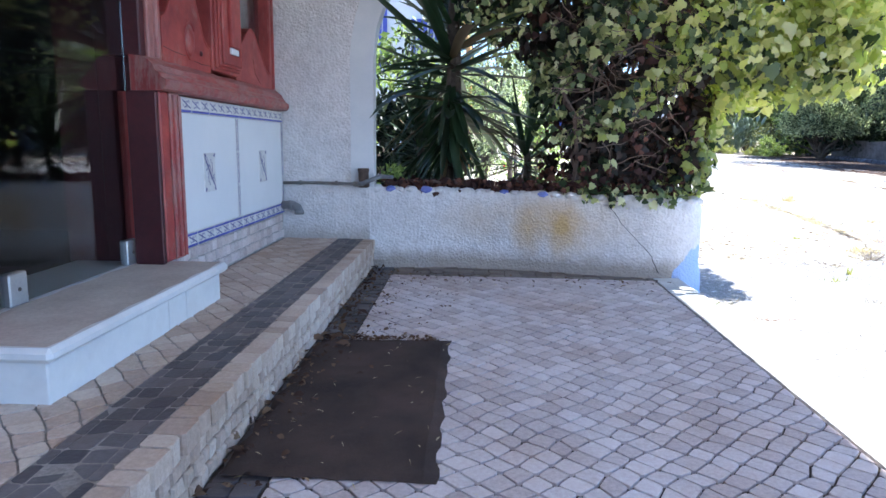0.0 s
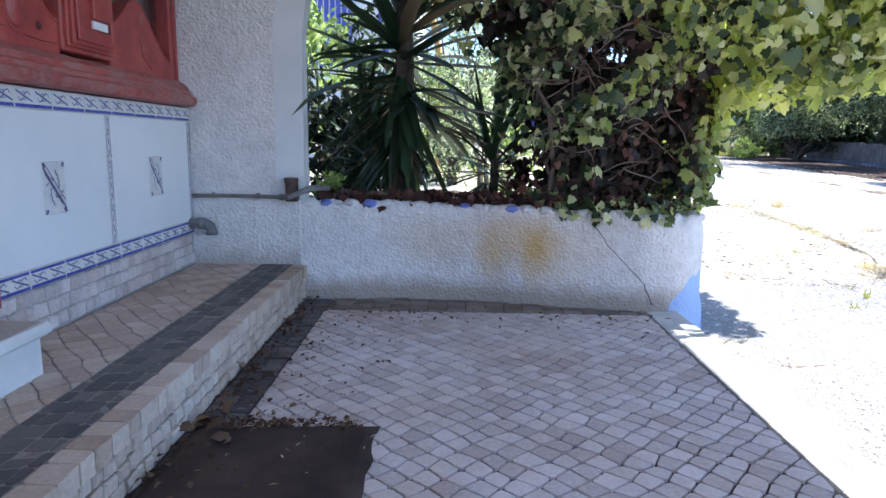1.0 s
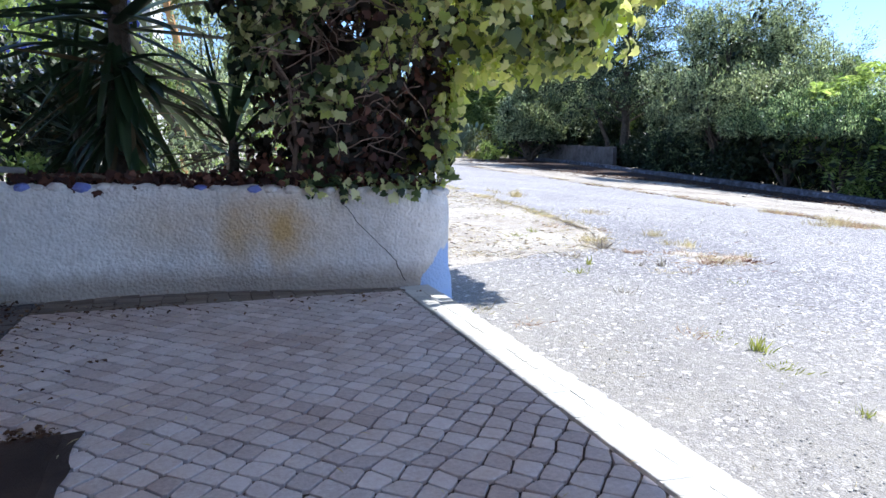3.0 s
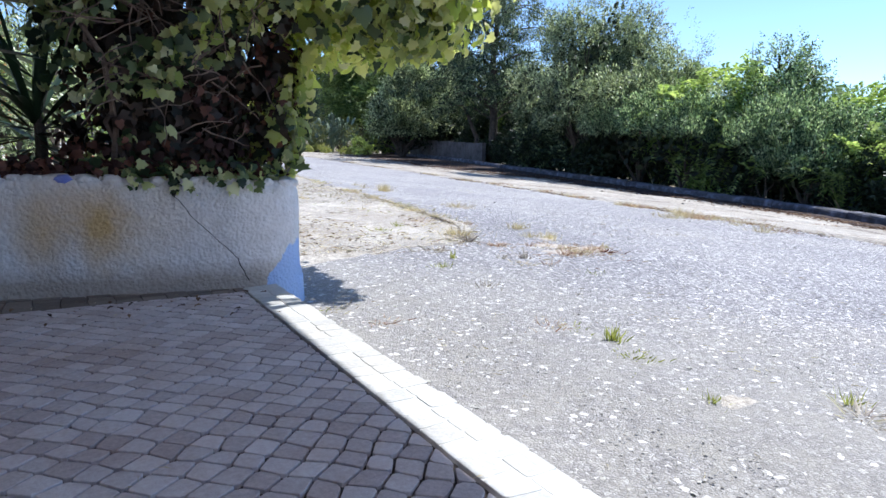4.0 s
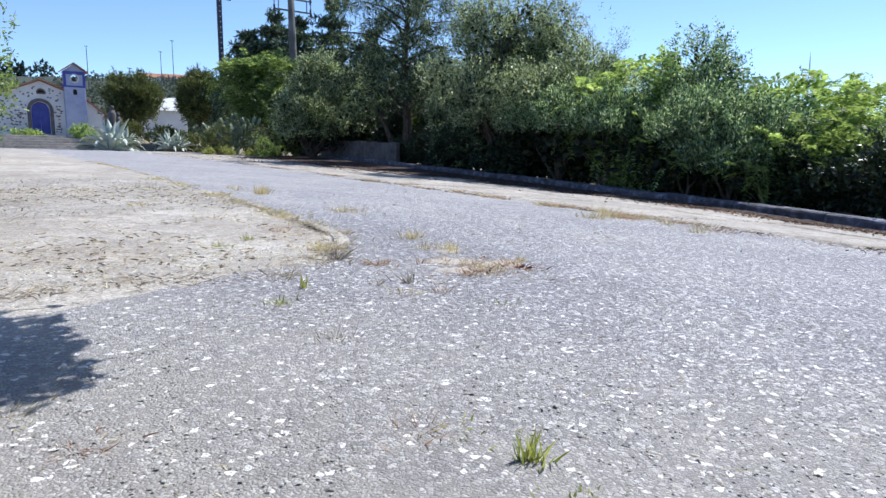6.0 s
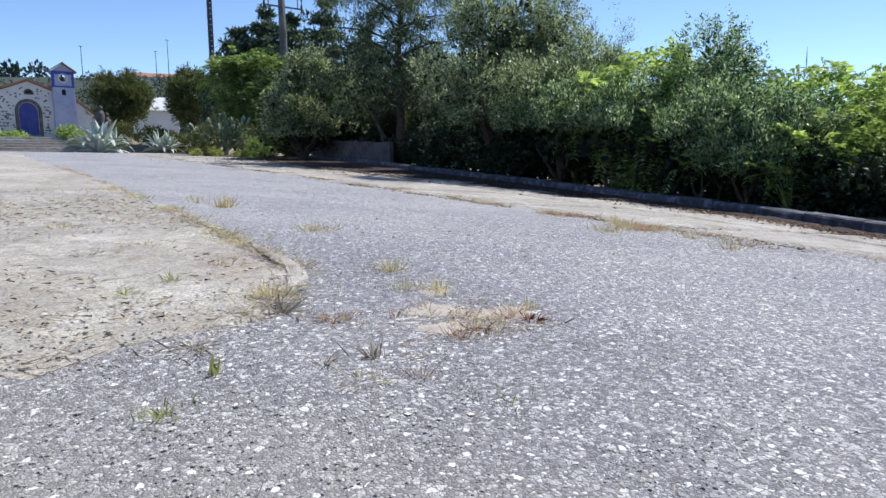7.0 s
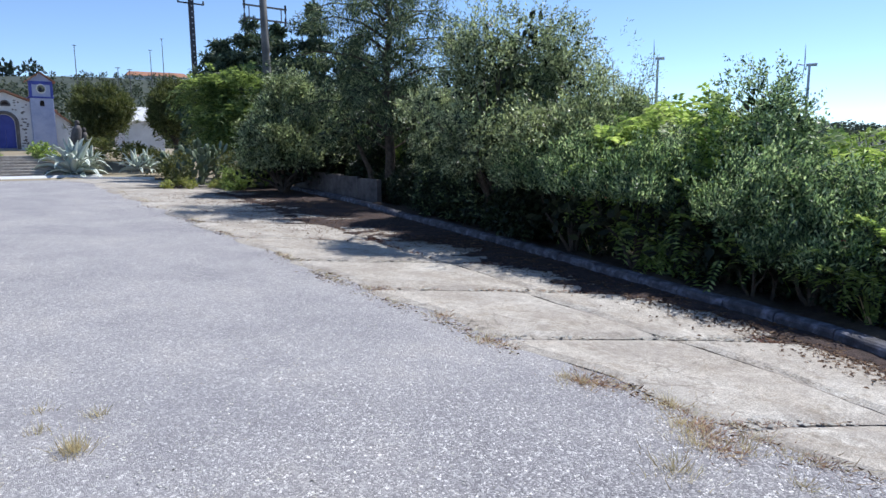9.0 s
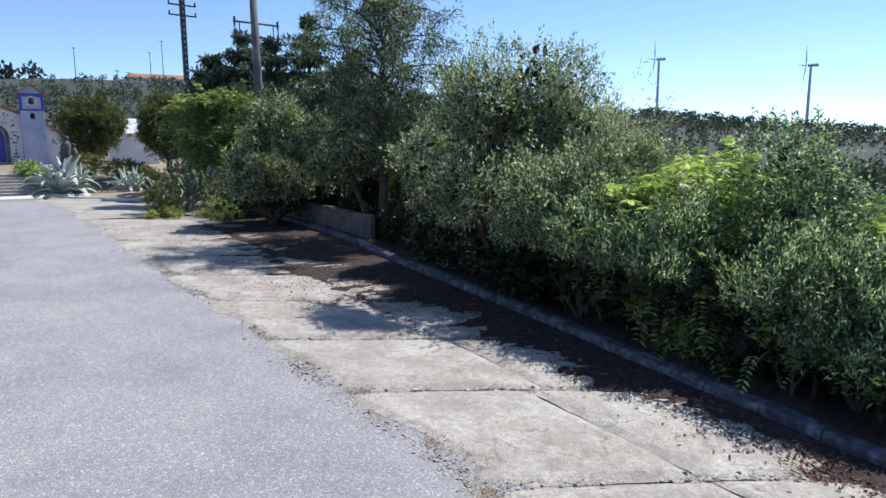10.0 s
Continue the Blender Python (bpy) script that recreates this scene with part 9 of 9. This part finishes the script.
def patch(x, y, rx, ry, material, label, seed):
    """A thin worn patch on the asphalt with a ragged edge."""
    rd = random.Random(seed)
    v = [(x, y, float(gz(x, y)) + 0.008)]
    n = 44
    for ring in (0.5, 1.0):
        for k in range(n):
            a = 6.2832 * k / n
            q = ring * (1 + (0.25 * math.sin(3 * a + seed) + 0.16 * math.sin(7 * a) + 0.22 * rd.uniform(-1, 1)) * ring)
            xx, yy = x + rx * q * math.cos(a), y + ry * q * math.sin(a)
            v.append((xx, yy, float(gz(xx, yy)) + (0.006 if ring < 1 else -0.006)))
    f = [[0, 1 + k, 1 + (k + 1) % n] for k in range(n)] + [[1 + k, 1 + n + k, 1 + n + (k + 1) % n, 1 + (k + 1) % n] for k in range(n)]
    tagged(part("road_patch", G().add(v, f), material, None, label, True), "", "patch", "", "structure")


patch(2.5, 2.36, 0.14, 0.085, M_CONCRETE, "pale worn patch in the asphalt", 3)
patch(4.12, 5.32, 0.26, 0.13, M_PALESAND, "bare pale sand among withered weeds", 11)
patch(4.46, 5.12, 0.24, 0.12, M_PALESAND, "bare pale sand among withered weeds", 12)
patch(4.0, 5.06, 0.2, 0.11, M_PALESAND, "bare pale sand among withered weeds", 13)
patch(4.4, 5.62, 0.13, 0.08, M_PALESAND, "bare pale sand among withered weeds", 14)
patch(3.1, 9.28, 0.75, 0.1, M_CONCRETE, "pale slab edge in the old yard", 16)
patch(4.9, 7.95, 0.2, 0.14, M_SAND, "sandy patch under a grass tuft", 4)

# chippings standing proud of the asphalt
OCTA = (np.array([(0.5, 0, 0), (0, 0.5, 0), (-0.5, 0, 0), (0, -0.5, 0), (0.1, 0.05, 0.10), (0.3, 0.35, 0.03)]), np.array([(0, 5, 4), (5, 1, 4), (1, 2, 4), (2, 3, 4), (3, 0, 4), (0, 1, 5)]))


def chips(name, n, x0, x1, y0, y1, s0, s1, material, label):
    x, y = rng.uniform(x0, x1, n), rng.uniform(y0, y1, n)
    k = (x > np.interp(y, [0.5, 4.4], [1.2, 1.46])) & ~((y > 5.2) & (x < np.interp(y, SLAB_Y, SLAB_X)))
    x, y = x[k], y[k]
    a = rng.uniform(0, 6.28, len(x))
    s = rng.uniform(s0, s1, len(x)) * rng.uniform(0.6, 1.3, len(x))
    ob = leaves(name, np.stack([x, y, gz(x, y) + 0.0025], -1), np.stack([np.cos(a), np.sin(a), 0 * a], -1), s, s * rng.uniform(0.6, 1.0, len(x)), material, None, OCTA, np.tile((0, 0, 1.0), (len(x), 1)) + 0.25 * rng.normal(size=(len(x), 3)), label)
    tagged(ob, "", "gravel", "", "stuff")


chips("pale_chippings", 4600, 2.6, 9.2, 4.2, 12.0, 0.009, 0.022, M_PEBBLE, "pale stone chippings in the asphalt")
chips("pale_chippings", 5000, 4.0, 9.4, 6.0, 16.0, 0.012, 0.026, M_PEBBLE, "pale stone chippings in the asphalt")
chips("grey_chippings", 20000, 1.3, 5.5, 1.0, 6.5, 0.006, 0.014, M_CHIP, "grey stone chippings in the asphalt")
chips("pale_pebbles", 380, 1.3, 8.0, 0.8, 9.0, 0.018, 0.03, M_PEBBLE, "larger pale pebbles on the asphalt")


def pebbles(name, x, y, s0, s1, material, label):
    n = len(x)
    a = rng.uniform(0, 6.28, n)
    s = rng.uniform(s0, s1, n) * rng.uniform(0.6, 1.3, n)
    ob = leaves(name, np.stack([x, y, top(x, y) + 0.002], -1), np.stack([np.cos(a), np.sin(a), 0 * a], -1), s, s * rng.uniform(0.6, 1.0, n), material, None, OCTA, np.tile((0, 0, 1.0), (n, 1)) + 0.25 * rng.normal(size=(n, 3)), label)
    tagged(ob, "", "gravel", "", "stuff")


n = 17000
x, y = rng.uniform(0.5, 4.1, n), rng.uniform(5.3, 12, n)
k = (x < np.interp(y, SLAB_Y, SLAB_X)) & (wave(np.stack([x, y, 0 * x], -1), 1.6, 71) > -0.4)
pebbles("yard_gravel", x[k], y[k], 0.008, 0.022, M_CHIP, "gravel loosened from the concrete yard")
pebbles("pale_yard_gravel", x[k][::3], y[k][::3] + 0.013, 0.008, 0.024, M_PEBBLE, "pale gravel on the concrete yard")
for s_ in (4.6, 7.5, 10.4, 13.4, 16.15, 19.25, 22.2):
    kx = kerb_x(s_ - 2)
    x, y = along([(9.35, s_), (kx, s_ - 0.57 * (kx - 9.35))], 520, 0.05)
    pebbles("joint_gravel", x, y, 0.02, 0.09, M_CHIP, "broken stones along a slab joint")


def litter_shade_sheet():
    """Dark red-brown sheet over the slabs: hedge shade and leaf litter in one colour."""
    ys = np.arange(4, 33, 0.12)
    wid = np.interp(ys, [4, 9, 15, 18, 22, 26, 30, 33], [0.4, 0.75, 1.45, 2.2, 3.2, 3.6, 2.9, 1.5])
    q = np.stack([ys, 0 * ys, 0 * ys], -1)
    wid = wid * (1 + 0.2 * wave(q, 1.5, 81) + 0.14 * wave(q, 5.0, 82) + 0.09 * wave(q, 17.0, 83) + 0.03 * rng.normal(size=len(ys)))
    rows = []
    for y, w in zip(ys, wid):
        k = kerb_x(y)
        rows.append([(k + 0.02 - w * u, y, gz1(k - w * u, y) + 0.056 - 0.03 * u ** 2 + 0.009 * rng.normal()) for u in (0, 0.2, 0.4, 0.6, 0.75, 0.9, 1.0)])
    tagged(part("leaf_mould", G().grid(rows), M_LITTERSHADE, None, "dark red-brown sheet of litter and painted hedge shade along the kerb", True), "", "soil", "", "structure")


litter_shade_sheet()
n = 26000
y = rng.uniform(6, 32, n)
w = np.interp(y, [4, 9, 15, 18, 22, 26, 30, 33], [0.4, 0.75, 1.45, 2.2, 3.2, 3.6, 2.9, 1.5])
x = np.array([kerb_x(v) for v in y]) - w * (1.02 + 0.16 * rng.normal(size=n))
q = np.stack([x, y, 0 * x], -1)
k = wave(q, 2.5, 84) + 0.6 * wave(q, 7.0, 85) > -0.2
strew("dark_litter", x[k], y[k], 0.07, 0.03, M_REDDARK, "dark fallen leaves fraying the edge of the shade sheet", 1.0, 0.2)

patch(14.2, 50.6, 1.7, 1.2, M_LITTERSHADE, "purple-brown leaf litter on the bank", 7)
patch(15.6, 47.5, 1.3, 2.2, M_LITTERSHADE, "purple-brown leaf litter on the bank", 8)

# weeds along the lengthwise joint of the apron, brown litter in its asphalt edge
x, y = along([(10.2, 3.0), (10.9, 6.0), (11.3, 8.2), (11.55, 10.5), (11.75, 13.0), (12.1, 17.0), (12.4, 22.0)], 2600, 0.06)
strew("joint_weeds", x, y, 0.07, 0.006, M_FLAXWEED, "dry weeds in the slab joints", 1.0, 0.5)
x, y = along(apron_edge, 6500, 0.16)
strew("dry_litter", x, y, 0.07, 0.016, M_DRYLEAF, "brown fallen leaves along the edge of the asphalt", 1.0, 0.25)

# withered mat of weeds in the asphalt, straw and bits on the yard
n = 520
x, y = 4.15 + 0.34 * rng.normal(size=n), 5.1 + 0.2 * rng.normal(size=n)
strew("withered_mat", x, y, 0.055, 0.006, M_REDWEED, "flattened withered weeds on the asphalt", 1.0, 0.3)
strew("withered_mat", x[::3] + 0.05, y[::3] - 0.03, 0.06, 0.005, M_DRYGRASS, "flattened dry weeds on the asphalt", 1.0, 0.3)
n = 7000
x, y = rng.uniform(0.3, 4.2, n), rng.uniform(5.3, 10.5, n)
q = np.stack([x, y, 0 * x], -1)
k = (x < np.interp(y, SLAB_Y, SLAB_X)) & (wave(q, 1.9, 91) + 0.5 * wave(q, 5.0, 92) > 0.15)
strew("yard_straw", x[k], y[k], 0.06, 0.004, M_DRYGRASS, "straw and dry grass on the concrete yard", 1.0, 0.25)
strew("yard_litter", x[k][::3], y[k][::3] + 0.02, 0.05, 0.008, M_DRYLEAF, "brown bits on the concrete yard", 1.0, 0.15)
x, y = along([(1.6, 5.4), (2.5, 5.35), (3.1, 5.4), (3.5, 5.7), (3.95, 6.3), (4.0, 7.2), (4.05, 8.5)], 1100, 0.05)
strew("strap_litter", x, y, 0.13, 0.008, M_FLAXWEED, "withered strap leaves along the concrete edge", 1.0, 0.15)
# crumbs of earth and leaf on the porch
n = 900
x, y = rng.uniform(-0.6, 1.15, n), rng.uniform(0.6, 4.1, n)
q = np.stack([x, y, 0 * x], -1)
k = wave(q, 2.2, 95) + 0.7 * (y - 3.2) - 0.5 * x > 0.55
x = np.concatenate([x[k], rng.uniform(-0.6, -0.1, 260), -0.6 + 0.12 * np.abs(rng.normal(size=420))])
y = np.concatenate([y[k], 2.63 + 0.03 * rng.normal(size=260), rng.uniform(0.8, 4.2, 420)])
on_mat = (x < -0.05) & (y > 1.48) & (y < 2.62)
a = rng.uniform(0, 6.28, len(x))
s_ = rng.uniform(0.008, 0.028, len(x))
tagged(leaves("porch_crumbs", np.stack([x, y, np.where(on_mat, 0.02, 0.003)], -1), np.stack([np.cos(a), np.sin(a), 0.15 + 0 * a], -1), s_, s_ * 0.6, M_DRYLEAF, None, CURL, np.tile((0, 0, 1.0), (len(x), 1)) + 0.3 * rng.normal(size=(len(x), 3)), "crumbs of earth and dead leaf on the porch paving"), "", "litter", "", "stuff")
